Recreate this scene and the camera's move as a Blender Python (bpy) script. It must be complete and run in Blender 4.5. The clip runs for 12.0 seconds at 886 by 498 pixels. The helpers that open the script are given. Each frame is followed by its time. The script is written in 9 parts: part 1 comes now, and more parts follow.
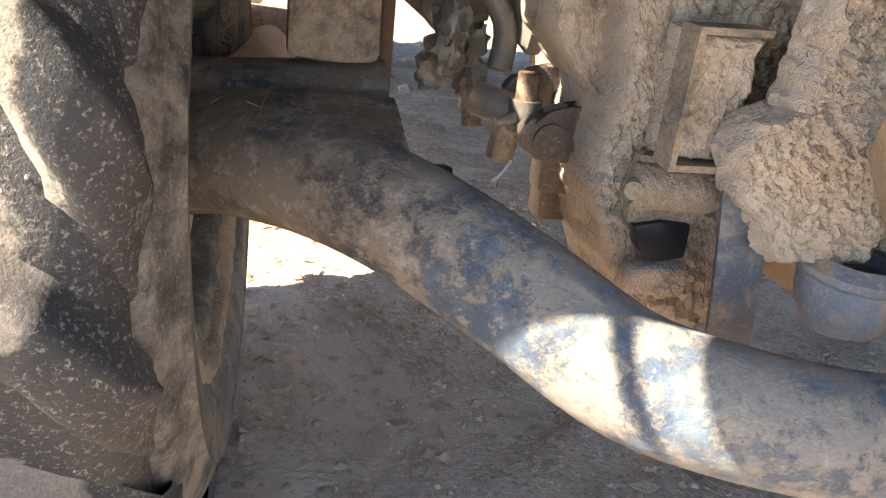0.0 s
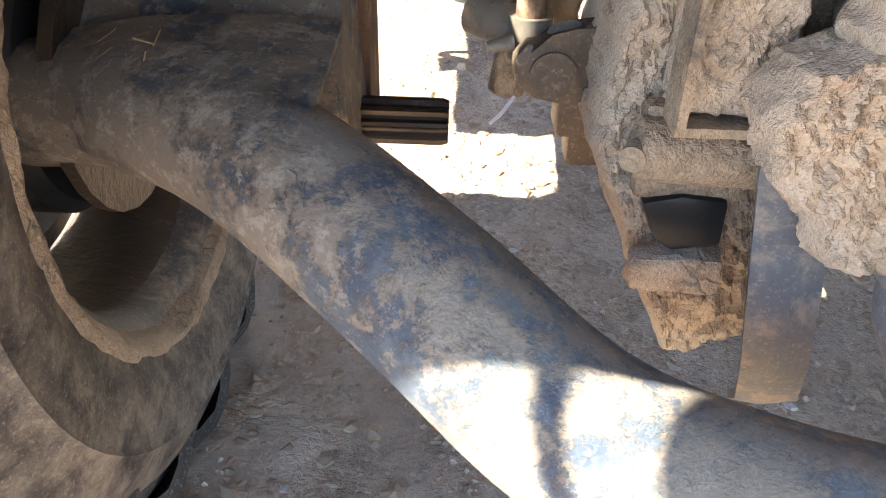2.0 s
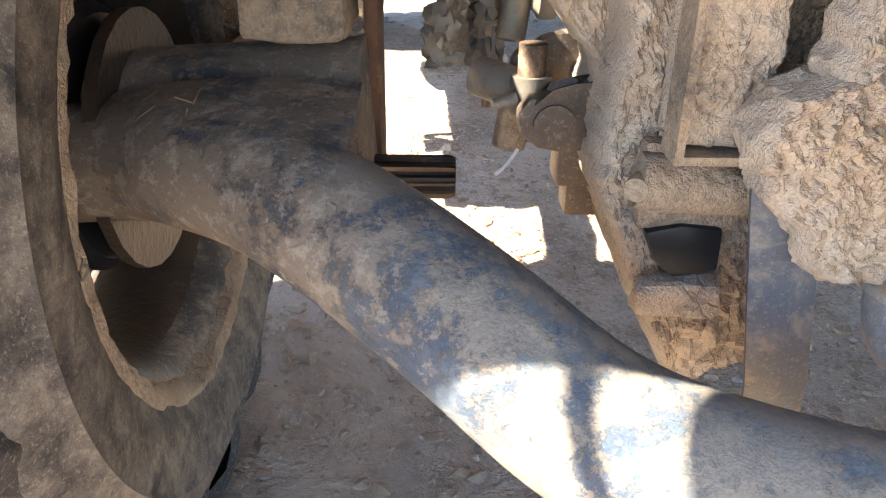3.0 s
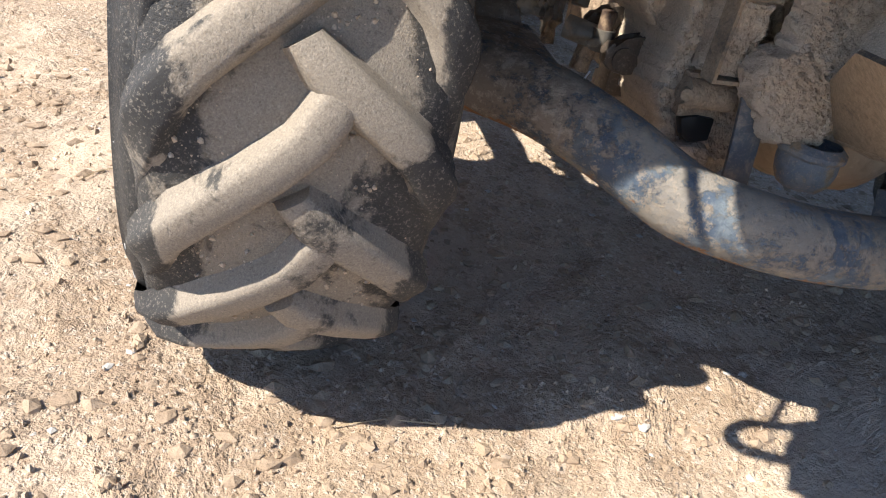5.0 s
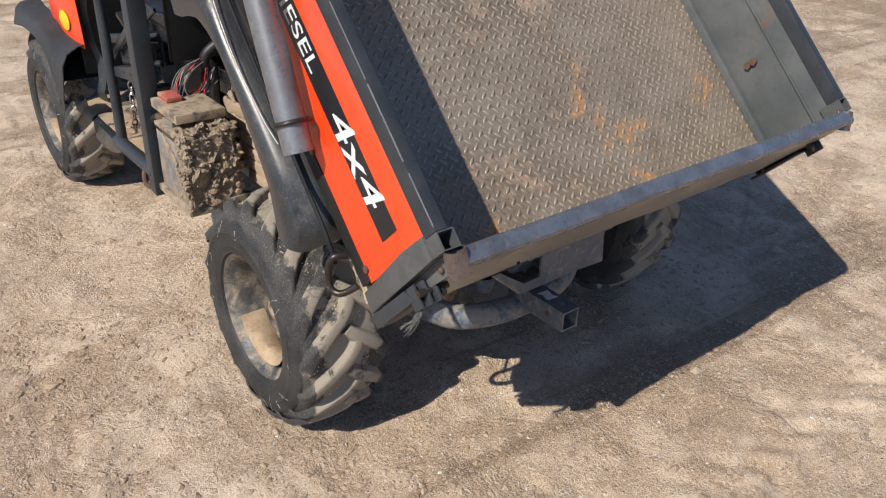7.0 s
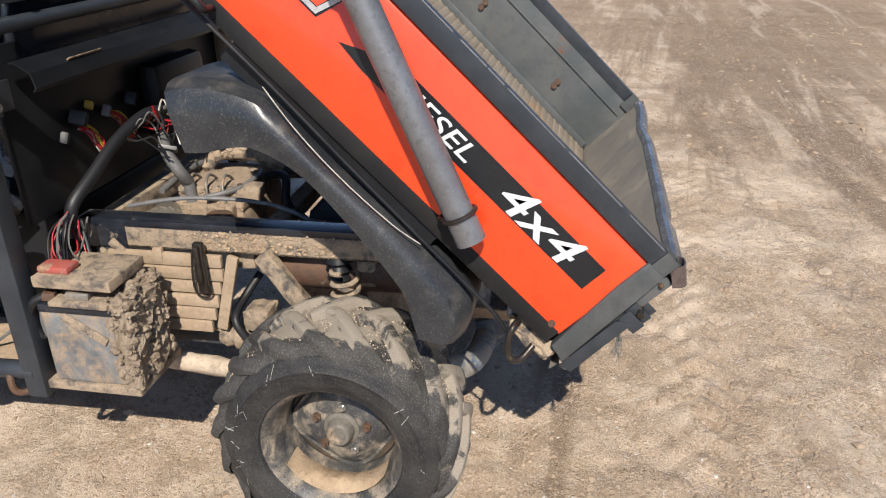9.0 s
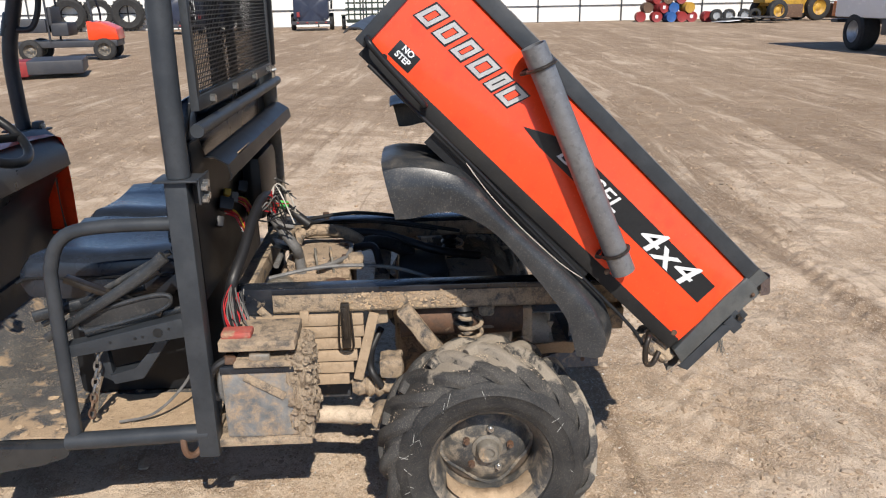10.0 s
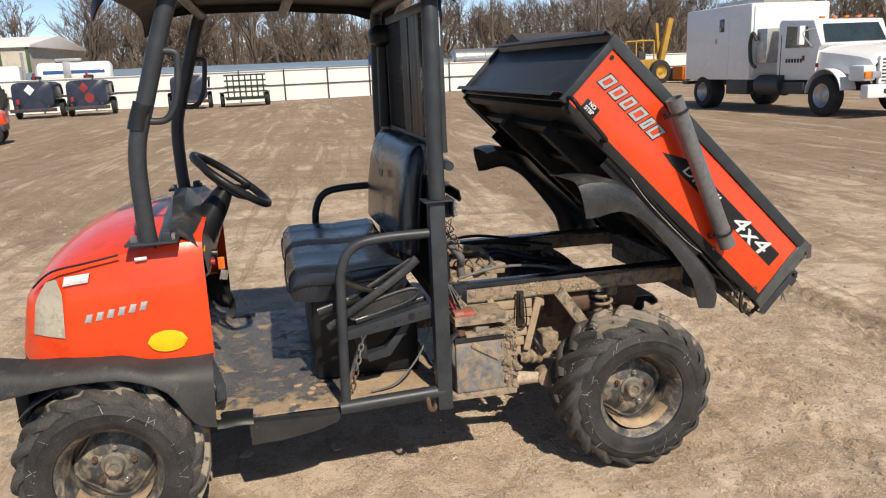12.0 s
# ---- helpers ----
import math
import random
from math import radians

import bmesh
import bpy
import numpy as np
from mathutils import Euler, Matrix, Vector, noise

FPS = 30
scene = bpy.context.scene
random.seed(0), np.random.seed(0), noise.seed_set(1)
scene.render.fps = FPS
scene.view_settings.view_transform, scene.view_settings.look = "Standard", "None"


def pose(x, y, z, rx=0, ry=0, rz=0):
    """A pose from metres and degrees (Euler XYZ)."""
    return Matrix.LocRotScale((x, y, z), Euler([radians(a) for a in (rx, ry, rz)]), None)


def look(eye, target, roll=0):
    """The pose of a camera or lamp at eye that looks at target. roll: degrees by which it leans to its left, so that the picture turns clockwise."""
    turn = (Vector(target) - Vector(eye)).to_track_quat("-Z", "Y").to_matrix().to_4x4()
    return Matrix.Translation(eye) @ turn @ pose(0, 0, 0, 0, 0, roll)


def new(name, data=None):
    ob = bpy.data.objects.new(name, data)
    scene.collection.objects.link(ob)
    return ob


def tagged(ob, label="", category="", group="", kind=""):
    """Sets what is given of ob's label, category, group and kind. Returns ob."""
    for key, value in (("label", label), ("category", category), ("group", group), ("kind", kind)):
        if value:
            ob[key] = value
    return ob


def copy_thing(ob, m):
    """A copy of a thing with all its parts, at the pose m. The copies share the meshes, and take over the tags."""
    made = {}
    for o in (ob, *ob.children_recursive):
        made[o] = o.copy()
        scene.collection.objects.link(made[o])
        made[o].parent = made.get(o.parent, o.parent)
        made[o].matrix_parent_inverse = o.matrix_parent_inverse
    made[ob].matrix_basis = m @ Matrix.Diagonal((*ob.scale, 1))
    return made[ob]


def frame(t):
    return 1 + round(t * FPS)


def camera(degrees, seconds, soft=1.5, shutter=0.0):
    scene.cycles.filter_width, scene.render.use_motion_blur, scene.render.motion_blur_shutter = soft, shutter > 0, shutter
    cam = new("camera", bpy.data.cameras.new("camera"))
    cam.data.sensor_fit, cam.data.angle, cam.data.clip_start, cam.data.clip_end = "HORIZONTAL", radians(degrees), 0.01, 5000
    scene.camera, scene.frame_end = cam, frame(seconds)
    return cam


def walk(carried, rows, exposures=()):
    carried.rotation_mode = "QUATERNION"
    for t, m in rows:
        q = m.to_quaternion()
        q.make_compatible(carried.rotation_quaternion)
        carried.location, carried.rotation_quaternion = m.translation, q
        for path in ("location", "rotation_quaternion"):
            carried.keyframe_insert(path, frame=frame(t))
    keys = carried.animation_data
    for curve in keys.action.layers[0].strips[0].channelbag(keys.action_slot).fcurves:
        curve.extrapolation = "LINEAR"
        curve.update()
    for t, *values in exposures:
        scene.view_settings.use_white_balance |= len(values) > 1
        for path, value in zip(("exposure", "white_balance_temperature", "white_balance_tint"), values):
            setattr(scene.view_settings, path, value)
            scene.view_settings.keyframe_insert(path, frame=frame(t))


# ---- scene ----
cam = camera(60.8, 12.0, soft=1.15)
PATH = [
    (0, (-0.378, -0.556, 0.471), (0.001, 1.23, -0.346), 6.4),
    (0.5, (-0.335, -0.51, 0.453), (-0.067, 1.271, -0.418), 6.0),
    (1, (-0.314, -0.488, 0.445), (-0.166, 1.28, -0.477), 5.7),
    (1.5, (-0.264, -0.456, 0.464), (-0.225, 1.256, -0.569), 3.6),
    (2, (-0.253, -0.443, 0.474), (-0.285, 1.217, -0.64), 1.5),
    (2.5, (-0.251, -0.444, 0.473), (-0.304, 1.232, -0.617), 0.6),
    (2.7, (-0.256, -0.452, 0.468), (-0.289, 1.268, -0.551), 0.6),
    (4.3, (-0.503, -0.701, 0.459), (-0.12, 1.119, -0.278), 5.8),
    (4.5, (-0.56, -0.726, 0.466), (-0.116, 1.059, -0.32), 7.5),
    (5, (-0.618, -0.766, 0.524), (-0.019, 0.86, -0.475), 11.9),
    (5.5, (-0.640, -0.957, 0.757), (0.107, 0.481, -0.414), 11.6),
    (5.6, (-0.645, -1.022, 0.827), (0.129, 0.398, -0.350), 10.9),
    (6, (-0.792, -1.175, 1.045), (0.121, 0.178, -0.111), 7.7),
    (6.5, (-1.052, -1.386, 1.28), (-0.065, -0.005, 0.223), 3.1),
    (7, (-1.312, -1.541, 1.406), (-0.2, -0.189, 0.439), 2.5),
    (7.2, (-1.43, -1.526, 1.428), (-0.247, -0.221, 0.481), 2.4),
    (8.8, (-1.957, -0.654, 1.457), (-0.209, -0.203, 0.597), -0.2),
    (9, (-1.991, -0.514, 1.454), (-0.203, -0.187, 0.618), -0.8),
    (9.5, (-2.129, -0.152, 1.477), (-0.276, -0.022, 0.737), -2.3),
    (10, (-2.435, 0.201, 1.52), (-0.54, 0.116, 0.889), -0.9),
    (10.5, (-2.72, 0.423, 1.554), (-0.81, 0.209, 1.001), -0.3),
    (11, (-2.895, 0.718, 1.55), (-0.989, 0.429, 1.019), -1.2),
    (11.5, (-3.074, 0.959, 1.546), (-1.172, 0.61, 1.035), -1.6),
    (12, (-3.111, 1.305, 1.554), (-1.214, 0.878, 1.087), -2.5),
]
walk(cam, [(t, look(eye, target, roll)) for t, eye, target, roll in PATH],
     exposures=[(0.0, 2.74, 7300, 10), (1.0, 2.95, 7300, 10), (2.7, 3.20, 7300, 10), (4.3, 1.88, 6700, 10), (5.0, 1.18, 6500, 10), (5.5, 0.95, 6450, 10), (6.0, 0.84, 6400, 10), (7.0, 0.36, 6500, 10), (9.0, 0.45, 6500, 10), (10.5, 0.32, 6650, 10), (12.0, 0.20, 7100, 10)])

# ---- world, sun ----
TRAVEL = Vector((1.0, 0.21, -1.0))          # the way the sunlight goes
world = bpy.data.worlds.new("world")
scene.world = world
world.use_nodes = True
wn = world.node_tree.nodes
sky = wn.new("ShaderNodeTexSky")
sky.sky_type, sky.sun_disc = "NISHITA", False
sky.sun_elevation, sky.sun_rotation = radians(44.4), radians(-102)
sky.altitude = 900
sky.air_density, sky.dust_density, sky.ozone_density = 0.62, 0.05, 1.6
wn["Background"].inputs["Strength"].default_value = 0.12
world.node_tree.links.new(sky.outputs[0], wn["Background"].inputs["Color"])
sun_data = bpy.data.lights.new("sun", "SUN")
sun_data.energy, sun_data.angle, sun_data.color = 4.6, radians(0.53), (1.0, 0.93, 0.83)
sun = new("sun", sun_data)
sun.matrix_world = look((-20, -4.2, 20), Vector((-20, -4.2, 20)) + TRAVEL)


# ---- materials ----
def surface(name, col, rough=0.5, metal=0.0, col2=None, scale=6.0, fine=60.0, bump=0.15, depth=0.004, coat=0.0,
            dust=0.0, dust_col=(0.40, 0.285, 0.18), dust_scale=5.0, dust_up=0.0, rust=0.0, rust_scale=9.0, piece=0.0, stretch=None,
            rough_var=0.15, dust_bump=0.5, dust_soft=1.0, crack=0.0, crack_scale=30.0, speck=0.0, speck_scale=300.0, band=None, rust_under=0.0, streak=None, dust_max=1.0, rust_cols=((0.10, 0.035, 0.012), (0.26, 0.10, 0.035)), mid_scale=0.0, mid_bump=0.9, mid_mix=0.45, rust_spots=(), band_b=None, spec=0.5):
    """A procedural surface: two tones, fine grain, dried dust or mud in patches, rust spots."""
    m = bpy.data.materials.new(name)
    m.use_nodes = True
    nt = m.node_tree
    n, ln = nt.nodes, nt.links
    bsdf = n["Principled BSDF"]
    tc = n.new("ShaderNodeTexCoord")
    vec = tc.outputs["Object"]
    if stretch:
        mp = n.new("ShaderNodeMapping")
        mp.inputs["Scale"].default_value = stretch
        ln.new(vec, mp.inputs["Vector"])
        vec = mp.outputs[0]

    def noise_tex(sc, detail=5.0, r=0.6, dist=0.0):
        t = n.new("ShaderNodeTexNoise")
        t.inputs["Scale"].default_value, t.inputs["Detail"].default_value = sc, detail
        t.inputs["Roughness"].default_value, t.inputs["Distortion"].default_value = r, dist
        ln.new(vec, t.inputs["Vector"])
        return t.outputs["Fac"]

    def ramp(fac, a, b):
        r = n.new("ShaderNodeMapRange")
        r.interpolation_type = "SMOOTHSTEP"
        r.inputs["From Min"].default_value, r.inputs["From Max"].default_value = a, b
        ln.new(fac, r.inputs["Value"])
        return r.outputs[0]

    def mix(fac, a, b):
        x = n.new("ShaderNodeMix")
        x.data_type = "RGBA"
        for sock, val in ((x.inputs[0], fac), (x.inputs[6], a), (x.inputs[7], b)):
            if isinstance(val, (tuple, list)):
                sock.default_value = (*val[:3], 1)
            elif isinstance(val, (int, float)):
                sock.default_value = val
            else:
                ln.new(val, sock)
        return x.outputs[2]

    def arith(op, a, b):
        x = n.new("ShaderNodeMath")
        x.operation = op
        x.use_clamp = op != "SUBTRACT"
        for sock, val in zip(x.inputs, (a, b)):
            if isinstance(val, (int, float)):
                sock.default_value = val
            else:
                ln.new(val, sock)
        return x.outputs[0]

    big, grain = noise_tex(scale, 4.0), noise_tex(fine, 3.0, 0.7)
    col2 = col2 or tuple(c * 0.72 for c in col)
    c = mix(ramp(big, 0.35, 0.68), col, col2)
    c = mix(ramp(grain, 0.55, 0.85), c, tuple(min(1, v * 1.35 + 0.01) for v in col))
    mid = noise_tex(mid_scale or scale * 5.3, 7.0, 0.68)
    c = mix(arith("MULTIPLY", ramp(mid, 0.50, 0.66), mid_mix), c, tuple(v * 0.6 for v in col2))
    if piece:
        oi = n.new("ShaderNodeObjectInfo")
        hs = n.new("ShaderNodeHueSaturation")
        ln.new(c, hs.inputs["Color"])
        v = n.new("ShaderNodeMapRange")
        v.inputs["To Min"].default_value, v.inputs["To Max"].default_value = 1 - piece, 1 + piece
        ln.new(oi.outputs["Random"], v.inputs["Value"])
        ln.new(v.outputs[0], hs.inputs["Value"])
        c = hs.outputs[0]
    rough_out = n.new("ShaderNodeMapRange")
    rough_out.inputs["To Min"].default_value = max(0.02, rough - rough_var)
    rough_out.inputs["To Max"].default_value = min(1.0, rough + rough_var)
    ln.new(big, rough_out.inputs["Value"])
    r_final, metal_final, height = rough_out.outputs[0], None, grain
    if rust:
        rn = noise_tex(rust_scale, 8.0, 0.75, 0.6)
        if rust_under:
            gn, sp = n.new("ShaderNodeNewGeometry"), n.new("ShaderNodeSeparateXYZ")
            ln.new(gn.outputs["Normal"], sp.inputs[0])
            rn = arith("ADD", rn, arith("MULTIPLY", ramp(arith("MULTIPLY", sp.outputs["Z"], -1.0), 0.35, 0.8), rust_under))
        for spot, reach, gain in rust_spots:
            far = n.new("ShaderNodeVectorMath")
            far.operation = "DISTANCE"
            ln.new(tc.outputs["Object"], far.inputs[0])
            far.inputs[1].default_value = spot
            rn = arith("ADD", rn, arith("MULTIPLY", ramp(far.outputs["Value"], reach, 0.0), gain))
        rm = ramp(rn, 0.72 - 0.30 * rust, 0.80 - 0.28 * rust)
        c = mix(rm, c, mix(grain, *rust_cols))
        r_final = mix(rm, r_final, (0.85, 0.85, 0.85))
        if metal:
            metal_final = arith("MULTIPLY", arith("SUBTRACT", 1.0, rm), metal)
    if dust:
        dn = noise_tex(dust_scale, 9.0, 0.68, 0.4)
        if dust_up:
            geo, sep = n.new("ShaderNodeNewGeometry"), n.new("ShaderNodeSeparateXYZ")
            ln.new(geo.outputs["Normal"], sep.inputs[0])
            up = arith("MULTIPLY", sep.outputs["Z"], dust_up)
            dn = arith("ADD", dn, up)
        if band:
            sp = n.new("ShaderNodeSeparateXYZ")
            ln.new(tc.outputs["Object"], sp.inputs[0])
            at = sp.outputs[band[0]]
            if len(band) > 4:
                at = arith("ABSOLUTE", at, 0.0)
            dn = arith("ADD" if band[3] > 0 else "SUBTRACT", dn, arith("MULTIPLY", ramp(at, band[1], band[2]), abs(band[3])))
        if band_b:
            sp = n.new("ShaderNodeSeparateXYZ")
            ln.new(tc.outputs["Object"], sp.inputs[0])
            dn = arith("SUBTRACT", dn, arith("MULTIPLY", ramp(sp.outputs[band_b[0]], band_b[1], band_b[2]), abs(band_b[3])))
        dlo, dhi = 0.78 - 0.5 * dust, 0.90 - 0.42 * dust
        dm = ramp(dn, dlo, dlo + (dhi - dlo) * dust_soft)
        if dust_max < 1:
            dm = arith("MULTIPLY", dm, dust_max)
        dark = tuple(v * 0.72 for v in dust_col)
        c = mix(dm, c, mix(ramp(grain, 0.35, 0.7), dust_col, dark))
        r_final = mix(dm, r_final, (0.92, 0.92, 0.92))
        h = n.new("ShaderNodeMath")
        h.operation = "MULTIPLY_ADD"
        ln.new(dm, h.inputs[0])
        h.inputs[1].default_value = dust_bump
        ln.new(grain, h.inputs[2])
        height = h.outputs[0]
        if metal:
            metal_final = arith("MULTIPLY", arith("SUBTRACT", 1.0, dm), metal_final if metal_final else metal)
    for sx, sy, turn, amount, tone in streak or ():
        mp = n.new("ShaderNodeMapping")
        mp.inputs["Scale"].default_value, mp.inputs["Rotation"].default_value = (sx, sy, 1), (0, 0, radians(turn))
        ln.new(tc.outputs["Object"], mp.inputs["Vector"])
        st = n.new("ShaderNodeTexNoise")
        st.inputs["Scale"].default_value, st.inputs["Detail"].default_value, st.inputs["Roughness"].default_value = 1.0, 7.0, 0.62
        st.inputs["Distortion"].default_value = 1.1
        ln.new(mp.outputs[0], st.inputs["Vector"])
        c = mix(arith("MULTIPLY", ramp(st.outputs["Fac"], 0.50, 0.57), amount), c, tone)
    if speck:
        sn = noise_tex(speck_scale, 3.0, 0.8)
        c = mix(arith("MULTIPLY", ramp(sn, 0.54, 0.66), speck), c, tuple(min(1, v * 1.5 + 0.05) for v in (dust_col if dust else col)))
        c = mix(arith("MULTIPLY", ramp(noise_tex(speck_scale * 0.6, 3.0, 0.8), 0.56, 0.70), speck), c, tuple(v * 0.35 for v in col2))
    if crack:
        vo = n.new("ShaderNodeTexVoronoi")
        vo.feature = "DISTANCE_TO_EDGE"
        vo.inputs["Scale"].default_value = crack_scale
        wob = n.new("ShaderNodeVectorMath")
        wob.operation = "MULTIPLY_ADD"
        wn_ = n.new("ShaderNodeTexNoise")
        wn_.inputs["Scale"].default_value = crack_scale * 0.9
        ln.new(vec, wn_.inputs["Vector"])
        ln.new(wn_.outputs["Color"], wob.inputs[0])
        wob.inputs[1].default_value = (1.2 / crack_scale,) * 3
        ln.new(vec, wob.inputs[2])
        ln.new(wob.outputs[0], vo.inputs["Vector"])
        open_ = arith("MULTIPLY", arith("SUBTRACT", 1.0, ramp(vo.outputs["Distance"], 0.0, 0.06)), ramp(noise_tex(crack_scale * 0.35, 3.0), 0.50, 0.62))
        c = mix(arith("MULTIPLY", open_, crack), c, tuple(v * 0.3 for v in col2))
        h = n.new("ShaderNodeMath")
        h.operation = "MULTIPLY_ADD"
        ln.new(open_, h.inputs[0])
        h.inputs[1].default_value = -1.2 * crack
        ln.new(height, h.inputs[2])
        height = h.outputs[0]
    hm = n.new("ShaderNodeMath")
    hm.operation = "MULTIPLY_ADD"
    ln.new(mid, hm.inputs[0])
    hm.inputs[1].default_value = mid_bump
    ln.new(height, hm.inputs[2])
    height = hm.outputs[0]
    bp = n.new("ShaderNodeBump")
    bp.inputs["Strength"].default_value, bp.inputs["Distance"].default_value = bump, depth
    ln.new(height, bp.inputs["Height"])
    ln.new(c, bsdf.inputs["Base Color"])
    ln.new(r_final, bsdf.inputs["Roughness"])
    ln.new(bp.outputs[0], bsdf.inputs["Normal"])
    if metal_final:
        ln.new(metal_final, bsdf.inputs["Metallic"])
    else:
        bsdf.inputs["Metallic"].default_value = metal
    bsdf.inputs["Coat Weight"].default_value = coat
    bsdf.inputs["Specular IOR Level"].default_value = spec
    return m


def node_kit(name):
    """A new material and short makers for its nodes."""
    m = bpy.data.materials.new(name)
    m.use_nodes = True
    n, ln = m.node_tree.nodes, m.node_tree.links
    bsdf = n["Principled BSDF"]
    pos = n.new("ShaderNodeTexCoord").outputs["Object"]

    def link(sock, val):
        if isinstance(val, tuple):
            sock.default_value = (*val, 1) if len(val) == 3 and sock.type == "RGBA" else val
        elif isinstance(val, (int, float)):
            sock.default_value = val
        else:
            ln.new(val, sock)

    def mapped(sx, sy, turn, sz=1.0):
        mp = n.new("ShaderNodeMapping")
        mp.inputs["Scale"].default_value, mp.inputs["Rotation"].default_value = (sx, sy, sz), (0, 0, radians(turn))
        ln.new(pos, mp.inputs["Vector"])
        return mp.outputs[0]

    def tex(scale, detail=5.0, r=0.6, dist=0.0, vec=None):
        t = n.new("ShaderNodeTexNoise")
        link(t.inputs["Vector"], vec or pos)
        for key, val in (("Scale", scale), ("Detail", detail), ("Roughness", r), ("Distortion", dist)):
            t.inputs[key].default_value = val
        return t.outputs["Fac"]

    def cells(scale):
        t = n.new("ShaderNodeTexVoronoi")
        t.inputs["Scale"].default_value = scale
        ln.new(pos, t.inputs["Vector"])
        sep = n.new("ShaderNodeSeparateColor")
        ln.new(t.outputs["Color"], sep.inputs[0])
        return t.outputs["Distance"], sep.outputs[0], sep.outputs[1]

    def ramp(val, a, b, lo=0.0, hi=1.0):
        r = n.new("ShaderNodeMapRange")
        r.interpolation_type = "SMOOTHSTEP"
        for key, v in (("Value", val), ("From Min", a), ("From Max", b), ("To Min", lo), ("To Max", hi)):
            link(r.inputs[key], v)
        return r.outputs[0]

    def arith(op, a, b):
        x = n.new("ShaderNodeMath")
        x.operation = op
        link(x.inputs[0], a)
        link(x.inputs[1], b)
        return x.outputs[0]

    def mix(fac, a, b):
        x = n.new("ShaderNodeMix")
        x.data_type = "RGBA"
        link(x.inputs[0], fac)
        link(x.inputs[6], a)
        link(x.inputs[7], b)
        return x.outputs[2]

    return m, n, ln, bsdf, pos, link, mapped, tex, cells, ramp, arith, mix


def scuffed_tube():
    """Blue axle paint: chalky and scuffed in the middle, navy under brown mud towards the wheels, tan specks and rust below."""
    m, n, ln, bsdf, pos, link, mapped, tex, cells, ramp, arith, mix = node_kit("weathered_blue_paint")
    sep, geo, nrm = n.new("ShaderNodeSeparateXYZ"), n.new("ShaderNodeNewGeometry"), n.new("ShaderNodeSeparateXYZ")
    ln.new(pos, sep.inputs[0])
    ln.new(geo.outputs["Normal"], nrm.inputs[0])
    outer = ramp(arith("ABSOLUTE", arith("SUBTRACT", sep.outputs["X"], 0.019), 0.0), 0.27, 0.37)
    c = mix(ramp(tex(24.0, 8.0, 0.72, 0.2), 0.42, 0.60), (0.078, 0.112, 0.160), (0.180, 0.218, 0.245))
    c = mix(arith("MULTIPLY", outer, 0.80), c, (0.045, 0.050, 0.060))
    film = ramp(arith("ADD", tex(19.0, 11.0, 0.80, 0.15), arith("MULTIPLY", outer, 0.045)), 0.470, 0.530)
    c = mix(arith("MULTIPLY", film, 0.80), c, mix(outer, (0.325, 0.285, 0.232), (0.265, 0.208, 0.152)))
    c = mix(ramp(tex(75.0, 10.0, 0.82, 0.1), 0.525, 0.57, 0.0, 0.80), c, (0.37, 0.315, 0.250))
    c = mix(ramp(tex(210.0, 5.0, 0.78, 0.0), 0.60, 0.68, 0.0, 0.70), c, (0.42, 0.365, 0.30))
    c = mix(ramp(tex(130.0, 7.0, 0.85, 0.0, mapped(1.0, 1.0, 0)), 0.32, 0.42, 0.75, 0.0), c, (0.028, 0.030, 0.036))
    scrape = ramp(tex(1.0, 6.0, 0.7, 0.3, mapped(160.0, 22.0, 38, 22.0)), 0.62, 0.72, 0.0, 0.45)
    c = mix(scrape, c, (0.30, 0.305, 0.30))
    rust = ramp(arith("ADD", tex(34.0, 8.0, 0.75, 0.3), ramp(nrm.outputs["Z"], -0.45, -0.95, 0.0, 0.17)), 0.64, 0.70)
    c = mix(rust, c, mix(tex(300.0), (0.20, 0.085, 0.03), (0.40, 0.20, 0.085)))
    ln.new(c, bsdf.inputs["Base Color"])
    ln.new(ramp(film, 0.0, 1.0, 0.46, 0.88), bsdf.inputs["Roughness"])
    height = arith("ADD", arith("MULTIPLY", tex(75.0, 10.0, 0.82, 0.1), 1.5), arith("ADD", arith("MULTIPLY", tex(210.0, 5.0, 0.78, 0.0), 0.8), arith("MULTIPLY", film, 0.6)))
    bp = n.new("ShaderNodeBump")
    bp.inputs["Strength"].default_value, bp.inputs["Distance"].default_value = 0.75, 0.0028
    ln.new(height, bp.inputs["Height"])
    ln.new(bp.outputs[0], bsdf.inputs["Normal"])
    return m


MUD = surface("dried_mud", (0.60, 0.495, 0.38), 0.95, col2=(0.47, 0.375, 0.28), scale=14, fine=420, bump=0.85, depth=0.0032, rough_var=0.04, mid_scale=85, mid_bump=1.1, crack=0.35, crack_scale=40, speck=0.4, speck_scale=520)
TAN_MUD = surface("warm_tan_mud", (0.47, 0.345, 0.225), 0.92, col2=(0.36, 0.255, 0.16), scale=13, fine=300, bump=0.8, depth=0.004, mid_scale=70, mid_bump=0.8, crack=0.3, crack_scale=34, speck=0.3, speck_scale=420)
# A darker, browner mud than the two above.
BROWN_MUD = surface("packed_brown_mud", (0.36, 0.285, 0.205), 0.95, col2=(0.27, 0.205, 0.145), scale=18, fine=200, bump=1.0, depth=0.005, rough_var=0.04, crack=0.4, crack_scale=60, speck=0.35, speck_scale=380)
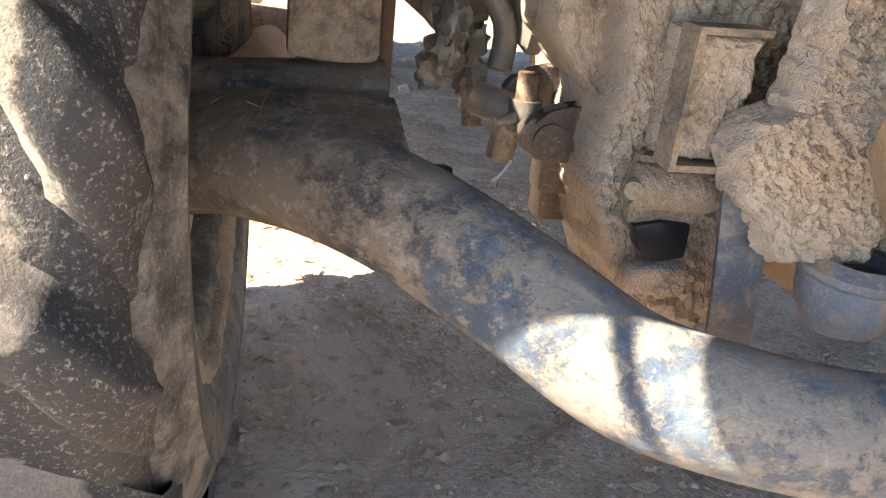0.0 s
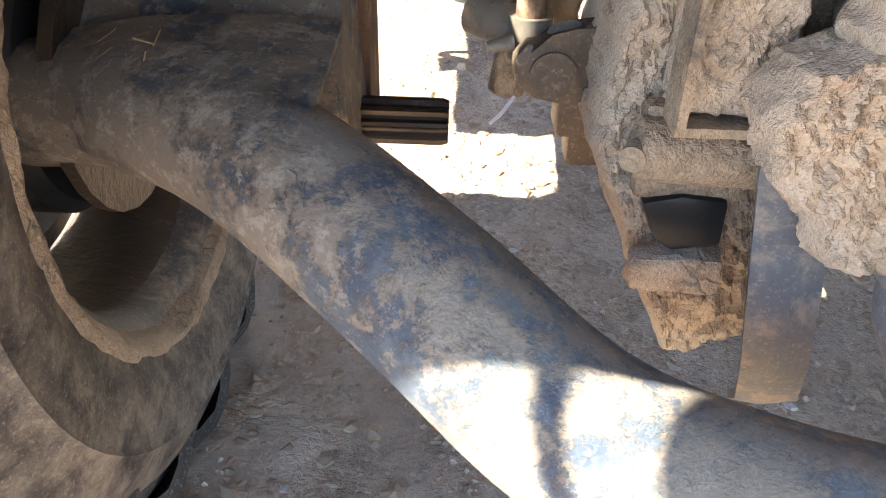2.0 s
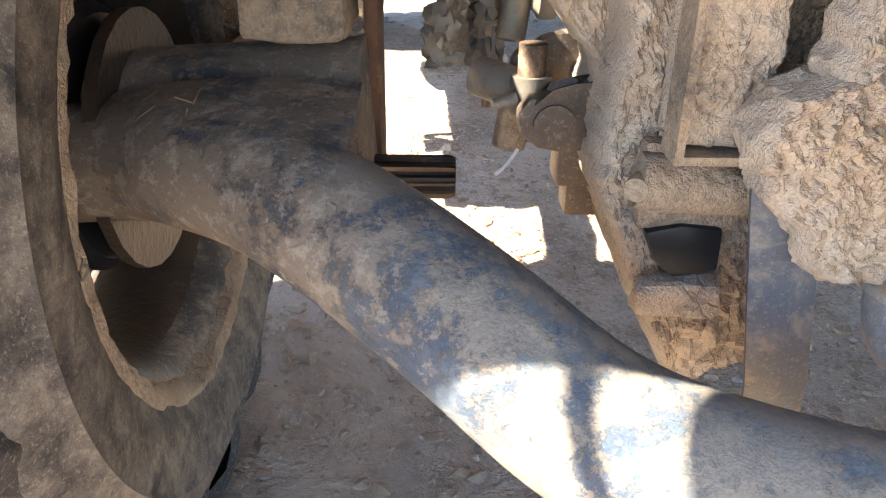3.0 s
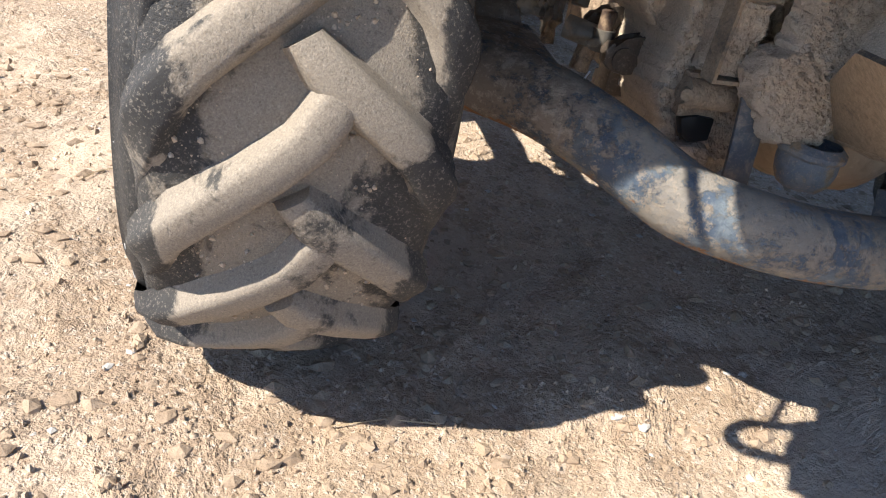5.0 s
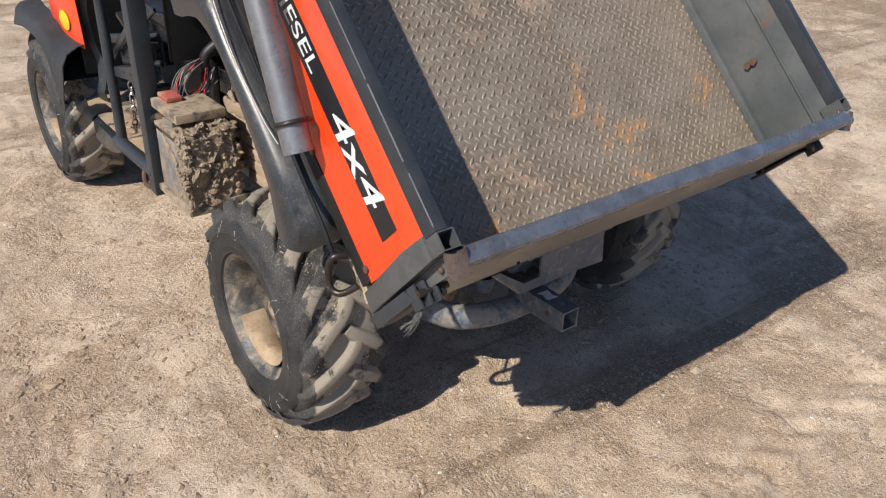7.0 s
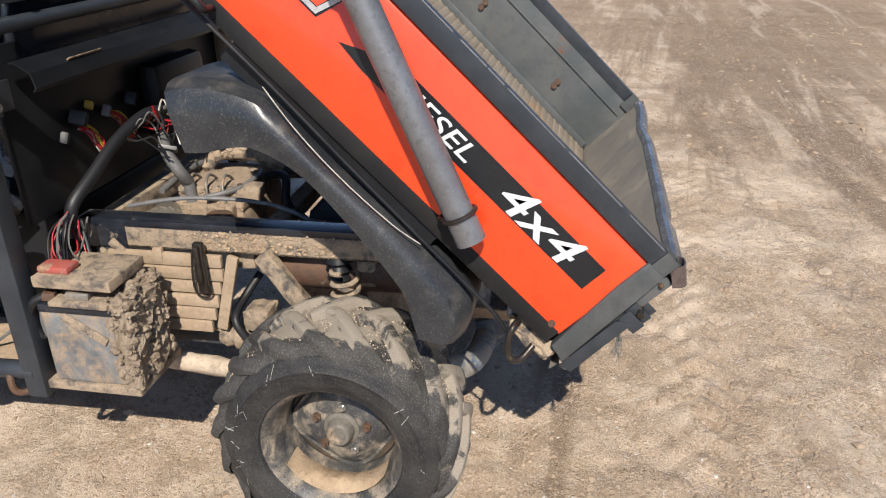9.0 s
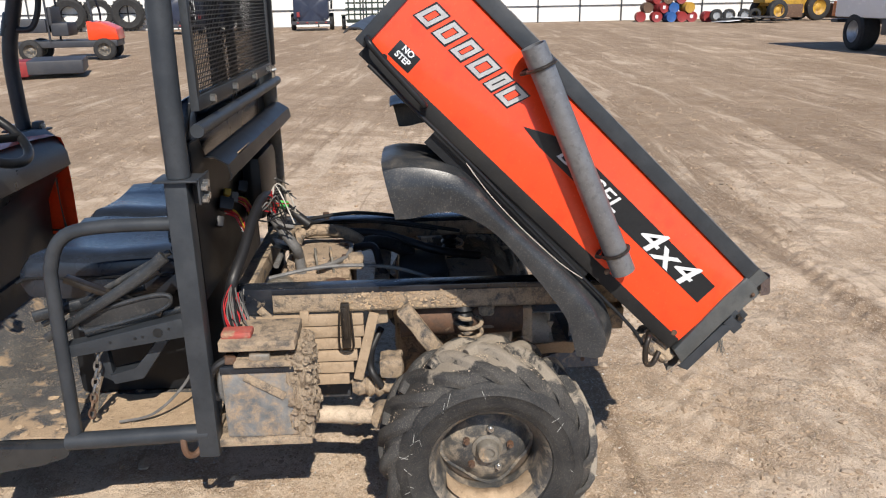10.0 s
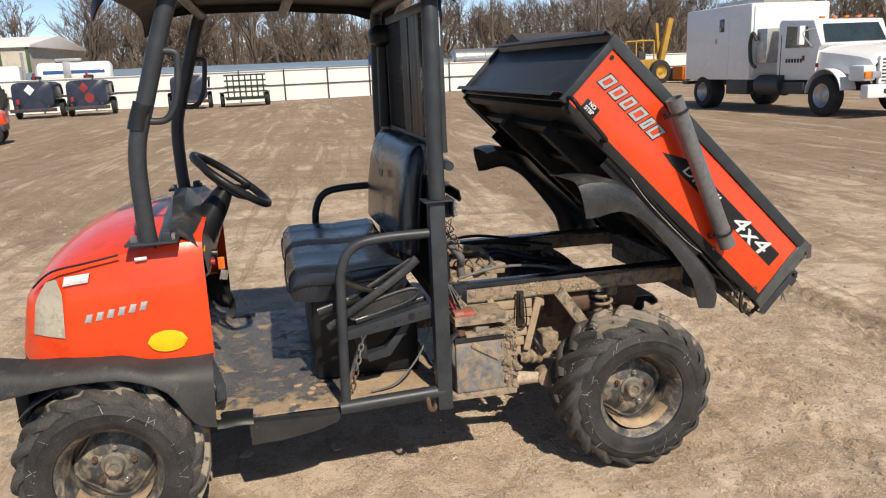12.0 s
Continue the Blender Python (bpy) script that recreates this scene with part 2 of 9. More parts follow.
MUDDY_CAST = surface("muddy_casting", (0.16, 0.14, 0.12), 0.75, col2=(0.10, 0.085, 0.07), scale=12, fine=190, bump=0.9, depth=0.005, dust=0.80, dust_scale=16, dust_soft=0.6, dust_up=0.06, dust_col=(0.40, 0.30, 0.21), crack=0.5, crack_scale=40, speck=0.3, speck_scale=420)
BLUE_TUBE = scuffed_tube()
BLUE_PLATE = surface("blue_painted_steel", (0.078, 0.092, 0.115), 0.5, col2=(0.125, 0.132, 0.142), scale=14, fine=200, bump=0.35, depth=0.0015, dust=0.58, dust_scale=40, dust_soft=1.0, dust_max=0.85, dust_col=(0.34, 0.285, 0.23), rust=0.16, rust_scale=22, speck=0.2, speck_scale=400)
FRAME = surface("dusty_black_steel", (0.030, 0.034, 0.042), 0.5, col2=(0.05, 0.052, 0.058), scale=9, fine=140, bump=0.2, depth=0.002, dust=0.42, dust_scale=12, dust_up=0.05)
FRAME_MUD = surface("mud_coated_steel", (0.045, 0.046, 0.050), 0.55, col2=(0.10, 0.088, 0.075), scale=12, fine=170, bump=0.7, depth=0.004, dust=0.90, dust_scale=26, dust_soft=1.2, dust_max=0.95, dust_up=-0.16, dust_col=(0.40, 0.305, 0.21), speck=0.3, speck_scale=400)
ROPS = surface("charcoal_powder_coat", (0.027, 0.032, 0.039), 0.45, spec=0.40, col2=(0.040, 0.045, 0.052), scale=12, fine=260, bump=0.12, depth=0.001, dust=0.12, dust_scale=14)
BLACK_PLASTIC = surface("black_moulded_plastic", (0.009, 0.010, 0.012), 0.40, col2=(0.015, 0.016, 0.018), scale=7, fine=200, bump=0.18, depth=0.001, spec=0.28, dust=0.16, dust_scale=14, dust_up=0.04, dust_col=(0.30, 0.23, 0.16))
FENDER = surface("scuffed_black_fender_plastic", (0.018, 0.021, 0.025), 0.33, col2=(0.034, 0.037, 0.041), scale=8, fine=160, bump=0.2, depth=0.0012, dust=0.46, dust_scale=16, dust_soft=2.4, dust_max=0.5, dust_up=0.08, dust_col=(0.24, 0.205, 0.165), speck=0.15, speck_scale=260)
FENDER_DULL = surface("faded_dull_fender_plastic", (0.022, 0.023, 0.025), 0.55, col2=(0.035, 0.035, 0.036), scale=8, fine=200, bump=0.2, depth=0.001, spec=0.35, dust=0.44, dust_scale=26, dust_soft=1.5, dust_max=0.55, dust_col=(0.20, 0.175, 0.145), speck=0.12)
# Blue in this base colour stands for sky reflected in black vinyl.
VINYL = surface("blue_tinted_black_vinyl", (0.012, 0.016, 0.024), 0.25, col2=(0.022, 0.028, 0.040), scale=5, fine=420, bump=0.22, depth=0.0008, dust=0.18, dust_scale=6)
ROOF_BLACK = surface("matt_black_roof_plastic", (0.004, 0.0045, 0.005), 0.5, col2=(0.007, 0.007, 0.008), scale=7, fine=200, bump=0.15, depth=0.001, spec=0.2, dust=0.10, dust_scale=10)
ORANGE = surface("orange_panel_paint", (0.83, 0.062, 0.012), 0.32, col2=(0.80, 0.055, 0.010), scale=3, fine=90, bump=0.03, depth=0.001, coat=0.3, dust=0.12, dust_scale=8, dust_col=(0.55, 0.30, 0.16), rough_var=0.06)
DECAL_BLACK = surface("black_decal", (0.012, 0.014, 0.017), 0.4, scale=20, fine=300, bump=0.04, dust=0.08, dust_scale=50, dust_col=(0.35, 0.30, 0.25))
DECAL_WHITE = surface("white_decal", (0.72, 0.74, 0.76), 0.45, col2=(0.62, 0.64, 0.66), scale=30, fine=300, bump=0.03)
SILVER = surface("silver_decal", (0.50, 0.51, 0.52), 0.35, metal=0.2, col2=(0.42, 0.42, 0.43), scale=30, fine=300, bump=0.03)
YELLOW = surface("yellow_sticker", (0.85, 0.52, 0.012), 0.4, col2=(0.8, 0.48, 0.012), scale=20, fine=200, bump=0.03)
BED_STEEL = surface("dark_painted_bed_steel", (0.070, 0.080, 0.084), 0.42, col2=(0.11, 0.115, 0.115), scale=5, fine=120, bump=0.2, depth=0.002, dust=0.45, dust_scale=6, dust_soft=2.6, dust_max=0.4, dust_col=(0.30, 0.245, 0.19), rust=0.36, rust_scale=7)
GATE = surface("dusty_tailgate_steel", (0.24, 0.225, 0.205), 0.42, metal=0.25, col2=(0.31, 0.285, 0.25), scale=5, fine=160, bump=0.25, depth=0.0015, dust=0.58, dust_scale=9, dust_soft=1.6, dust_max=0.75, dust_col=(0.43, 0.365, 0.285), rust=0.30, rust_scale=12)
GATE_RIM = surface("worn_blue_grey_steel", (0.235, 0.255, 0.290), 0.28, metal=0.6, col2=(0.155, 0.165, 0.185), scale=16, fine=220, bump=0.3, depth=0.001, dust=0.22, dust_scale=22, dust_soft=1.2, dust_col=(0.42, 0.35, 0.28), rust=0.40, rust_scale=16, rust_cols=((0.15, 0.055, 0.04), (0.30, 0.13, 0.085)), rough_var=0.2)
HEADBOARD = surface("dusty_black_headboard_steel", (0.022, 0.024, 0.028), 0.42, col2=(0.040, 0.041, 0.043), scale=3, fine=90, bump=0.15, depth=0.001, dust=0.56, dust_scale=4, dust_soft=2.6, dust_max=0.45, dust_col=(0.30, 0.26, 0.21), speck=0.1)
CORNER = surface("worn_grey_corner_paint", (0.075, 0.082, 0.085), 0.42, metal=0.2, col2=(0.11, 0.115, 0.115), scale=14, fine=160, bump=0.2, depth=0.001, dust=0.3, dust_scale=18, dust_soft=1.5, rust=0.14, rust_scale=20)
SLEEVE = surface("bare_violet_steel", (0.25, 0.215, 0.215), 0.26, metal=0.75, col2=(0.17, 0.14, 0.145), scale=14, fine=200, bump=0.2, depth=0.001, rust=0.34, rust_scale=18, rust_cols=((0.14, 0.05, 0.04), (0.24, 0.10, 0.07)))
BED_OUT = surface("bed_underside_black", (0.012, 0.012, 0.013), 0.6, col2=(0.020, 0.019, 0.018), scale=6, fine=120, bump=0.25, depth=0.002, spec=0.25, dust=0.28, dust_scale=5)
SPOT_A, SPOT_B = (0.09, -0.36, 0.82), (0.22, -0.468, 0.715)
PLATE = surface("worn_chequer_plate", (0.285, 0.235, 0.185), 0.42, metal=0.25, col2=(0.19, 0.150, 0.108), scale=5, fine=220, bump=0.3, depth=0.001, dust=0.48, dust_scale=5, dust_soft=0.7, dust_col=(0.35, 0.24, 0.170), rust=0.42, rust_scale=7, rust_spots=((SPOT_A, 0.20, 0.13), (SPOT_B, 0.22, 0.12)), rust_cols=((0.22, 0.12, 0.06), (0.42, 0.25, 0.12)), speck=0.3, speck_scale=300)
PLATE_TOP = surface("rubbed_chequer_lozenges", (0.36, 0.31, 0.245), 0.36, metal=0.35, col2=(0.24, 0.20, 0.155), scale=4, fine=220, bump=0.2, depth=0.001, dust=0.34, dust_scale=5, dust_col=(0.44, 0.32, 0.20), rust=0.36, rust_scale=7, rust_spots=((SPOT_A, 0.20, 0.13), (SPOT_B, 0.22, 0.12)), rust_cols=((0.26, 0.13, 0.055), (0.50, 0.26, 0.10)))
GALV = surface("grey_steel_pipe", (0.22, 0.225, 0.235), 0.42, metal=0.5, col2=(0.17, 0.17, 0.178), scale=12, fine=160, bump=0.12, depth=0.001, dust=0.1, dust_scale=20)
CHROME = surface("bright_steel", (0.55, 0.55, 0.54), 0.3, metal=0.9, scale=30, fine=300, bump=0.1, depth=0.0005, dust=0.2, dust_scale=30)
DARK_STEEL = surface("oily_dark_steel", (0.060, 0.050, 0.042), 0.35, metal=0.6, col2=(0.035, 0.03, 0.026), scale=25, fine=200, bump=0.25, depth=0.001, dust=0.35, dust_scale=30)
YOKE_STEEL = surface("greasy_brown_steel", (0.105, 0.080, 0.062), 0.5, metal=0.3, col2=(0.085, 0.066, 0.052), scale=22, fine=200, bump=0.4, depth=0.001, dust=0.40, dust_scale=26, dust_col=(0.30, 0.23, 0.165), speck=0.2)
RUSTY = surface("rusty_steel", (0.14, 0.075, 0.045), 0.75, metal=0.2, col2=(0.09, 0.06, 0.045), scale=25, fine=180, bump=0.4, depth=0.002, dust=0.45, dust_scale=18)
RUBBER = surface("dusty_tyre_rubber", (0.014, 0.015, 0.017), 0.62, spec=0.3, col2=(0.040, 0.039, 0.038), scale=10, fine=210, bump=0.5, depth=0.002, dust=0.32, dust_scale=40, dust_soft=2.6, dust_max=0.75, band=("X", 0.0, 0.08, 0.30), dust_col=(0.27, 0.235, 0.19), speck=0.22, speck_scale=380)
LUG = surface("mud_caked_tyre_tread", (0.026, 0.026, 0.027), 0.8, col2=(0.05, 0.048, 0.045), scale=13, fine=620, bump=0.5, depth=0.0013, dust=0.75, dust_scale=10, dust_soft=0.45, dust_max=0.92, band=("X", 0.074, 0.104, -0.20, 1), band_b=("Y", 0.10, 0.24, -0.22), dust_col=(0.315, 0.27, 0.215), speck=0.30, speck_scale=360, dust_bump=1.0)
TREAD = surface("dark_tread_base_rubber", (0.024, 0.024, 0.025), 0.7, col2=(0.045, 0.043, 0.04), scale=13, fine=620, bump=0.8, depth=0.0014, dust=0.76, dust_scale=11, dust_soft=0.45, dust_max=0.92, band=("X", 0.050, 0.095, -0.20, 1), band_b=("Y", 0.10, 0.24, -0.25), dust_col=(0.315, 0.27, 0.215), speck=0.30, speck_scale=360, dust_bump=1.0)
GRAZE = surface("grazed_rubber", (0.42, 0.42, 0.40), 0.8, scale=30, fine=200, bump=0.1)
RIM = surface("muddy_wheel_rim", (0.050, 0.053, 0.058), 0.45, metal=0.2, col2=(0.095, 0.092, 0.085), scale=14, fine=180, bump=0.5, depth=0.002, dust=0.68, dust_scale=20, dust_soft=1.3, dust_max=0.9, dust_col=(0.36, 0.295, 0.22), speck=0.2)
BARREL = surface("oil_filmed_dark_steel", (0.042, 0.032, 0.024), 0.34,  col2=(0.085, 0.062, 0.044), scale=16, fine=160, bump=0.5, depth=0.003, dust=0.34, dust_scale=30, dust_soft=0.9, dust_max=0.8, dust_col=(0.24, 0.17, 0.11))
FLOOR_MAT = surface("worn_black_floor_mat", (0.075, 0.078, 0.082), 0.24, col2=(0.125, 0.122, 0.115), scale=9, fine=190, bump=0.6, depth=0.004, dust=0.50, dust_scale=12, dust_soft=0.7, dust_max=0.85, dust_col=(0.45, 0.32, 0.20), speck=0.4, speck_scale=240, band=("X", -0.36, -0.56, 0.12), spec=0.7)
BLACK_ENAMEL = surface("glossy_black_enamel", (0.012, 0.015, 0.022), 0.22, col2=(0.022, 0.026, 0.034), scale=14, fine=180, bump=0.2, depth=0.001, dust=0.30, dust_scale=18, dust_soft=0.6, dust_max=0.8, dust_col=(0.36, 0.27, 0.18), spec=0.6)
SHINY = surface("shiny_black_plastic", (0.016, 0.018, 0.021), 0.15, spec=0.7, col2=(0.03, 0.032, 0.034), scale=6, fine=120, bump=0.12, depth=0.002, dust=0.26, dust_scale=18, dust_col=(0.30, 0.24, 0.17), rough_var=0.08)
WIRE = {k: surface(k + "_wire", c, 0.5, scale=30, fine=200, bump=0.05, dust=0.25, dust_scale=40) for k, c in
        dict(red=(0.45, 0.02, 0.025), black=(0.015, 0.015, 0.017), grey=(0.16, 0.155, 0.15), white=(0.5, 0.47, 0.42), yellow=(0.5, 0.33, 0.03), green=(0.03, 0.42, 0.06)).items()}
SAND_COVER = surface("tan_mud_coated_plastic", (0.40, 0.30, 0.205), 0.9, col2=(0.32, 0.235, 0.155), scale=9, fine=110, bump=0.35, depth=0.003, dust=0.5, dust_scale=12, dust_col=(0.47, 0.35, 0.24))
ALLOY = surface("dull_alloy", (0.24, 0.22, 0.19), 0.5, metal=0.4, col2=(0.18, 0.16, 0.13), scale=20, fine=150, bump=0.3, depth=0.002, dust=0.5, dust_scale=14)
LENS = surface("cloudy_headlamp_lens", (0.50, 0.46, 0.38), 0.22, col2=(0.40, 0.37, 0.31), scale=9, fine=60, bump=0.05, coat=0.5, dust=0.1)


# ---- mesh builders ----
def crust(outline, centre, y, back, lump_=0.010, fine_=0.004, seed=0.0, rings=46, count=230, ragged=0.003, hole=None):
    """A slab of dried mud over an outline in x and z: lumpy, cracked and pitted face at y, ragged rim going back."""
    n = len(outline)
    seg = [(Vector(outline[i]), Vector(outline[(i + 1) % n])) for i in range(n)]
    total = sum((b - a).length for a, b in seg)
    rim, c = [], Vector(centre)
    for i in range(count):
        d = total * i / count
        for a, b in seg:
            k = (b - a).length
            if d <= k:
                p = a.lerp(b, d / k)
                break
            d -= k
        w = noise.fractal(Vector((p.x * 60 + seed, p.y * 60, seed)), 0.8, 2.0, 4) * ragged
        rim.append(p + (p - c).normalized() * w)
    bm = bmesh.new()
    rows = []
    for k in range(rings + 1):
        f = k / rings
        row = []
        for q in rim:
            p = c.lerp(q, f)
            v = Vector((p.x, seed, p.y))
            h = lump_ * 0.55 * noise.fractal(v * 16, 0.9, 2.0, 5) + fine_ * noise.fractal(v * 110, 0.6, 2.1, 6)
            cell = noise.voronoi(v * 26 + Vector((noise.noise(v * 60), 0, noise.noise(v * 60 + Vector((5, 5, 5))))) * 0.5)[0]
            gap = min(1.0, (cell[1] - cell[0]) / 0.10)
            if noise.noise(v * 11 + Vector((3, 1, 7))) > 0.02:
                h -= 0.0022 * (1 - gap)
            pit = noise.noise(v * 95 + Vector((9, 2, 4)))
            h -= 0.006 * max(0.0, pit - 0.42)
            if hole:
                hx, hz, rx, rz = hole
                e = math.hypot((p.x - hx) / rx, (p.y - hz) / rz) + 0.25 * noise.noise(v * 120)
                h -= 0.022 * max(0.0, min(1.0, (1.15 - e) * 3))
            h -= 0.012 * max(0.0, (f - 0.93) / 0.07) ** 2
            row.append((p.x, y - h, p.y))
        rows.append(row)
    for f in (0.2, 0.45, 0.7, 1.0):
        rows.append([(q.x + 0.004 * noise.fractal(Vector((q.x * 70, f * 3 + seed, q.y * 70)), 0.7, 2.0, 4) * (f < 1), y + 0.012 + (back - y - 0.012) * f, q.y + 0.004 * noise.fractal(Vector((q.x * 70, f * 3, q.y * 70 + seed)), 0.7, 2.0, 4) * (f < 1)) for q in rim])
    return loft(bm, rows, closed=True)


def finish(bm, m=None):
    if m is not None:
        bm.transform(m)
    bmesh.ops.recalc_face_normals(bm, faces=bm.faces)
    return bm


def part(name, bm, material, parent=None, label="", m=None, angle=38, loc=None, recalc=True):
    """One bmesh as one mesh object, under its thing or part where there is one."""
    if m is not None:
        bm.transform(m)
    if recalc:
        bmesh.ops.recalc_face_normals(bm, faces=bm.faces)
    me = bpy.data.meshes.new(name)
    bm.to_mesh(me)
    bm.free()
    me.materials.append(material)
    me.shade_smooth()
    me.set_sharp_from_angle(angle=radians(angle))
    ob = new(name, me)
    if loc is not None:
        ob.location = loc
    if parent is not None:
        ob.parent = parent
    if label:
        tagged(ob, label)
    return ob


def thing(name, label, category, loc=(0, 0, 0), group="", kind="", rz=0.0):
    ob = new(name)
    ob.location = loc
    ob.rotation_euler = (0, 0, radians(rz))
    ob.empty_display_size = 0.1
    return tagged(ob, label, category, group, kind)


def box(bm, c, s, bevel=0.0, rot=None, seg=2):
    """A box by centre and full size, with rounded edges."""
    m = Matrix.LocRotScale(c, rot, s)
    g = bmesh.ops.create_cube(bm, size=1, matrix=m)
    if bevel:
        es = list({e for v in g["verts"] for e in v.link_edges})
        bmesh.ops.bevel(bm, geom=es, offset=min(bevel, 0.45 * min(s)), segments=seg, profile=0.6, affect="EDGES")
    return bm


def B(c, s, bevel=0.003, rot=None):
    return box(bmesh.new(), c, s, bevel, rot)


def span(bm, a, b, bevel=0.0):
    """A box from one corner to the opposite one."""
    a, b = Vector(a), Vector(b)
    return box(bm, (a + b) / 2, [abs(v) for v in (b - a)], bevel)


def smooth_path(pts, n=6, closed=False):
    """A Catmull-Rom run through the points."""
    p = [Vector(q) for q in pts]
    out = []
    k = len(p)
    for i in range(k if closed else k - 1):
        a, b, c, d = (p[(i + j) % k] if closed else p[max(0, min(k - 1, i + j))] for j in (-1, 0, 1, 2))
        for s in range(n):
            t = s / n
            out.append(0.5 * ((2 * b) + (c - a) * t + (2 * a - 5 * b + 4 * c - d) * t * t + (3 * b - a - 3 * c + d) * t ** 3))
    if not closed:
        out.append(p[-1])
    return out


def tube(bm, pts, r, seg=10, smooth=6, closed=False, caps=True, flat=1.0):
    """A round bar along a path. r: one radius or one for each end."""
    path = smooth_path(pts, smooth, closed) if smooth else [Vector(q) for q in pts]
    k = len(path)
    t0 = (path[1] - path[0]).normalized()
    ref = Vector((0, 0, 1)) if abs(t0.z) < 0.9 else Vector((1, 0, 0))
    nrm = (ref - t0 * ref.dot(t0)).normalized()
    rings = []
    for i, q in enumerate(path):
        a = path[(i - 1) % k] if closed or i else q
        b = path[(i + 1) % k] if closed or i < k - 1 else q
        t = (b - a).normalized()
        nrm = (nrm - t * nrm.dot(t)).normalized()
        bi = t.cross(nrm)
        rad = r if isinstance(r, (int, float)) else r[0] + (r[1] - r[0]) * i / (k - 1)
        rings.append([bm.verts.new(q + nrm * (rad * math.cos(w)) + bi * (rad * flat * math.sin(w)))
                      for w in (2 * math.pi * j / seg for j in range(seg))])
    for i in range(k if closed else k - 1):
        a, b = rings[i], rings[(i + 1) % k]
        for j in range(seg):
            bm.faces.new((a[j], a[(j + 1) % seg], b[(j + 1) % seg], b[j]))
    if caps and not closed:
        bm.faces.new(rings[0][::-1])
        bm.faces.new(rings[-1])
    return bm


def T(pts, r, seg=10, smooth=6, **k):
    return tube(bmesh.new(), pts, r, seg, smooth, **k)


def cyl(bm, a, b, r, r2=None, seg=16):
    return tube(bm, [a, b], (r, r if r2 is None else r2), seg, 0)


def lathe(bm, profile, seg=48, axis="x", closed=False, wobble=0.0):
    """Revolves (along, radius) pairs about an axis through the origin."""
    rings = []
    for i in range(seg):
        w = 2 * math.pi * i / seg
        c, s = math.cos(w), math.sin(w)
        ring = []
        for a, r in profile:
            r = r * (1 + wobble * math.sin(3 * w + 1))
            ring.append(bm.verts.new({"x": (a, r * c, r * s), "y": (r * c, a, r * s), "z": (r * c, r * s, a)}[axis]))
        rings.append(ring)
    k = len(profile)
    for i in range(seg):
        a, b = rings[i], rings[(i + 1) % seg]
        for j in range(k if closed else k - 1):
            bm.faces.new((a[j], a[(j + 1) % k], b[(j + 1) % k], b[j]))
    return bm


def prism(bm, outline, lo, hi, plane="yz", bevel=0.0):
    """A flat outline given depth along the third axis."""
    def at(p, d):
        return {"yz": (d, p[0], p[1]), "xz": (p[0], d, p[1]), "xy": (p[0], p[1], d)}[plane]
    a = [bm.verts.new(at(p, lo)) for p in outline]
    b = [bm.verts.new(at(p, hi)) for p in outline]
    k = len(outline)
    faces = [bm.faces.new(a), bm.faces.new(b[::-1])]
    faces += [bm.faces.new((a[i], b[i], b[(i + 1) % k], a[(i + 1) % k])) for i in range(k)]
    if bevel:
        es = list({e for f in faces for e in f.edges})
        bmesh.ops.bevel(bm, geom=es, offset=bevel, segments=2, profile=0.6, affect="EDGES")
    return bm


def loft(bm, rows, closed=False, thick=0.0):
    """A skin over rows of points; with thick it becomes a shell."""
    vs = [[bm.verts.new(p) for p in row] for row in rows]
    fs = []
    for i in range(len(vs) - 1):
        k = len(vs[i])
        for j in range(k if closed else k - 1):
            fs.append(bm.faces.new((vs[i][j], vs[i][(j + 1) % k], vs[i + 1][(j + 1) % k], vs[i + 1][j])))
    if thick:
        bmesh.ops.recalc_face_normals(bm, faces=fs)
        bmesh.ops.solidify(bm, geom=fs, thickness=thick)
    return bm


def rough_up(bm, amount, scale=20.0, cuts=0, seed=0.0):
    """Lumpy, worn surface."""
    if cuts:
        bmesh.ops.triangulate(bm, faces=bm.faces)
        bmesh.ops.subdivide_edges(bm, edges=bm.edges, cuts=cuts, use_grid_fill=True)
    bm.normal_update()
    off = Vector((seed, seed * 1.7, -seed))
    moves = [(v, v.normal * (amount * noise.fractal((v.co + off) * scale, 0.8, 2.0, 4))) for v in bm.verts]
    for v, d in moves:
        v.co += d
    return bm


def lump(bm, c, s, seed=0.0, sub=3, amount=0.3, scale=2.2):
    """A clod of earth."""
    g = bmesh.ops.create_icosphere(bm, subdivisions=sub, radius=1.0)
    for v in g["verts"]:
        d = 1 + amount * noise.fractal(v.co * scale + Vector((seed, seed * 0.7, seed * 1.3)), 0.7, 2.0, 4)
        v.co = Vector(c) + Vector((v.co.x * s[0], v.co.y * s[1], v.co.z * s[2])) * d
    return bm


def words(text, size, depth=0.0006, shear=0.0, bold=0.0):
    """Lettering as a mesh, with its middle at the origin."""
    cu = bpy.data.curves.new("lettering", "FONT")
    cu.body, cu.size, cu.extrude, cu.shear, cu.offset = text, size, depth, shear, bold
    cu.align_x, cu.align_y = "CENTER", "CENTER"
    ob = new("lettering", cu)
    me = bpy.data.meshes.new_from_object(ob.evaluated_get(bpy.context.evaluated_depsgraph_get()))
    bpy.data.objects.remove(ob)
    bm = bmesh.new()
    bm.from_mesh(me)
    bpy.data.meshes.remove(me)
    bpy.data.curves.remove(cu)
    return bm


# ---- ground ----
def lattice(ix, iy, seed):
    h = (ix * 374761393 + iy * 668265263 + seed * 974634777) & 0xFFFFFFFF
    h = ((h ^ (h >> 13)) * 1274126177) & 0xFFFFFFFF
    return ((h ^ (h >> 16)) & 0xFFFF) / 32767.5 - 1.0


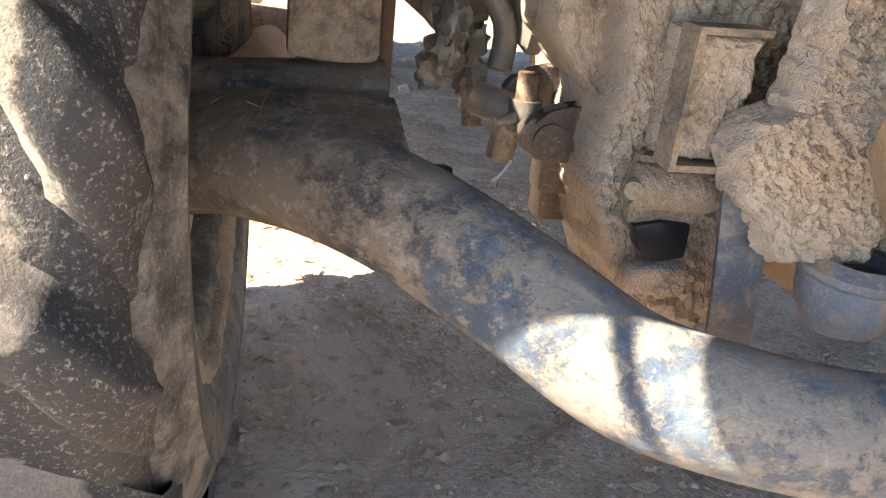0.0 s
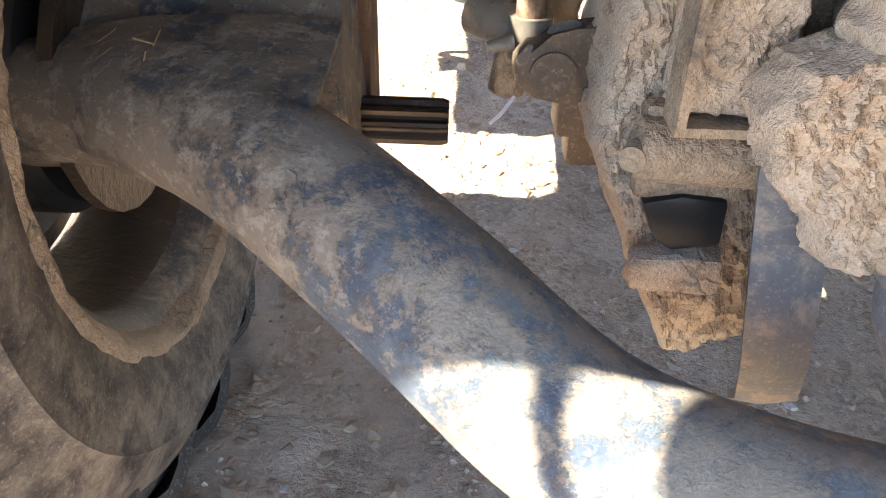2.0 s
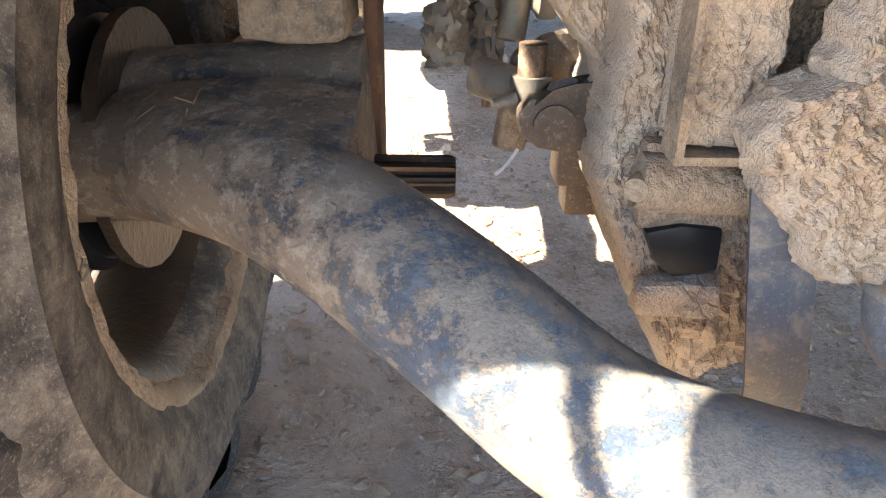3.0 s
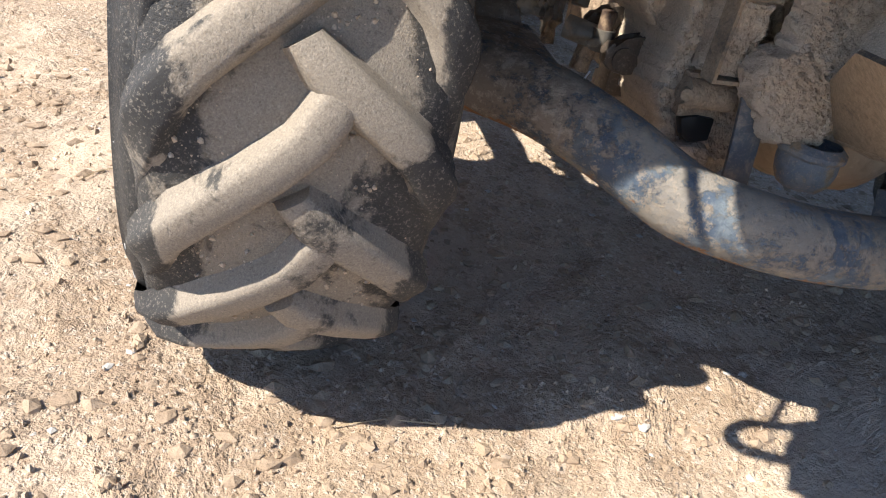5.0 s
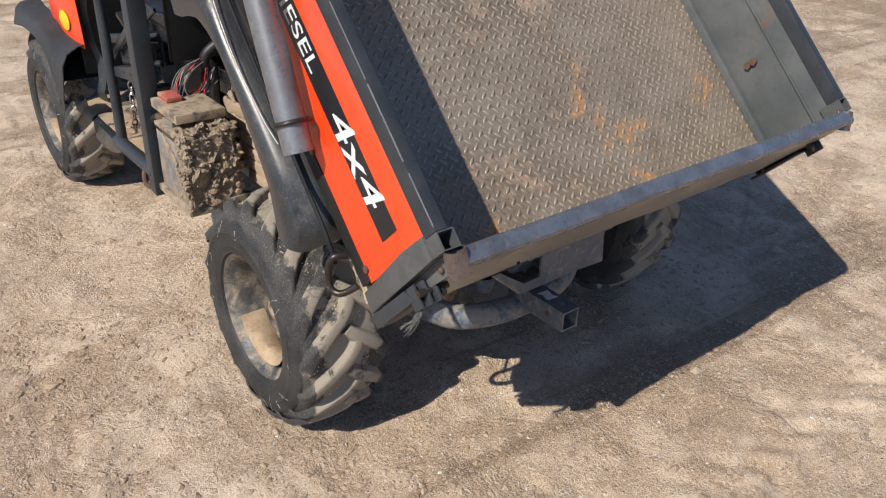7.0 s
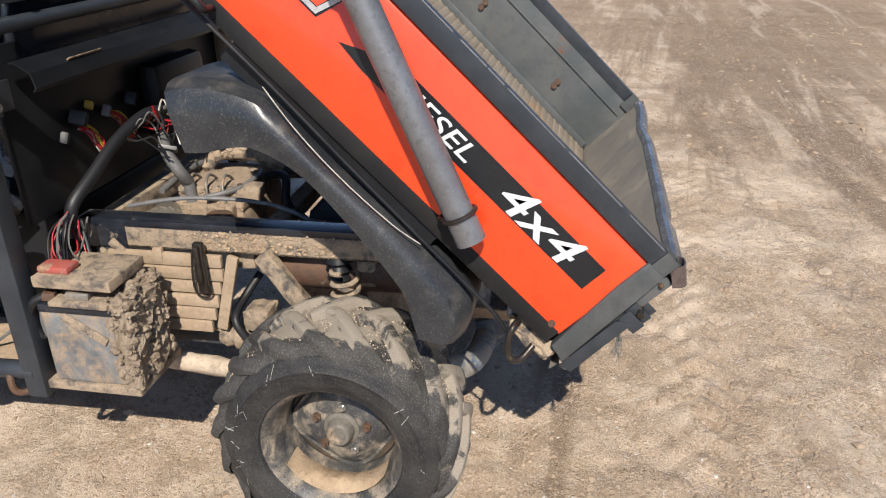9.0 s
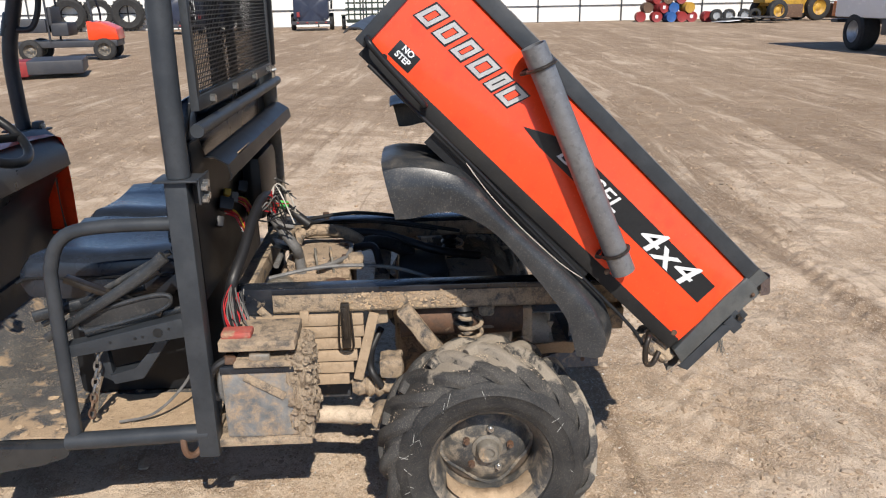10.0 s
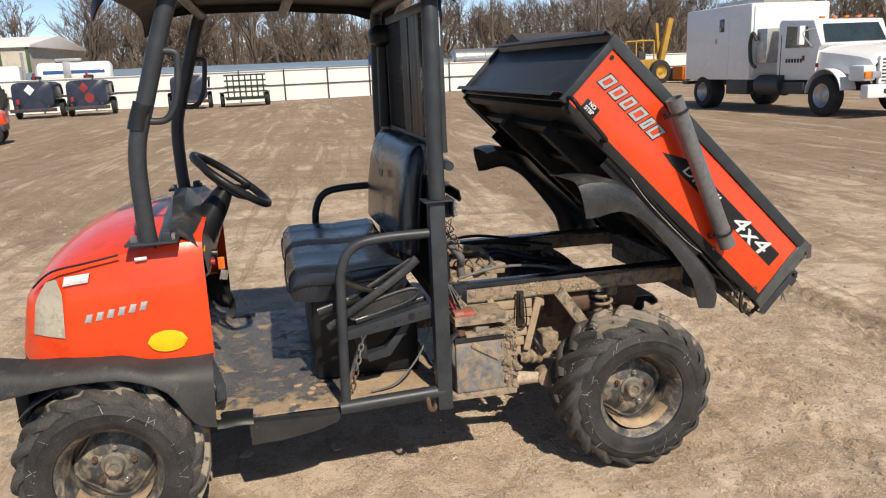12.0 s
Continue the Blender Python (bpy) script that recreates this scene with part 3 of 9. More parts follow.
def fbm(x, y, freq, octaves=3, seed=1):
    """Smooth noise on arrays, about -1 to 1."""
    total, amp = np.zeros_like(x), 1.0
    for o in range(octaves):
        fx, fy = x * freq, y * freq
        ix, iy = np.floor(fx).astype(np.int64), np.floor(fy).astype(np.int64)
        u, v = fx - ix, fy - iy
        u, v = u * u * (3 - 2 * u), v * v * (3 - 2 * v)
        a, b = lattice(ix, iy, seed + o), lattice(ix + 1, iy, seed + o)
        c, d = lattice(ix, iy + 1, seed + o), lattice(ix + 1, iy + 1, seed + o)
        total += amp * (a + (b - a) * u + (c - a) * v + (a - b - c + d) * u * v)
        freq, amp = freq * 2.03, amp * 0.5
    return total / 1.75


def ground_height(x, y):
    """Packed, rutted dirt."""
    x, y = np.asarray(x, float), np.asarray(y, float)
    d = np.hypot(x, y - 0.9)
    calm = 0.35 + 0.65 * np.clip((d - 1.0) / 2.5, 0, 1)
    fade = np.clip(1 - (d - 6) / 40, 0.1, 1)
    h = (0.020 * calm * fbm(x, y, 0.7, 3, 3) + 0.008 * fbm(x, y, 3.1, 3, 11)) * fade
    near = np.clip((d - 0.4) / 0.8, 0.35, 1)
    here = np.clip((14 - d) / 6, 0, 1)
    h += (near * 0.013 * fbm(x, y, 7.0, 4, 23) - near * 0.010 * np.maximum(0, 0.28 - np.abs(fbm(x, y, 5.0, 3, 29))) * 2 + 0.009 * np.maximum(0, fbm(x, y, 19.0, 2, 37) - 0.1)) * here
    # churned soil: ridges and crumbs in patches
    churn = np.clip((fbm(x, y, 0.9, 3, 61) + 0.10 + 0.30 * np.clip((-x - 0.5) / 1.0, 0, 1)) * 2.4, 0, 1) * near * here
    h += churn * (0.014 * np.maximum(0, fbm(x, y * 0.8, 8.5, 3, 67)) + 0.012 * np.maximum(0, fbm(x, y, 21.0, 1, 71)))
    # wheel ruts that cross the yard, with chevron prints
    for y0, k, w, dep, sd in ((-1.02, -0.108, 0.13, 0.016, 51), (-2.05, -0.10, 0.15, 0.018, 52), (-3.00, -0.09, 0.15, 0.016, 53), (0.55, 0.05, 0.14, 0.012, 54), (2.75, 0.03, 0.16, 0.014, 55)):
        line = y - y0 - k * x - 0.06 * np.sin(0.6 * x + sd) - 0.04 * fbm(x, x * 0, 0.8, 2, sd)
        away = np.clip((np.abs(x) - 0.75) / 0.4, 0, 1) if y0 > -1 else 1.0
        h -= dep * away * np.exp(-(line / w) ** 2) * (0.55 + 0.45 * np.sin(x * 46 + np.abs(line) * 60)) * np.clip((9 - d) / 3, 0, 1)
    return h


def spaced(lo, hi, step, far, grow=1.16):
    mid = list(np.arange(lo, hi + 1e-6, step))
    a, b, w = [], [], step
    while lo > -far:
        w *= grow
        lo -= w
        a.append(lo)
    w = step
    while hi < far:
        w *= grow
        hi += w
        b.append(hi)
    return np.array(a[::-1] + mid + b)


def dirt():
    """Packed dirt: two tones, damp darker soil in patches and smears, wheel tracks, grains and grit of several sizes."""
    m, n, ln, bsdf, pos, link, mapped, tex, cells, ramp, arith, mix = node_kit("packed_dirt")
    c = mix(ramp(tex(0.8, 7.0, 0.65, 0.4), 0.40, 0.60), (0.58, 0.455, 0.340), (0.43, 0.322, 0.226))
    silt = ramp(tex(2.6, 8.0, 0.66, 0.7), 0.49, 0.58)
    crumb = ramp(tex(3.4, 8.0, 0.70, 0.5), 0.47, 0.58)
    c = mix(arith("MULTIPLY", crumb, 0.62), c, (0.37, 0.270, 0.185))
    c = mix(arith("MULTIPLY", silt, 0.60), c, (0.66, 0.538, 0.418))
    c = mix(ramp(tex(14.0, 8.0, 0.72, 0.4), 0.52, 0.64, 0.0, 0.45), c, (0.36, 0.262, 0.180))
    # the traffic lanes away from the parked vehicle are damp and dark in long smears
    far = n.new("ShaderNodeVectorMath")
    far.operation = "DISTANCE"
    ln.new(pos, far.inputs[0])
    far.inputs[1].default_value = (-0.6, 0.2, 0)
    worn = ramp(far.outputs["Value"], 3.0, 9.0, -0.065, 0.03)

    def lane(length, width, turn):
        spin = n.new("ShaderNodeVectorRotate")
        spin.rotation_type = "Z_AXIS"
        spin.inputs["Angle"].default_value = -radians(turn)
        ln.new(pos, spin.inputs["Vector"])
        mp = n.new("ShaderNodeMapping")
        mp.inputs["Scale"].default_value = (1 / length, 1 / width, 1)
        ln.new(spin.outputs[0], mp.inputs["Vector"])
        return mp.outputs[0]

    for length, width, turn, dist, amount, lo, hi, tone in ((14.0, 2.2, -4, 1.0, 0.85, 0.50, 0.57, (0.200, 0.138, 0.090)), (9.0, 0.6, -5, 0.6, 0.65, 0.51, 0.57, (0.215, 0.150, 0.098)),
                                                            (8.0, 1.4, 70, 1.0, 0.65, 0.50, 0.58, (0.235, 0.165, 0.108)), (5.0, 4.0, 0, 1.2, 0.60, 0.51, 0.60, (0.240, 0.168, 0.110)),
                                                            (3.5, 0.16, -6, 0.5, 0.55, 0.51, 0.58, (0.245, 0.172, 0.114)), (2.5, 0.2, 28, 0.6, 0.45, 0.52, 0.59, (0.26, 0.184, 0.122)),
                                                            (0.9, 0.6, 30, 0.8, 0.40, 0.51, 0.60, (0.32, 0.230, 0.154))):
        st = arith("ADD", tex(1.0, 9.0, 0.66, dist, lane(length, width, turn)), worn)
        c = mix(ramp(st, lo, hi, 0.0, amount), c, tone)
    c = mix(ramp(tex(1.0, 8.0, 0.66, 0.6, lane(4.0, 0.4, -3)), 0.56, 0.63, 0.0, 0.55), c, (0.60, 0.487, 0.375))
    near_d, near_v, near_w = cells(85.0)
    fine_d, fine_v, fine_w = cells(230.0)
    loose = arith("SUBTRACT", 1.0, arith("MULTIPLY", silt, 0.75))
    for val, lo, amount, tone in ((near_v, 0.88, 0.50, (0.64, 0.54, 0.44)), (near_w, 0.80, 0.50, (0.28, 0.202, 0.140)), (fine_v, 0.74, 0.55, (0.72, 0.62, 0.51)), (fine_w, 0.72, 0.52, (0.27, 0.195, 0.135))):
        c = mix(arith("MULTIPLY", ramp(val, lo, 1.0, 0.0, amount), loose), c, tone)
    ln.new(c, bsdf.inputs["Base Color"])
    bsdf.inputs["Roughness"].default_value, bsdf.inputs["Specular IOR Level"].default_value = 0.95, 0.2
    lumps = arith("ADD", arith("MULTIPLY", tex(16.0, 7.0, 0.60), 0.8), arith("MULTIPLY", tex(75.0, 5.0, 0.78), 1.1))
    grit = arith("ADD", arith("MULTIPLY", arith("MULTIPLY", ramp(near_d, 0.42, 0.08), ramp(near_v, 0.5, 1.0)), 0.7), arith("MULTIPLY", arith("MULTIPLY", ramp(fine_d, 0.42, 0.08), ramp(fine_v, 0.4, 1.0)), 0.34))
    height = arith("ADD", arith("ADD", lumps, arith("MULTIPLY", grit, loose)), arith("MULTIPLY", arith("MULTIPLY", crumb, tex(42.0, 5.0, 0.7)), 1.6))
    height = arith("ADD", height, arith("MULTIPLY", tex(120.0, 3.0, 0.7), 0.30))
    bp = n.new("ShaderNodeBump")
    bp.inputs["Strength"].default_value, bp.inputs["Distance"].default_value = 1.0, 0.0068
    ln.new(height, bp.inputs["Height"])
    ln.new(bp.outputs[0], bsdf.inputs["Normal"])
    return m


GROUND = dirt()


def build_ground():
    xs, ys = spaced(-2.3, 2.3, 0.016, 700, 1.065), spaced(-2.1, 2.6, 0.016, 700, 1.065)
    X, Y = np.meshgrid(xs, ys)
    Z = ground_height(X, Y)
    nx, ny = len(xs), len(ys)
    idx = np.arange(nx * ny).reshape(ny, nx)
    faces = np.stack([idx[:-1, :-1], idx[:-1, 1:], idx[1:, 1:], idx[1:, :-1]], -1).reshape(-1, 4)
    me = bpy.data.meshes.new("ground")
    me.from_pydata(np.stack([X, Y, Z], -1).reshape(-1, 3).tolist(), [], faces.tolist())
    me.materials.append(GROUND)
    me.shade_smooth()
    return tagged(new("ground", me), "dry tan packed dirt yard with ruts and loose grit", "ground", kind="structure")


build_ground()


# ---- the utility vehicle ----
VEH = thing("utility_vehicle", "muddy orange and black utility vehicle with its cargo bed tipped up", "utility vehicle", (0, 0, 0))


def tyre_crown(a):
    return 0.292 - 1.0 * a * a


SHOULDER = ((0.000, 0.0), (0.030, 0.0), (0.060, 0.0), (0.085, 0.0), (0.097, 0.15), (0.1055, 0.45), (0.1095, 0.75), (0.1110, 1.0))


def tyre_skin(t):
    """Place and outward way on the tyre's section, from crown (0) to the flank (1)."""
    k = t * (len(SHOULDER) - 1)
    i = min(int(k), len(SHOULDER) - 2)
    f = k - i
    a = SHOULDER[i][0] + (SHOULDER[i + 1][0] - SHOULDER[i][0]) * f
    w = SHOULDER[i][1] + (SHOULDER[i + 1][1] - SHOULDER[i][1]) * f
    r = tyre_crown(min(a, 0.09)) - 0.008 * w - 0.030 * w * w
    return a, r, w * math.pi / 2


def lug_rings(bm, side, th0, sweep=0.40, high=0.021):
    """One tread bar from the crown over the shoulder, its end flush with the flank."""
    rings, n = [], 11
    for i in range(n):
        t = i / (n - 1)

        def at(q, h):
            a, r, w = tyre_skin(max(0.0, q))
            th = th0 + sweep * q
            if q < 0:
                a = q * 0.1
            lift = h * (1 - (0.93 * (w / 1.571) ** 0.75 if side < 0 else 0.62 * (w / 1.571)))
            a, r = a + lift * math.sin(w), r + lift * math.cos(w)
            return Vector((side * a, r * math.cos(th), r * math.sin(th)))
        s0 = (-0.27 if side < 0 else -0.06) + (1.27 if side < 0 else 1.06) * t
        q, up = at(s0, 0.0), (at(s0, 0.01) - at(s0, -0.01)).normalized()
        along = (at(s0 + 0.01, 0.0) - at(s0 - 0.01, 0.0)).normalized()
        out = along.cross(up).normalized()
        h = (at(s0, high) - q).length * (0.8 if i == 0 else 1.0)
        wb, wt = 0.0195, 0.0140
        if i == 0:
            wb, wt = wb * 0.8, wt * 0.75
        h *= 1 - 0.62 * max(0.0, (t - 0.62) / 0.38)
        wear = 0.0015 * noise.noise(Vector((t * 5, th0 * 3, side)))
        h += wear
        rings.append([bm.verts.new(q + up * hh + out * ww) for hh, ww in ((-0.004, wb + 0.003), (h * 0.16, wb - 0.002), (h * 0.72, wt + 0.0018), (h * 0.92, wt * 0.93), (h * 1.0, wt * 0.62), (h * 1.015, 0.0),
                                                                          (h * 1.0, -wt * 0.62), (h * 0.92, -wt * 0.93), (h * 0.72, -wt - 0.0018), (h * 0.16, -wb + 0.002), (-0.004, -wb - 0.003))])
    for a, b in zip(rings, rings[1:]):
        for j in range(10):
            bm.faces.new((a[j], a[j + 1], b[j + 1], b[j]))
    bm.faces.new(rings[0])
    bm.faces.new(rings[-1][::-1])


def wheel(loc, out, label):
    """A wheel about its axle. out: -1 where the outer face looks to -x."""
    bm = bmesh.new()
    o = out
    lathe(bm, [(o * a, r) for a, r in ((0.108, 0.166), (0.112, 0.172), (0.106, 0.168), (0.098, 0.157), (0.078, 0.150), (0.045, 0.142), (-0.05, 0.142), (-0.078, 0.150),
                                      (-0.098, 0.157), (-0.106, 0.168), (-0.112, 0.172), (-0.113, 0.166), (-0.102, 0.152), (-0.078, 0.146), (-0.05, 0.138),
                                      (0.043, 0.138), (0.070, 0.146), (0.088, 0.152))], 56, closed=True)
    w = part("wheel", bm, RIM, VEH, label, loc=loc)
    bm = bmesh.new()
    flank_prof = ((0.098, 0.158), (0.110, 0.170), (0.118, 0.174), (0.1205, 0.184), (0.123, 0.187), (0.1255, 0.197), (0.1275, 0.213), (0.1275, 0.226), (0.1290, 0.228), (0.1260, 0.231), (0.122, 0.244), (0.116, 0.257))
    lathe(bm, [(a, r) for a, r in flank_prof] + [tuple(tyre_skin(t)[:2]) for t in (0.86, 0.72, 0.58)]
          + [(-a, r) for a, r in [tuple(tyre_skin(t)[:2]) for t in (0.58, 0.72, 0.86)]] + [(-a, r) for a, r in flank_prof[::-1]], 72)
    part("tyre", bm, RUBBER, w, "black rubber sidewall filmed with dust")
    # thin pale grazes on the outer flank
    q = random.Random(int(loc[1] * 10) + 3)
    bm = bmesh.new()
    for k in range(22):
        th, r0, turn, far = q.uniform(0, 2 * math.pi), q.uniform(0.205, 0.232), q.uniform(-0.12, 0.12), q.uniform(0.008, 0.032)
        pts = []
        for f in (0.0, 0.5, 1.0):
            r = r0 + far * f
            a = 0.1281 - 0.20 * max(0.0, r - 0.222) - (0.10 * max(0.0, r - 0.240))
            pts.append((o * a, r * math.cos(th + turn * f), r * math.sin(th + turn * f)))
        tube(bm, pts, q.uniform(0.0004, 0.0009), 5, 2)
    graze = part("graze", bm, GRAZE, w, "thin white scrapes in the rubber", recalc=False)
    graze["kind"] = "stuff"
    bm = bmesh.new()
    prof = [(-a, r) for a, r, _ in (tyre_skin(t) for t in (0.86, 0.72, 0.58, 0.4, 0.2))] + [(a, r) for a, r, _ in (tyre_skin(t) for t in (0, 0.2, 0.4, 0.58, 0.72, 0.86))]
    lathe(bm, [(a, r + 0.0012) for a, r in prof], 96)
    part("tread", bm, TREAD, w, "black tread base with dried mud film", recalc=False)
    bm = bmesh.new()
    for i in range(17):
        th = 2 * math.pi * i / 17
        lug_rings(bm, o, th + radians(177), 0.58)
        lug_rings(bm, -o, th + radians(165.5), 0.54)
    part("tread_relief", bm, LUG, w, "worn chevron tread caked in pale dried mud", recalc=False, angle=50)
    # centre disc, lobed, with openings at the rim
    bm = bmesh.new()
    n = 60
    outer = [0.1275 + 0.0105 * math.cos(4 * 2 * math.pi * i / n + 0.6) for i in range(n)]
    prof = []
    for k, (f, a) in enumerate(((1.0, -0.010), (0.92, -0.012), (0.85, -0.006), (0.64, 0.014), (0.40, 0.016), (0.24, 0.016))):
        prof.append([Vector((o * a, outer[i] * f * math.cos(2 * math.pi * i / n), outer[i] * f * math.sin(2 * math.pi * i / n))) for i in range(n)])
    loft(bm, prof, closed=True, thick=0.004)
    part("disc", bm, RIM, w)
    part("backing", lathe(bmesh.new(), [(-o * a, r) for a, r in ((0.012, 0.133), (0.016, 0.116), (0.012, 0.108), (-0.002, 0.092))], 48), BARREL, w, "oily brown inner face of the wheel disc", recalc=False)
    bm = bmesh.new()
    lathe(bm, [(o * a, r) for a, r in ((0.010, 0.046), (0.024, 0.044), (0.027, 0.034), (0.048, 0.031), (0.054, 0.027), (0.054, 0.018), (0.048, 0.015), (0.048, 0.0005))], 28)
    part("hub", bm, ALLOY, w, "grimy round wheel hub")
    for i in range(5):
        th = 2 * math.pi * (i + 0.35) / 5
        c = Vector((o * 0.016, 0.066 * math.cos(th), 0.066 * math.sin(th)))
        bm = bmesh.new()
        cyl(bm, c, c + Vector((o * 0.014, 0, 0)), 0.0105, seg=6)
        cyl(bm, c, c + Vector((o * 0.022, 0, 0)), 0.006, seg=10)
        part("wheel_nut", bm, CHROME if i % 2 else RUSTY, w)
    part("barrel", lathe(bmesh.new(), [(-o * a, r) for a, r in ((0.097, 0.1535), (0.078, 0.1445), (0.052, 0.1365), (0.012, 0.1362), (0.012, 0.1372), (0.052, 0.1376), (0.078, 0.1456), (0.097, 0.1545))], 64, closed=True), BARREL, w, "glossy dark brown rim barrel")
    # brake drum on the inner side
    bm = bmesh.new()
    lathe(bm, [(o * a, r) for a, r in ((0.004, 0.001), (-0.004, 0.090), (-0.014, 0.088), (-0.062, 0.088), (-0.070, 0.080), (-0.072, 0.05), (-0.09, 0.046), (-0.092, 0.001))], 40)
    part("brake_drum", bm, BLACK_PLASTIC, w, "dull dark brake drum")
    part("lip_mud", rough_up(lathe(bmesh.new(), [(-o * a, r) for a, r in ((0.104, 0.158), (0.116, 0.163), (0.120, 0.170), (0.119, 0.176), (0.112, 0.178))], 120), 0.0028, 70, seed=loc[1]), BROWN_MUD, w, "tan mud dried along the inner rim lip")
    # mud dried inside the rim
    bm = bmesh.new()
    for s in (o,):
        rows = []
        for k in range(25):
            th = radians(-150 + 120 * k / 24)
            hgt = 0.026 * math.sin(math.pi * k / 24) * (1 + 0.35 * noise.noise(Vector((k * 0.5, s, loc[1]))))
            rows.append([(s * a, (0.1385 - hgt * f) * math.cos(th), (0.1385 - hgt * f) * math.sin(th)) for a, f in ((0.094, 0.0), (0.088, 0.6), (0.074, 1.0), (0.055, 0.9), (0.030, 0.4), (0.020, 0.0))])
        loft(bm, rows)
    part("rim_mud", rough_up(bm, 0.002, 60), TAN_MUD, w, "dried mud packed inside the rim")
    return w


HUB_X, REAR_Z = 0.568, 0.299


def tread_crumbs(w, count, seed):
    """Dried crumbs of earth that cling to the tread base and the bars."""
    q = random.Random(seed)
    bm = bmesh.new()
    for k in range(count):
        a, th = q.uniform(-0.095, 0.095), q.uniform(0, 2 * math.pi)
        if noise.noise(Vector((a * 22, math.cos(th) * 5, math.sin(th) * 5 + seed))) < -0.05:
            continue
        r = tyre_crown(min(abs(a), 0.09)) + 0.0012 - 0.9 * max(0.0, abs(a) - 0.085)
        s = 0.0006 + 0.0022 * q.random() ** 4
        c = Vector((a, r * math.cos(th), r * math.sin(th)))
        g = bmesh.ops.create_icosphere(bm, subdivisions=1, radius=s, matrix=Matrix.Translation(c))
        for v in g["verts"]:
            v.co = c + (v.co - c) * q.uniform(0.6, 1.25)
    ob = part("mud_crumbs", bm, MUD, w, recalc=False)
    ob["kind"] = "stuff"


for x, y, out in ((-HUB_X + 0.012, 0.0, -1), (HUB_X + 0.045, 0.0, 1), (-HUB_X, 1.907, -1), (HUB_X, 1.907, 1)):
    rolled = wheel((x, y, REAR_Z if y < 1 else 0.296), out, "mud-spattered off-road wheel with chevron tread")
    if x < 0:
        tread_crumbs(rolled, 5200 if y < 1 else 900, 5 + int(y))

# ---- tipped cargo bed: local axes are x across, y up along the floor, z away from the floor ----
BEDM = Matrix.Translation((0, -0.527, 0.606)) @ Matrix.Rotation(radians(44.6), 4, "X")
BL, BR, LEN, HIGH = -0.641, 0.715, 1.18, 0.288


def bedpart(name, bm, mat, parent, label="", **k):
    return part(name, bm, mat, parent, label, m=BEDM, **k)


bm = bmesh.new()
span(bm, (BL + 0.02, 0.012, 0.028), (BR - 0.02, LEN - 0.014, 0.036))
BED = bedpart("cargo_bed", bm, PLATE, VEH, "tipped steel cargo bed, orange outside with a worn chequer-plate floor")
bm = bmesh.new()
rnd = random.Random(4)
STEP = 0.0285
for i in range(int((BR - BL - 0.07) / STEP * 2)):
    for j in range(int((LEN - 0.06) / STEP * 2)):
        if (i + j) % 2:
            continue
        c = Vector((BL + 0.040 + STEP / 2 * i, 0.032 + STEP / 2 * j, 0.036))
        w = radians(45 if i % 2 else -45)
        ax, ay = Vector((math.cos(w), math.sin(w), 0)), Vector((-math.sin(w), math.cos(w), 0))
        pts = [c + ax * (0.0112 * math.cos(q)) + ay * (0.0040 * math.sin(q)) for q in (math.pi * k / 4 for k in range(8))]
        vs = [bm.verts.new(p) for p in pts]
        top = [bm.verts.new(c + (p - c) * 0.6 + Vector((0, 0, 0.0022))) for p in pts]
        bm.faces.new(top)
        for k in range(8):
            bm.faces.new((vs[k], vs[(k + 1) % 8], top[(k + 1) % 8], top[k]))
chq = bedpart("chequer_pattern", bm, PLATE_TOP, BED, "raised lozenges of the chequer plate", recalc=False)
chq["kind"] = "stuff"

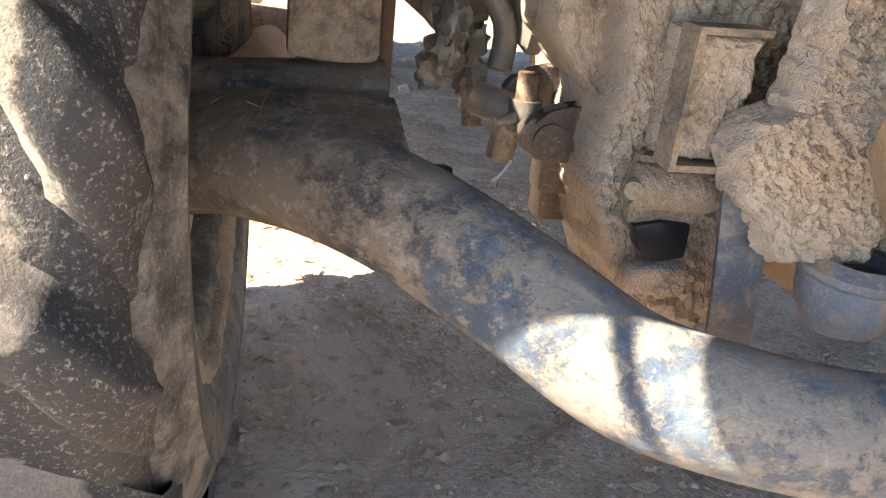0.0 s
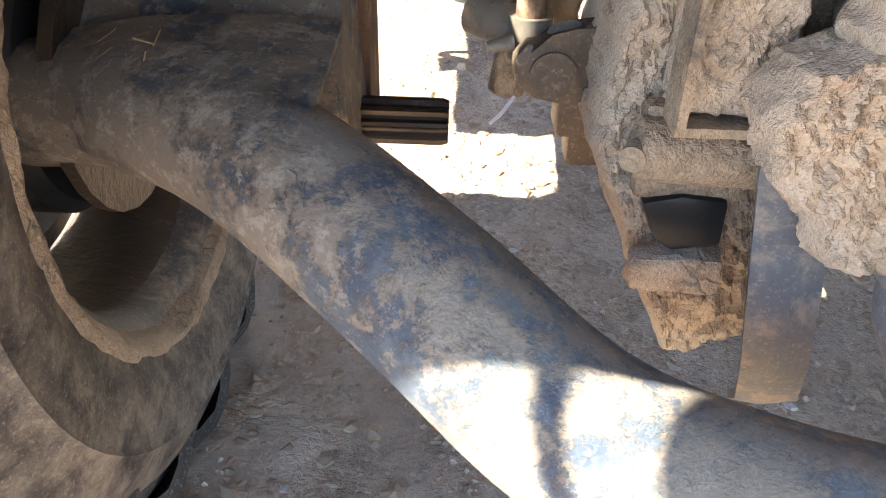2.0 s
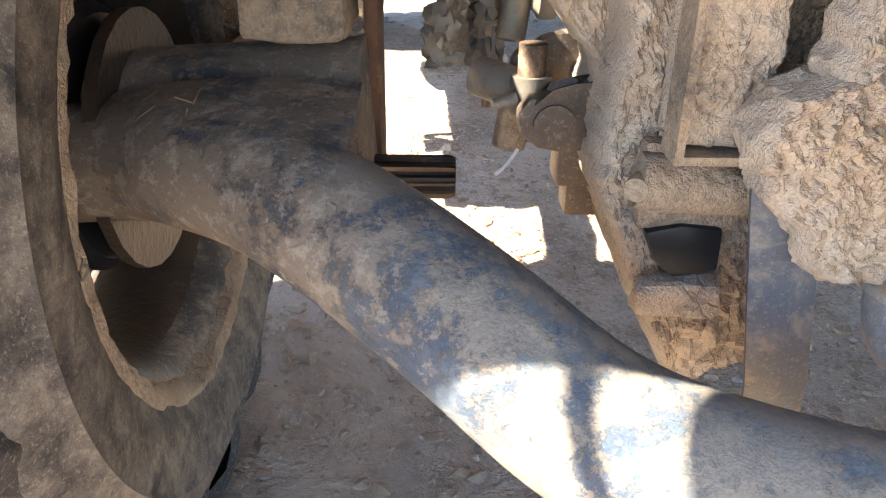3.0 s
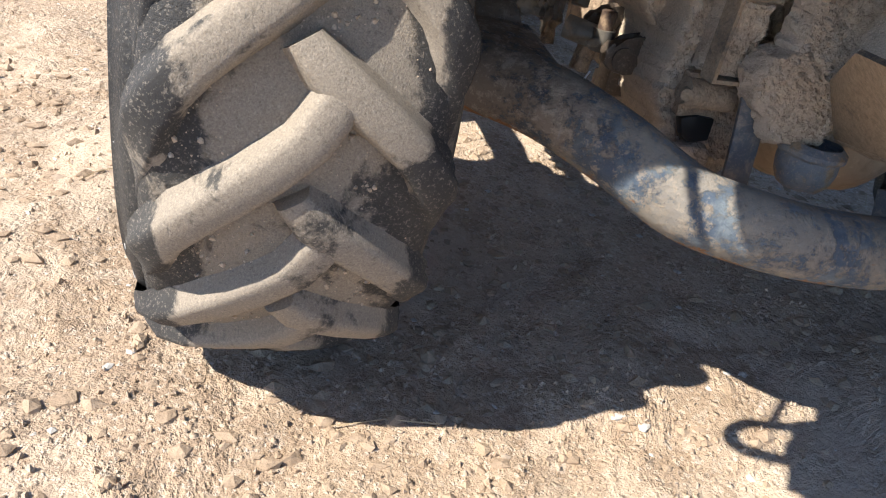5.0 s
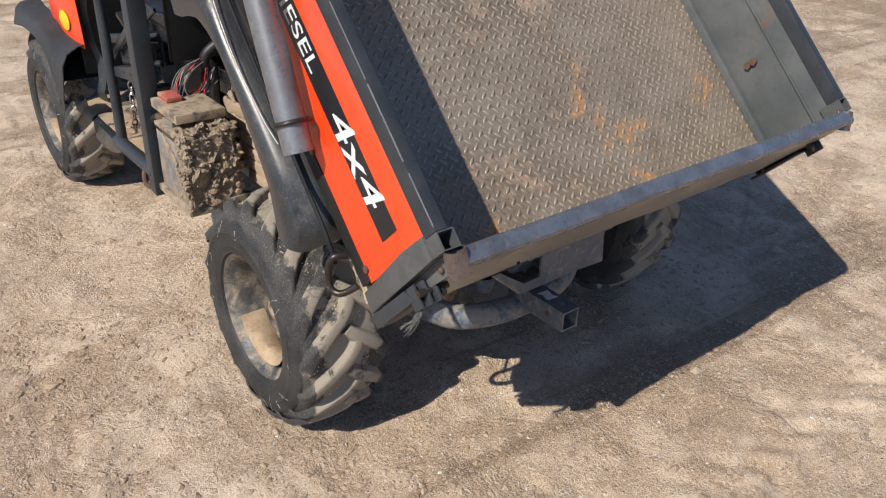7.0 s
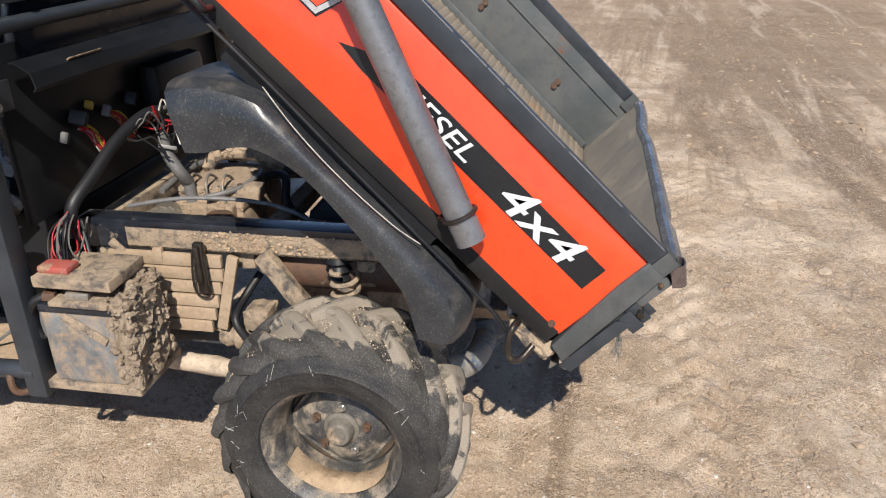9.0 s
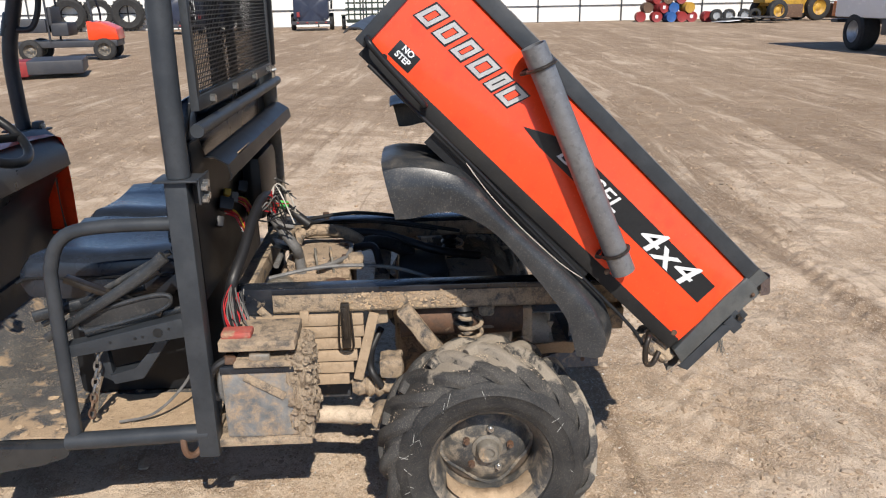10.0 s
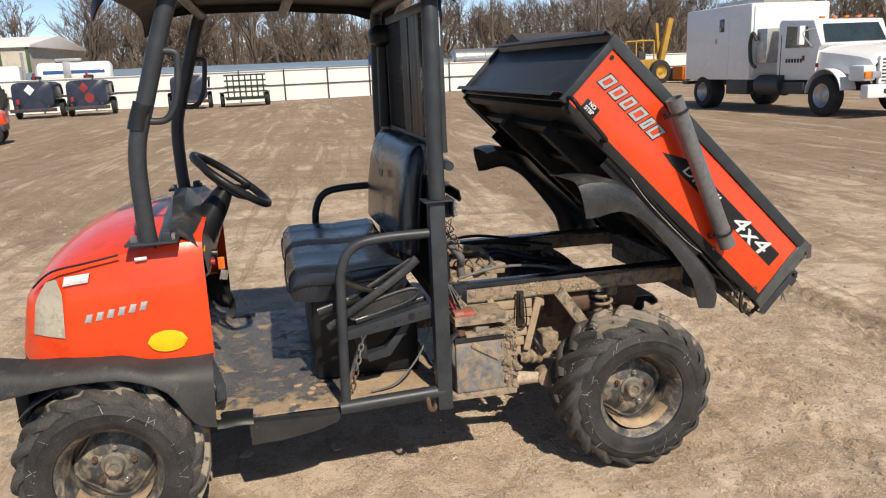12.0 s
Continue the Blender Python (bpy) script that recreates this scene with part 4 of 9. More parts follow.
for side, X in (("left", BL), ("right", BR)):
    s = 1 if X < 0 else -1                       # inward
    bm = bmesh.new()
    span(bm, (X + s * 0.003, 0.042, 0.249), (X + s * 0.030, LEN + 0.002, 0.289), 0.004)
    RAIL = bedpart("top_rail", bm, ROPS, BED)
    # Broken bright strip: rubbed steel, with the rail's white highlight painted in.
    bm = bmesh.new()
    wear = random.Random(40 + int(X * 10))
    u = 0.05
    while u < LEN - 0.05:
        step = wear.uniform(0.03, 0.16)
        cyl(bm, (X + s * 0.0042, u, 0.2884), (X + s * 0.0042, min(u + step, LEN - 0.01), 0.2884), wear.uniform(0.0009, 0.0017), seg=8)
        u += step + wear.uniform(0.0, 0.025)
    bedpart("rubbed_edge", bm, GALV, RAIL, "rubbed bright steel line that also paints the rail's edge highlight")
    bm = prism(bmesh.new(), [(-0.010, -0.026), (0.034, -0.016), (0.050, 0.175), (0.050, 0.250), (0.0415, 0.252), (0.006, 0.252), (0.002, 0.176)], X - s * 0.001, X + s * 0.022, "yz", 0.003)
    UPRIGHT = bedpart("rear_upright", bm, CORNER, BED, "grey painted corner bar with worn edges")
    # square post socket, open at the top
    bm = bmesh.new()
    o0, o1, u0, u1, w = X + s * 0.003, X + s * 0.039, 0.007, 0.0415, 0.0024
    for lo, hi in (((o0, u0, 0.236), (o0 + s * w, u1, 0.290)), ((o1 - s * w, u0, 0.236), (o1, u1, 0.290)),
                   ((o0 + s * w, u0, 0.236), (o1 - s * w, u0 + w, 0.290)), ((o0 + s * w, u1 - w, 0.236), (o1 - s * w, u1, 0.290)), ((o0, u0, 0.233), (o1, u1, 0.236))):
        span(bm, lo, hi)
    bedpart("post_socket", bm, CORNER, UPRIGHT, "open square steel socket with rubbed bright edges")
    bm = bmesh.new()
    span(bm, (X, LEN - 0.028, -0.002), (X + s * 0.022, LEN, 0.249), 0.003)
    bedpart("front_upright", bm, ROPS, BED)
    bm = bmesh.new()
    span(bm, (X + s * 0.004, 0.045, -0.022), (X + s * 0.034, LEN - 0.028, 0.014), 0.003)
    bedpart("bottom_rail", bm, BED_OUT, BED)
    bm = bmesh.new()
    span(bm, (X + s * 0.016, 0.04, 0.014), (X + s * 0.019, LEN - 0.026, 0.250))
    # pressed outer skin with a shallow folded border
    loft(bm, [[(X + s * d, u, v) for u in (0.042, 0.05, LEN - 0.034, LEN - 0.027)] for v, d in ((0.006, 0.014), (0.012, 0.007), (0.240, 0.007), (0.249, 0.014))])
    bedpart("side_panel", bm, ORANGE, BED, "bright orange steel side panel" + (" with decals" if X < 0 else ""))
    bm = bmesh.new()
    span(bm, (X + s * 0.024, -0.026, 0.036), (X + s * 0.030, LEN - 0.02, 0.250), 0.002)
    IW = bedpart("inner_wall", bm, BED_STEEL, BED, "scratched dark steel inner wall with rust streaks")
    bedpart("ledge", span(bmesh.new(), (X + s * 0.030, 0.02, 0.036), (X + s * 0.048, LEN - 0.02, 0.060), 0.004), BED_STEEL, IW)
    bedpart("crease", span(bmesh.new(), (X + s * 0.030, 0.02, 0.200), (X + s * 0.036, LEN - 0.02, 0.206), 0.002), BED_STEEL, IW)

# front wall of the bed, with its folded rim
bm = bmesh.new()
span(bm, (BL + 0.03, LEN - 0.020, 0.0), (BR - 0.03, LEN - 0.014, 0.275), 0.002)
loft(bm, [[(x, u, v) for x in (BL + 0.03, 0.0, BR - 0.03)] for u, v in ((LEN - 0.014, 0.27), (LEN + 0.004, 0.285), (LEN + 0.028, 0.283), (LEN + 0.032, 0.262))], thick=0.003)
loft(bm, [[(x, u, v) for x in (BL + 0.03, 0.0, BR - 0.03)] for u, v in ((LEN - 0.014, 0.03), (LEN + 0.012, 0.022), (LEN + 0.030, 0.006), (LEN + 0.030, -0.012))], thick=0.003)
bedpart("front_panel", bm, HEADBOARD, BED, "dusty black sheet-steel bed headboard with folded rims")

# tailgate, closed, with a dented folded top
def gate_skin(profile, close=False):
    rows = []
    for u, v in profile:
        row = []
        for i in range(81):
            x = BL + 0.030 + (BR - BL - 0.05) * i / 80
            d = 0.004 * noise.noise(Vector((x * 6, u * 9, v * 12))) + 0.006 * noise.noise(Vector((x * 2.3 + 7, v * 4, 0)))
            sag = -0.012 * max(0.0, 1 - abs(x - 0.40) / 0.16) - (0.007 if u < -0.01 else 0.003) * math.exp(-((x + 0.35) / 0.028) ** 2) if v > 0.2 else 0.0
            low = max(0.0, min(1.0, (-0.20 - x) / 0.42)) * -0.055 - 0.032 if v < 0.1 else 0.0
            row.append((x, u + d * (1 if u < -0.01 else 0.2), v + d * 0.4 + sag + low + (0.018 + 0.005 * (x - BL) if v > 0.2 else 0.0)))
        rows.append(row)
    return loft(bmesh.new(), rows)


TG = bedpart("tailgate", gate_skin(((-0.004, 0.030), (-0.020, 0.012), (-0.024, 0.030), (-0.024, 0.235), (-0.026, 0.256), (-0.022, 0.262), (0.000, 0.264), (0.005, 0.258), (0.005, 0.03))), GATE, BED, "closed grey steel tailgate with a dented folded rim")
bedpart("gate_rim", gate_skin(((-0.0262, 0.244), (-0.0290, 0.250), (-0.0285, 0.2585), (-0.0230, 0.2652), (0.0000, 0.2672), (0.0070, 0.2605), (0.0075, 0.246))), GATE_RIM, TG, "worn blue-grey steel rim with rust streaks")
# Small black discs paint the shade inside the drain holes.
for x, v in ((-0.591, -0.012), (-0.304, 0.034)):
    bm = bmesh.new()
    cyl(bm, (x, -0.020, v), (x, -0.0285, v), 0.0038, seg=14)
    bedpart("drain_hole", bm, DECAL_BLACK, BED)

# under the floor: two runners and ribs
for x in (-0.27, 0.29):
    bm = bmesh.new()
    span(bm, (x - 0.03, 0.06, -0.060), (x + 0.03, LEN - 0.16, 0.027), 0.004)
    bedpart("runner", bm, BED_OUT, BED)
for u in (0.10, 0.32, 0.54, 0.76, 0.98, 1.12):
    bm = bmesh.new()
    span(bm, (BL + 0.035, u - 0.022, -0.012), (BR - 0.035, u + 0.022, 0.026), 0.004)
    bedpart("floor_rib", bm, BED_OUT, BED)
bm = bmesh.new()
span(bm, (BL + 0.03, 0.02, 0.016), (BR - 0.03, LEN - 0.03, 0.022))
bedpart("underfloor", bm, BED_OUT, BED)

# fenders that tip with the bed
F_TOP = ((0.945, -0.172), (0.922, -0.137), (0.862, -0.088), (0.775, -0.052), (0.635, -0.058), (0.453, -0.054), (0.330, -0.062), (0.258, -0.080), (0.202, -0.106), (0.174, -0.146))
F_LOW = ((0.830, -0.245), (0.800, -0.212), (0.768, -0.164), (0.728, -0.130), (0.630, -0.106), (0.480, -0.117), (0.360, -0.135), (0.312, -0.152), (0.262, -0.182), (0.236, -0.196))


def fender(outward, name_label):
    o = outward
    off = 0.0 if o < 0 else 0.026
    top, low = [smooth_path([(0, u, v) for u, v in f], 4) for f in (F_TOP, F_LOW)]
    rows = []
    for a, b in zip(top, low):
        mid = a.lerp(b, 0.5)
        up = (a - b).normalized()
        row = []
        # Unseen rise of the inner tail, added to trim the sun patch below.
        crown = Vector((0, 0, 0.026 * max(0.0, min(1.0, (0.40 - a.y) / 0.14))))
        for x, p in ((0.40, a.lerp(b, 0.06) + crown), (0.50, a + crown), (0.60, a + crown), (0.630, a + crown * 0.8), (0.652, a.lerp(b, 0.03)), (0.674, a.lerp(b, 0.12)), (0.684, a.lerp(b, 0.30)), (0.688, mid), (0.684, a.lerp(b, 0.8)), (0.682, b), (0.667, b + up * 0.004)):
            row.append((o * x + off, p.y, p.z))
        rows.append(row)
    bm = loft(bmesh.new(), rows, thick=0.004)
    return bedpart("rear_fender", bm, FENDER, BED, name_label)


for x in (BL + 0.012, BR - 0.012):
    rows = [[(x, u, v + dv) for u in (0.36, 0.50, 0.70, 0.90)] for v, dv in ((-0.004, 0.0), (-0.04, 0.0), (-0.068, 0.0))]
    bedpart("fender_mount", loft(bmesh.new(), rows, thick=0.004), BLACK_PLASTIC, BED)
fender(-1, "glossy scuffed black plastic rear fender")
fender(1, "glossy scuffed black plastic rear fender")

# lettering and marks on the orange side; local x-out is -x
SIDE = BEDM @ Matrix(((0, 0, -1, BL), (-1, 0, 0, 0), (0, 1, 0, 0), (0, 0, 0, 1)))   # x: towards the rear, y: away from the floor, z: outward


def on_side(name, bm, mat, along, up, out=0.0, label="", wide=1.0):
    return part(name, bm, mat, BED, label, m=SIDE @ Matrix.Translation((-along, up, out - 0.007)) @ Matrix.Diagonal((wide, 1, 1, 1)))


bm = bmesh.new()
prism(bm, [(-0.755, 0.124), (-0.690, 0.116), (-0.089, 0.116), (-0.089, 0.178), (-0.648, 0.178)], -0.0004, 0.0004, "xy")
part("decal_stripe", bm, DECAL_BLACK, BED, "black decal stripe", m=SIDE @ Matrix.Translation((0, 0, -0.0065)))
for i, (c, w) in enumerate(((1.088, 0.052), (1.032, 0.052), (0.978, 0.048), (0.922, 0.056), (0.872, 0.038), (0.827, 0.054))):
    for q, cut, mt, lift in ((0.030, 0.003, DECAL_BLACK, 0.0), (0.026, 0.007, SILVER, 0.0008)):
        sh, hw = 0.010, w / 2 - cut
        th = 0.016 if mt is DECAL_BLACK else 0.010
        ring = [[(x + sh * y / q, y, z) for x, y in ((-hw, -q), (hw, -q), (hw, q), (-hw, q))] for z in (-0.0005, 0.0005)]
        hole = [[(x + sh * y / q, y, z) for x, y in ((-hw + th, -q + th), (hw - th, -q + th), (hw - th, q - th), (-hw + th, q - th))] for z in (0.0005, -0.0005)]
        bm = loft(bmesh.new(), ring + hole + ring[:1], closed=True)
        on_side("maker_mark", bm, mt, c, 0.157, 0.0006 + lift)
on_side("lettering", words("DIESEL", 0.054, 0.0005, 0.2, 0.0004), DECAL_WHITE, 0.540, 0.146, 0.0006, "white word DIESEL", 1.35)
on_side("lettering", words("4x4", 0.092, 0.0005, 0.2, 0.0008), DECAL_WHITE, 0.250, 0.147, 0.0006, "white characters 4x4", 1.42)
bm = bmesh.new()
box(bm, (0, 0, 0), (0.064, 0.044, 0.0008), 0.0003)
on_side("warning_sticker", bm, DECAL_BLACK, 1.072, 0.047, 0.0006, "black warning sticker")
on_side("lettering", words("NO\nSTEP", 0.020, 0.0004, 0, 0.0006), DECAL_WHITE, 1.072, 0.051, 0.0014, "words NO STEP")

# loose steel pipe strapped to the side
def bedpt(x, u, v):
    return BEDM @ Vector((x, u, v))


bm = bmesh.new()
PA, PB = bedpt(-0.685, 0.880, 0.268), bedpt(-0.680, 0.320, 0.044)
ax = (PB - PA).normalized()
ring = []
pipe_side = ax.orthogonal().normalized()
for p, r in ((PA, 0.030), (PA + ax * 0.09, 0.0295), (PB - ax * 0.10, 0.0295), (PB, 0.030), (PB, 0.026), (PB - ax * 0.10, 0.026), (PA + ax * 0.09, 0.026), (PA, 0.026)):
    ring.append([p + r * (math.cos(w) * pipe_side + math.sin(w) * ax.cross(pipe_side)) for w in (2 * math.pi * j / 28 for j in range(28))])
loft(bm, ring + ring[:1], closed=True)
PIPE = part("exhaust_pipe", bm, GALV, BED, "straight grey steel pipe strapped on")
for d in (0.05, 0.545):
    c = PA + ax * d
    bm = T([c + 0.0335 * (math.cos(w) * pipe_side + math.sin(w) * ax.cross(pipe_side)) for w in (2 * math.pi * j / 16 for j in range(16))], 0.0045, 8, 2, closed=True)
    side_dir = Vector((0, -ax.z, ax.y)).normalized()
    tube(bm, [c + side_dir * 0.03, c + side_dir * 0.046 + Vector((0.02, 0, 0)), c + side_dir * 0.03 + Vector((0.045, 0, 0))], 0.005, 8, 3)
    part("clamp", bm, DARK_STEEL, PIPE, "dark U-shaped pipe clamp")

# ---- frame ----
for name, x, y0, y1 in (("left", -0.38, 0.735, -0.42), ("right", 0.38, 0.735, -0.42)):
    s = 1 if x < 0 else -1
    bm = bmesh.new()
    span(bm, (x - 0.006 * s, y0, 0.655), (x, y1, 0.728), 0.001)
    span(bm, (x - 0.006 * s, y0, 0.722), (x + 0.050 * s, y1, 0.728), 0.001)
    span(bm, (x - 0.006 * s, y0, 0.655), (x + 0.050 * s, y1, 0.661), 0.001)
    span(bm, (x + 0.044 * s, y0, 0.655), (x + 0.050 * s, y1, 0.728), 0.001)
    RAIL_BAR = part("frame_rail", bm, FRAME_MUD, VEH, "mud-coated steel frame rail")
    bm = bmesh.new()
    span(bm, (x - 0.0085 * s, y0, 0.712), (x + 0.052 * s, y1, 0.7305), 0.002)
    part("top_flange", bm, BLACK_ENAMEL, RAIL_BAR, "glossy black top edge of the rail")
    bm = bmesh.new()
    span(bm, (x - 0.0092 * s, y0 + 0.002, 0.652), (x - 0.004 * s, y0 - 0.13, 0.7313), 0.001)
    part("rail_end", bm, BLACK_ENAMEL, RAIL_BAR)
    bm = bmesh.new()
    q = random.Random(77)
    for k in range(230):
        y = q.triangular(0.02, 0.46, 0.30)
        r = q.uniform(0.0012, 0.0045)
        lump(bm, (x - 0.008 * s, y, q.uniform(0.662, 0.714)), (r * 0.55, r * 1.3, r), k * 1.7, 1, 0.5)
    cake = part("caked_mud", bm, TAN_MUD, RAIL_BAR, "crumbs of mud caked on the rail", recalc=False)
    cake["kind"] = "stuff"
for y in (-0.36, 0.70):
    part("cross_member", B((0, y, 0.685), (0.70, 0.05, 0.06), 0.004), FRAME_MUD, VEH)
# lower frame under the floor
for x in (-0.30, 0.30):
    part("lower_rail", B((x, 1.15, 0.37), (0.05, 1.5, 0.06), 0.004), FRAME, VEH)

# ---- roll frame ----
for sx in (-1, 1):
    x = sx * 0.612
    bm = bmesh.new()
    box(bm, (x, 0.762, 0.728), (0.055, 0.055, 0.765), 0.006)
    POST = part("lower_post", bm, ROPS, VEH, "square charcoal steel roll-frame post")
    bm = bmesh.new()
    box(bm, (x, 0.757, 1.1135), (0.085, 0.105, 0.006), 0.002)
    box(bm, (x - sx * 0.02, 0.706, 1.085), (0.10, 0.006, 0.065), 0.002)
    box(bm, (x - sx * 0.03, 0.728, 1.078), (0.006, 0.05, 0.07), 0.002)
    part("post_bracket", bm, ROPS, POST)
    for dz in (1.068, 1.098):
        bm = bmesh.new()
        cyl(bm, (x - sx * 0.01, 0.703, dz), (x - sx * 0.01, 0.690, dz), 0.010, seg=6)
        cyl(bm, (x + sx * 0.012, 0.703, dz - 0.006), (x + sx * 0.012, 0.690, dz - 0.006), 0.009, seg=6)
        part("bolt", bm, CHROME, POST, "bright steel bolt")
    bm = T([(x + sx * 0.005, 0.757, 1.118), (x + sx * 0.002, 0.757, 1.40), (x - sx * 0.012, 0.750, 1.74), (x - sx * 0.05, 0.748, 1.815), (x - sx * 0.12, 0.748, 1.835), (0, 0.748, 1.835)], 0.0285, 18, 6)
    part("roll_bar", bm, ROPS, VEH, "charcoal tubular roll bar")
    bm = T([(x - sx * 0.01, 1.700, 1.050), (x - sx * 0.01, 1.705, 1.15), (x - sx * 0.012, 1.700, 1.34), (x - sx * 0.02, 1.655, 1.50), (x - sx * 0.03, 1.570, 1.76), (x - sx * 0.04, 1.540, 1.83)], 0.0275, 18, 6)
    AP = part("front_post", bm, ROPS, VEH, "charcoal tubular front roof post")
    bm = T([(x - sx * 0.0125, 1.692, 1.405), (x - sx * 0.0135, 1.680, 1.445), (x - sx * 0.0145, 1.665, 1.485)], 0.0296, 18, 4)
    part("tape_wrap", rough_up(bm, 0.002, 60), DECAL_BLACK, AP, "black tape wrap")
    bm = bmesh.new()
    box(bm, (x - sx * 0.01, 1.690, 1.052), (0.085, 0.16, 0.008), 0.003)
    box(bm, (x - sx * 0.01, 1.645, 1.068), (0.05, 0.03, 0.035), 0.005)
    part("foot_bracket", bm, ROPS, AP)
    for y in (1.63, 1.745):
        bm = bmesh.new()
        cyl(bm, (x - sx * 0.01, y, 1.056), (x - sx * 0.01, y, 1.075), 0.012, seg=6)
        part("bolt", bm, CHROME, AP)
    bm = T([(x - sx * 0.02, 1.615, 1.64), (x - sx * 0.02, 1.555, 1.635), (x - sx * 0.02, 1.55, 1.60), (x - sx * 0.02, 1.565, 1.50), (x - sx * 0.02, 1.60, 1.435), (x - sx * 0.02, 1.655, 1.43)], 0.011, 10, 5)
    part("grab_handle", bm, ROPS, AP)
    # hip rail
    bm = T([(x, 0.79, 1.000), (x, 0.96, 0.997), (x, 1.055, 0.975), (x, 1.098, 0.905), (x, 1.108, 0.80), (x, 1.118, 0.41)], 0.0175, 14, 6)
    part("side_rail", bm, ROPS, VEH, "bent tubular charcoal hip rail")
for y in (1.54, 1.18):
    part("roof_crossbar", T([(-0.58, y, 1.825), (0.58, y, 1.825)], 0.02, 12, 0), ROPS, VEH)

# roof shell
bm = bmesh.new()
rows = []
for y, z, wd in ((0.66, 1.835, 0.60), (0.70, 1.845, 0.655), (0.86, 1.862, 0.675), (1.20, 1.885, 0.68), (1.60, 1.880, 0.675), (1.69, 1.866, 0.660), (1.755, 1.842, 0.62), (1.785, 1.812, 0.55)):
    arch = 0.035 if 0.8 < y < 1.7 else 0.0
    rows.append([(x, y, z + d) for x, d in ((-wd, -0.075 + arch), (-wd + 0.012, -0.03 + arch * 0.6), (-wd + 0.07, 0.0), (-0.3, 0.018), (0, 0.022), (0.3, 0.018), (wd - 0.07, 0.0), (wd - 0.012, -0.03 + arch * 0.6), (wd, -0.075 + arch))])
loft(bm, rows, thick=0.005)
part("roof", bm, ROOF_BLACK, VEH, "black moulded plastic canopy roof")

# ---- body: hood, fenders, floor ----
HOOD = []
for y, zt, zs, wd, zb in ((1.545, 1.050, 1.030, 0.575, 0.622), (1.60, 1.062, 1.036, 0.588, 0.620), (1.745, 1.062, 1.022, 0.592, 0.612), (1.90, 1.035, 0.998, 0.588, 0.645), (1.99, 1.005, 0.968, 0.575, 0.650),
                          (2.06, 0.968, 0.930, 0.550, 0.650), (2.115, 0.905, 0.880, 0.515, 0.652), (2.145, 0.800, 0.790, 0.480, 0.655), (2.160, 0.690, 0.690, 0.455, 0.660)):
    zt, zs, zb = zt + 0.010, zs + 0.010, zb + 0.010
    HOOD.append([(-wd, y, zb), (-wd - 0.006, y, (zb + zs) / 2), (-wd + 0.002, y, zs - 0.05), (-wd + 0.022, y, zs - 0.012), (-wd + 0.07, y, zs + 0.004), (-0.30, y, zt), (0, y, zt + 0.008),
                 (0.30, y, zt), (wd - 0.07, y, zs + 0.004), (wd - 0.022, y, zs - 0.012), (wd - 0.002, y, zs - 0.05), (wd + 0.006, y, (zb + zs) / 2), (wd, y, zb)])
bm = loft(bmesh.new(), HOOD)
HB = part("hood", bm, ORANGE, VEH, "orange moulded hood and side cowl")


def hood_x(y):
    """Half width of the hood's flank at y."""
    rows = [(r[0][1], -r[1][0]) for r in HOOD]
    for (ya, xa), (yb, xb) in zip(rows, rows[1:]):
        if y <= yb:
            return xa + (xb - xa) * max(0.0, (y - ya) / (yb - ya))
    return rows[-1][1]


def flank(outline, lift=0.002, n=10):
    """A thin patch that lies on the hood's left flank, over a convex outline of (y, z)."""
    bm = bmesh.new()
    ys = [p[0] for p in outline]
    rows = []
    for i in range(n + 1):
        y = min(ys) + (max(ys) - min(ys)) * (0.001 + 0.998 * i / n)
        zs = []
        for (ya, za), (yb, zb) in zip(outline, outline[1:] + outline[:1]):
            if min(ya, yb) <= y <= max(ya, yb) and ya != yb:
                zs.append(za + (zb - za) * (y - ya) / (yb - ya))
        rows.append([(-hood_x(y) - lift - 0.003 * math.sin(math.pi * k / 4), y, min(zs) + (max(zs) - min(zs)) * k / 4) for k in range(5)])
    return loft(bm, rows, thick=0.002)


# seam, lamp, stickers and marks on the flank
part("headlamp", flank([(2.100, 0.768), (1.995, 0.755), (1.985, 0.90), (1.992, 0.955), (2.03, 0.945), (2.075, 0.88)], 0.004), LENS, HB, "cloudy yellowed headlamp lens")
part("decal", flank([(1.685 + 0.063 * math.cos(w), 0.714 + 0.037 * math.sin(w)) for w in (2 * math.pi * k / 24 for k in range(24))], 0.002), YELLOW, HB, "yellow oval sticker")
part("decal", flank([(1.980, 0.928), (1.976, 0.958), (1.892, 0.968), (1.896, 0.938)], 0.002), DECAL_WHITE, HB, "worn white paper sticker")
part("decal", flank([(1.752, 0.992), (1.752, 1.004), (1.715, 1.006), (1.715, 0.994)], 0.003, 3), DECAL_WHITE, HB, "small white sticker")
for k in range(6):
    y = 1.916 - 0.034 * k
    z = 0.815 + 0.0052 * k
    part("maker_mark", flank([(y + 0.014, z - 0.013), (y - 0.012, z - 0.012), (y - 0.016, z + 0.016), (y + 0.008, z + 0.015)], 0.002, 3), SILVER, HB)
bm = T([(-hood_x(y) - 0.0035, y, z) for y, z in ((2.075, 0.925), (2.03, 0.965), (1.985, 0.985), (1.90, 1.000), (1.80, 1.018))], 0.0035, 8, 4)
part("seam", bm, DECAL_BLACK, HB, "dark panel gap")
part("hood_rear", B((0, 1.69, 0.83), (1.14, 0.006, 0.40), 0.002), BLACK_PLASTIC, HB)
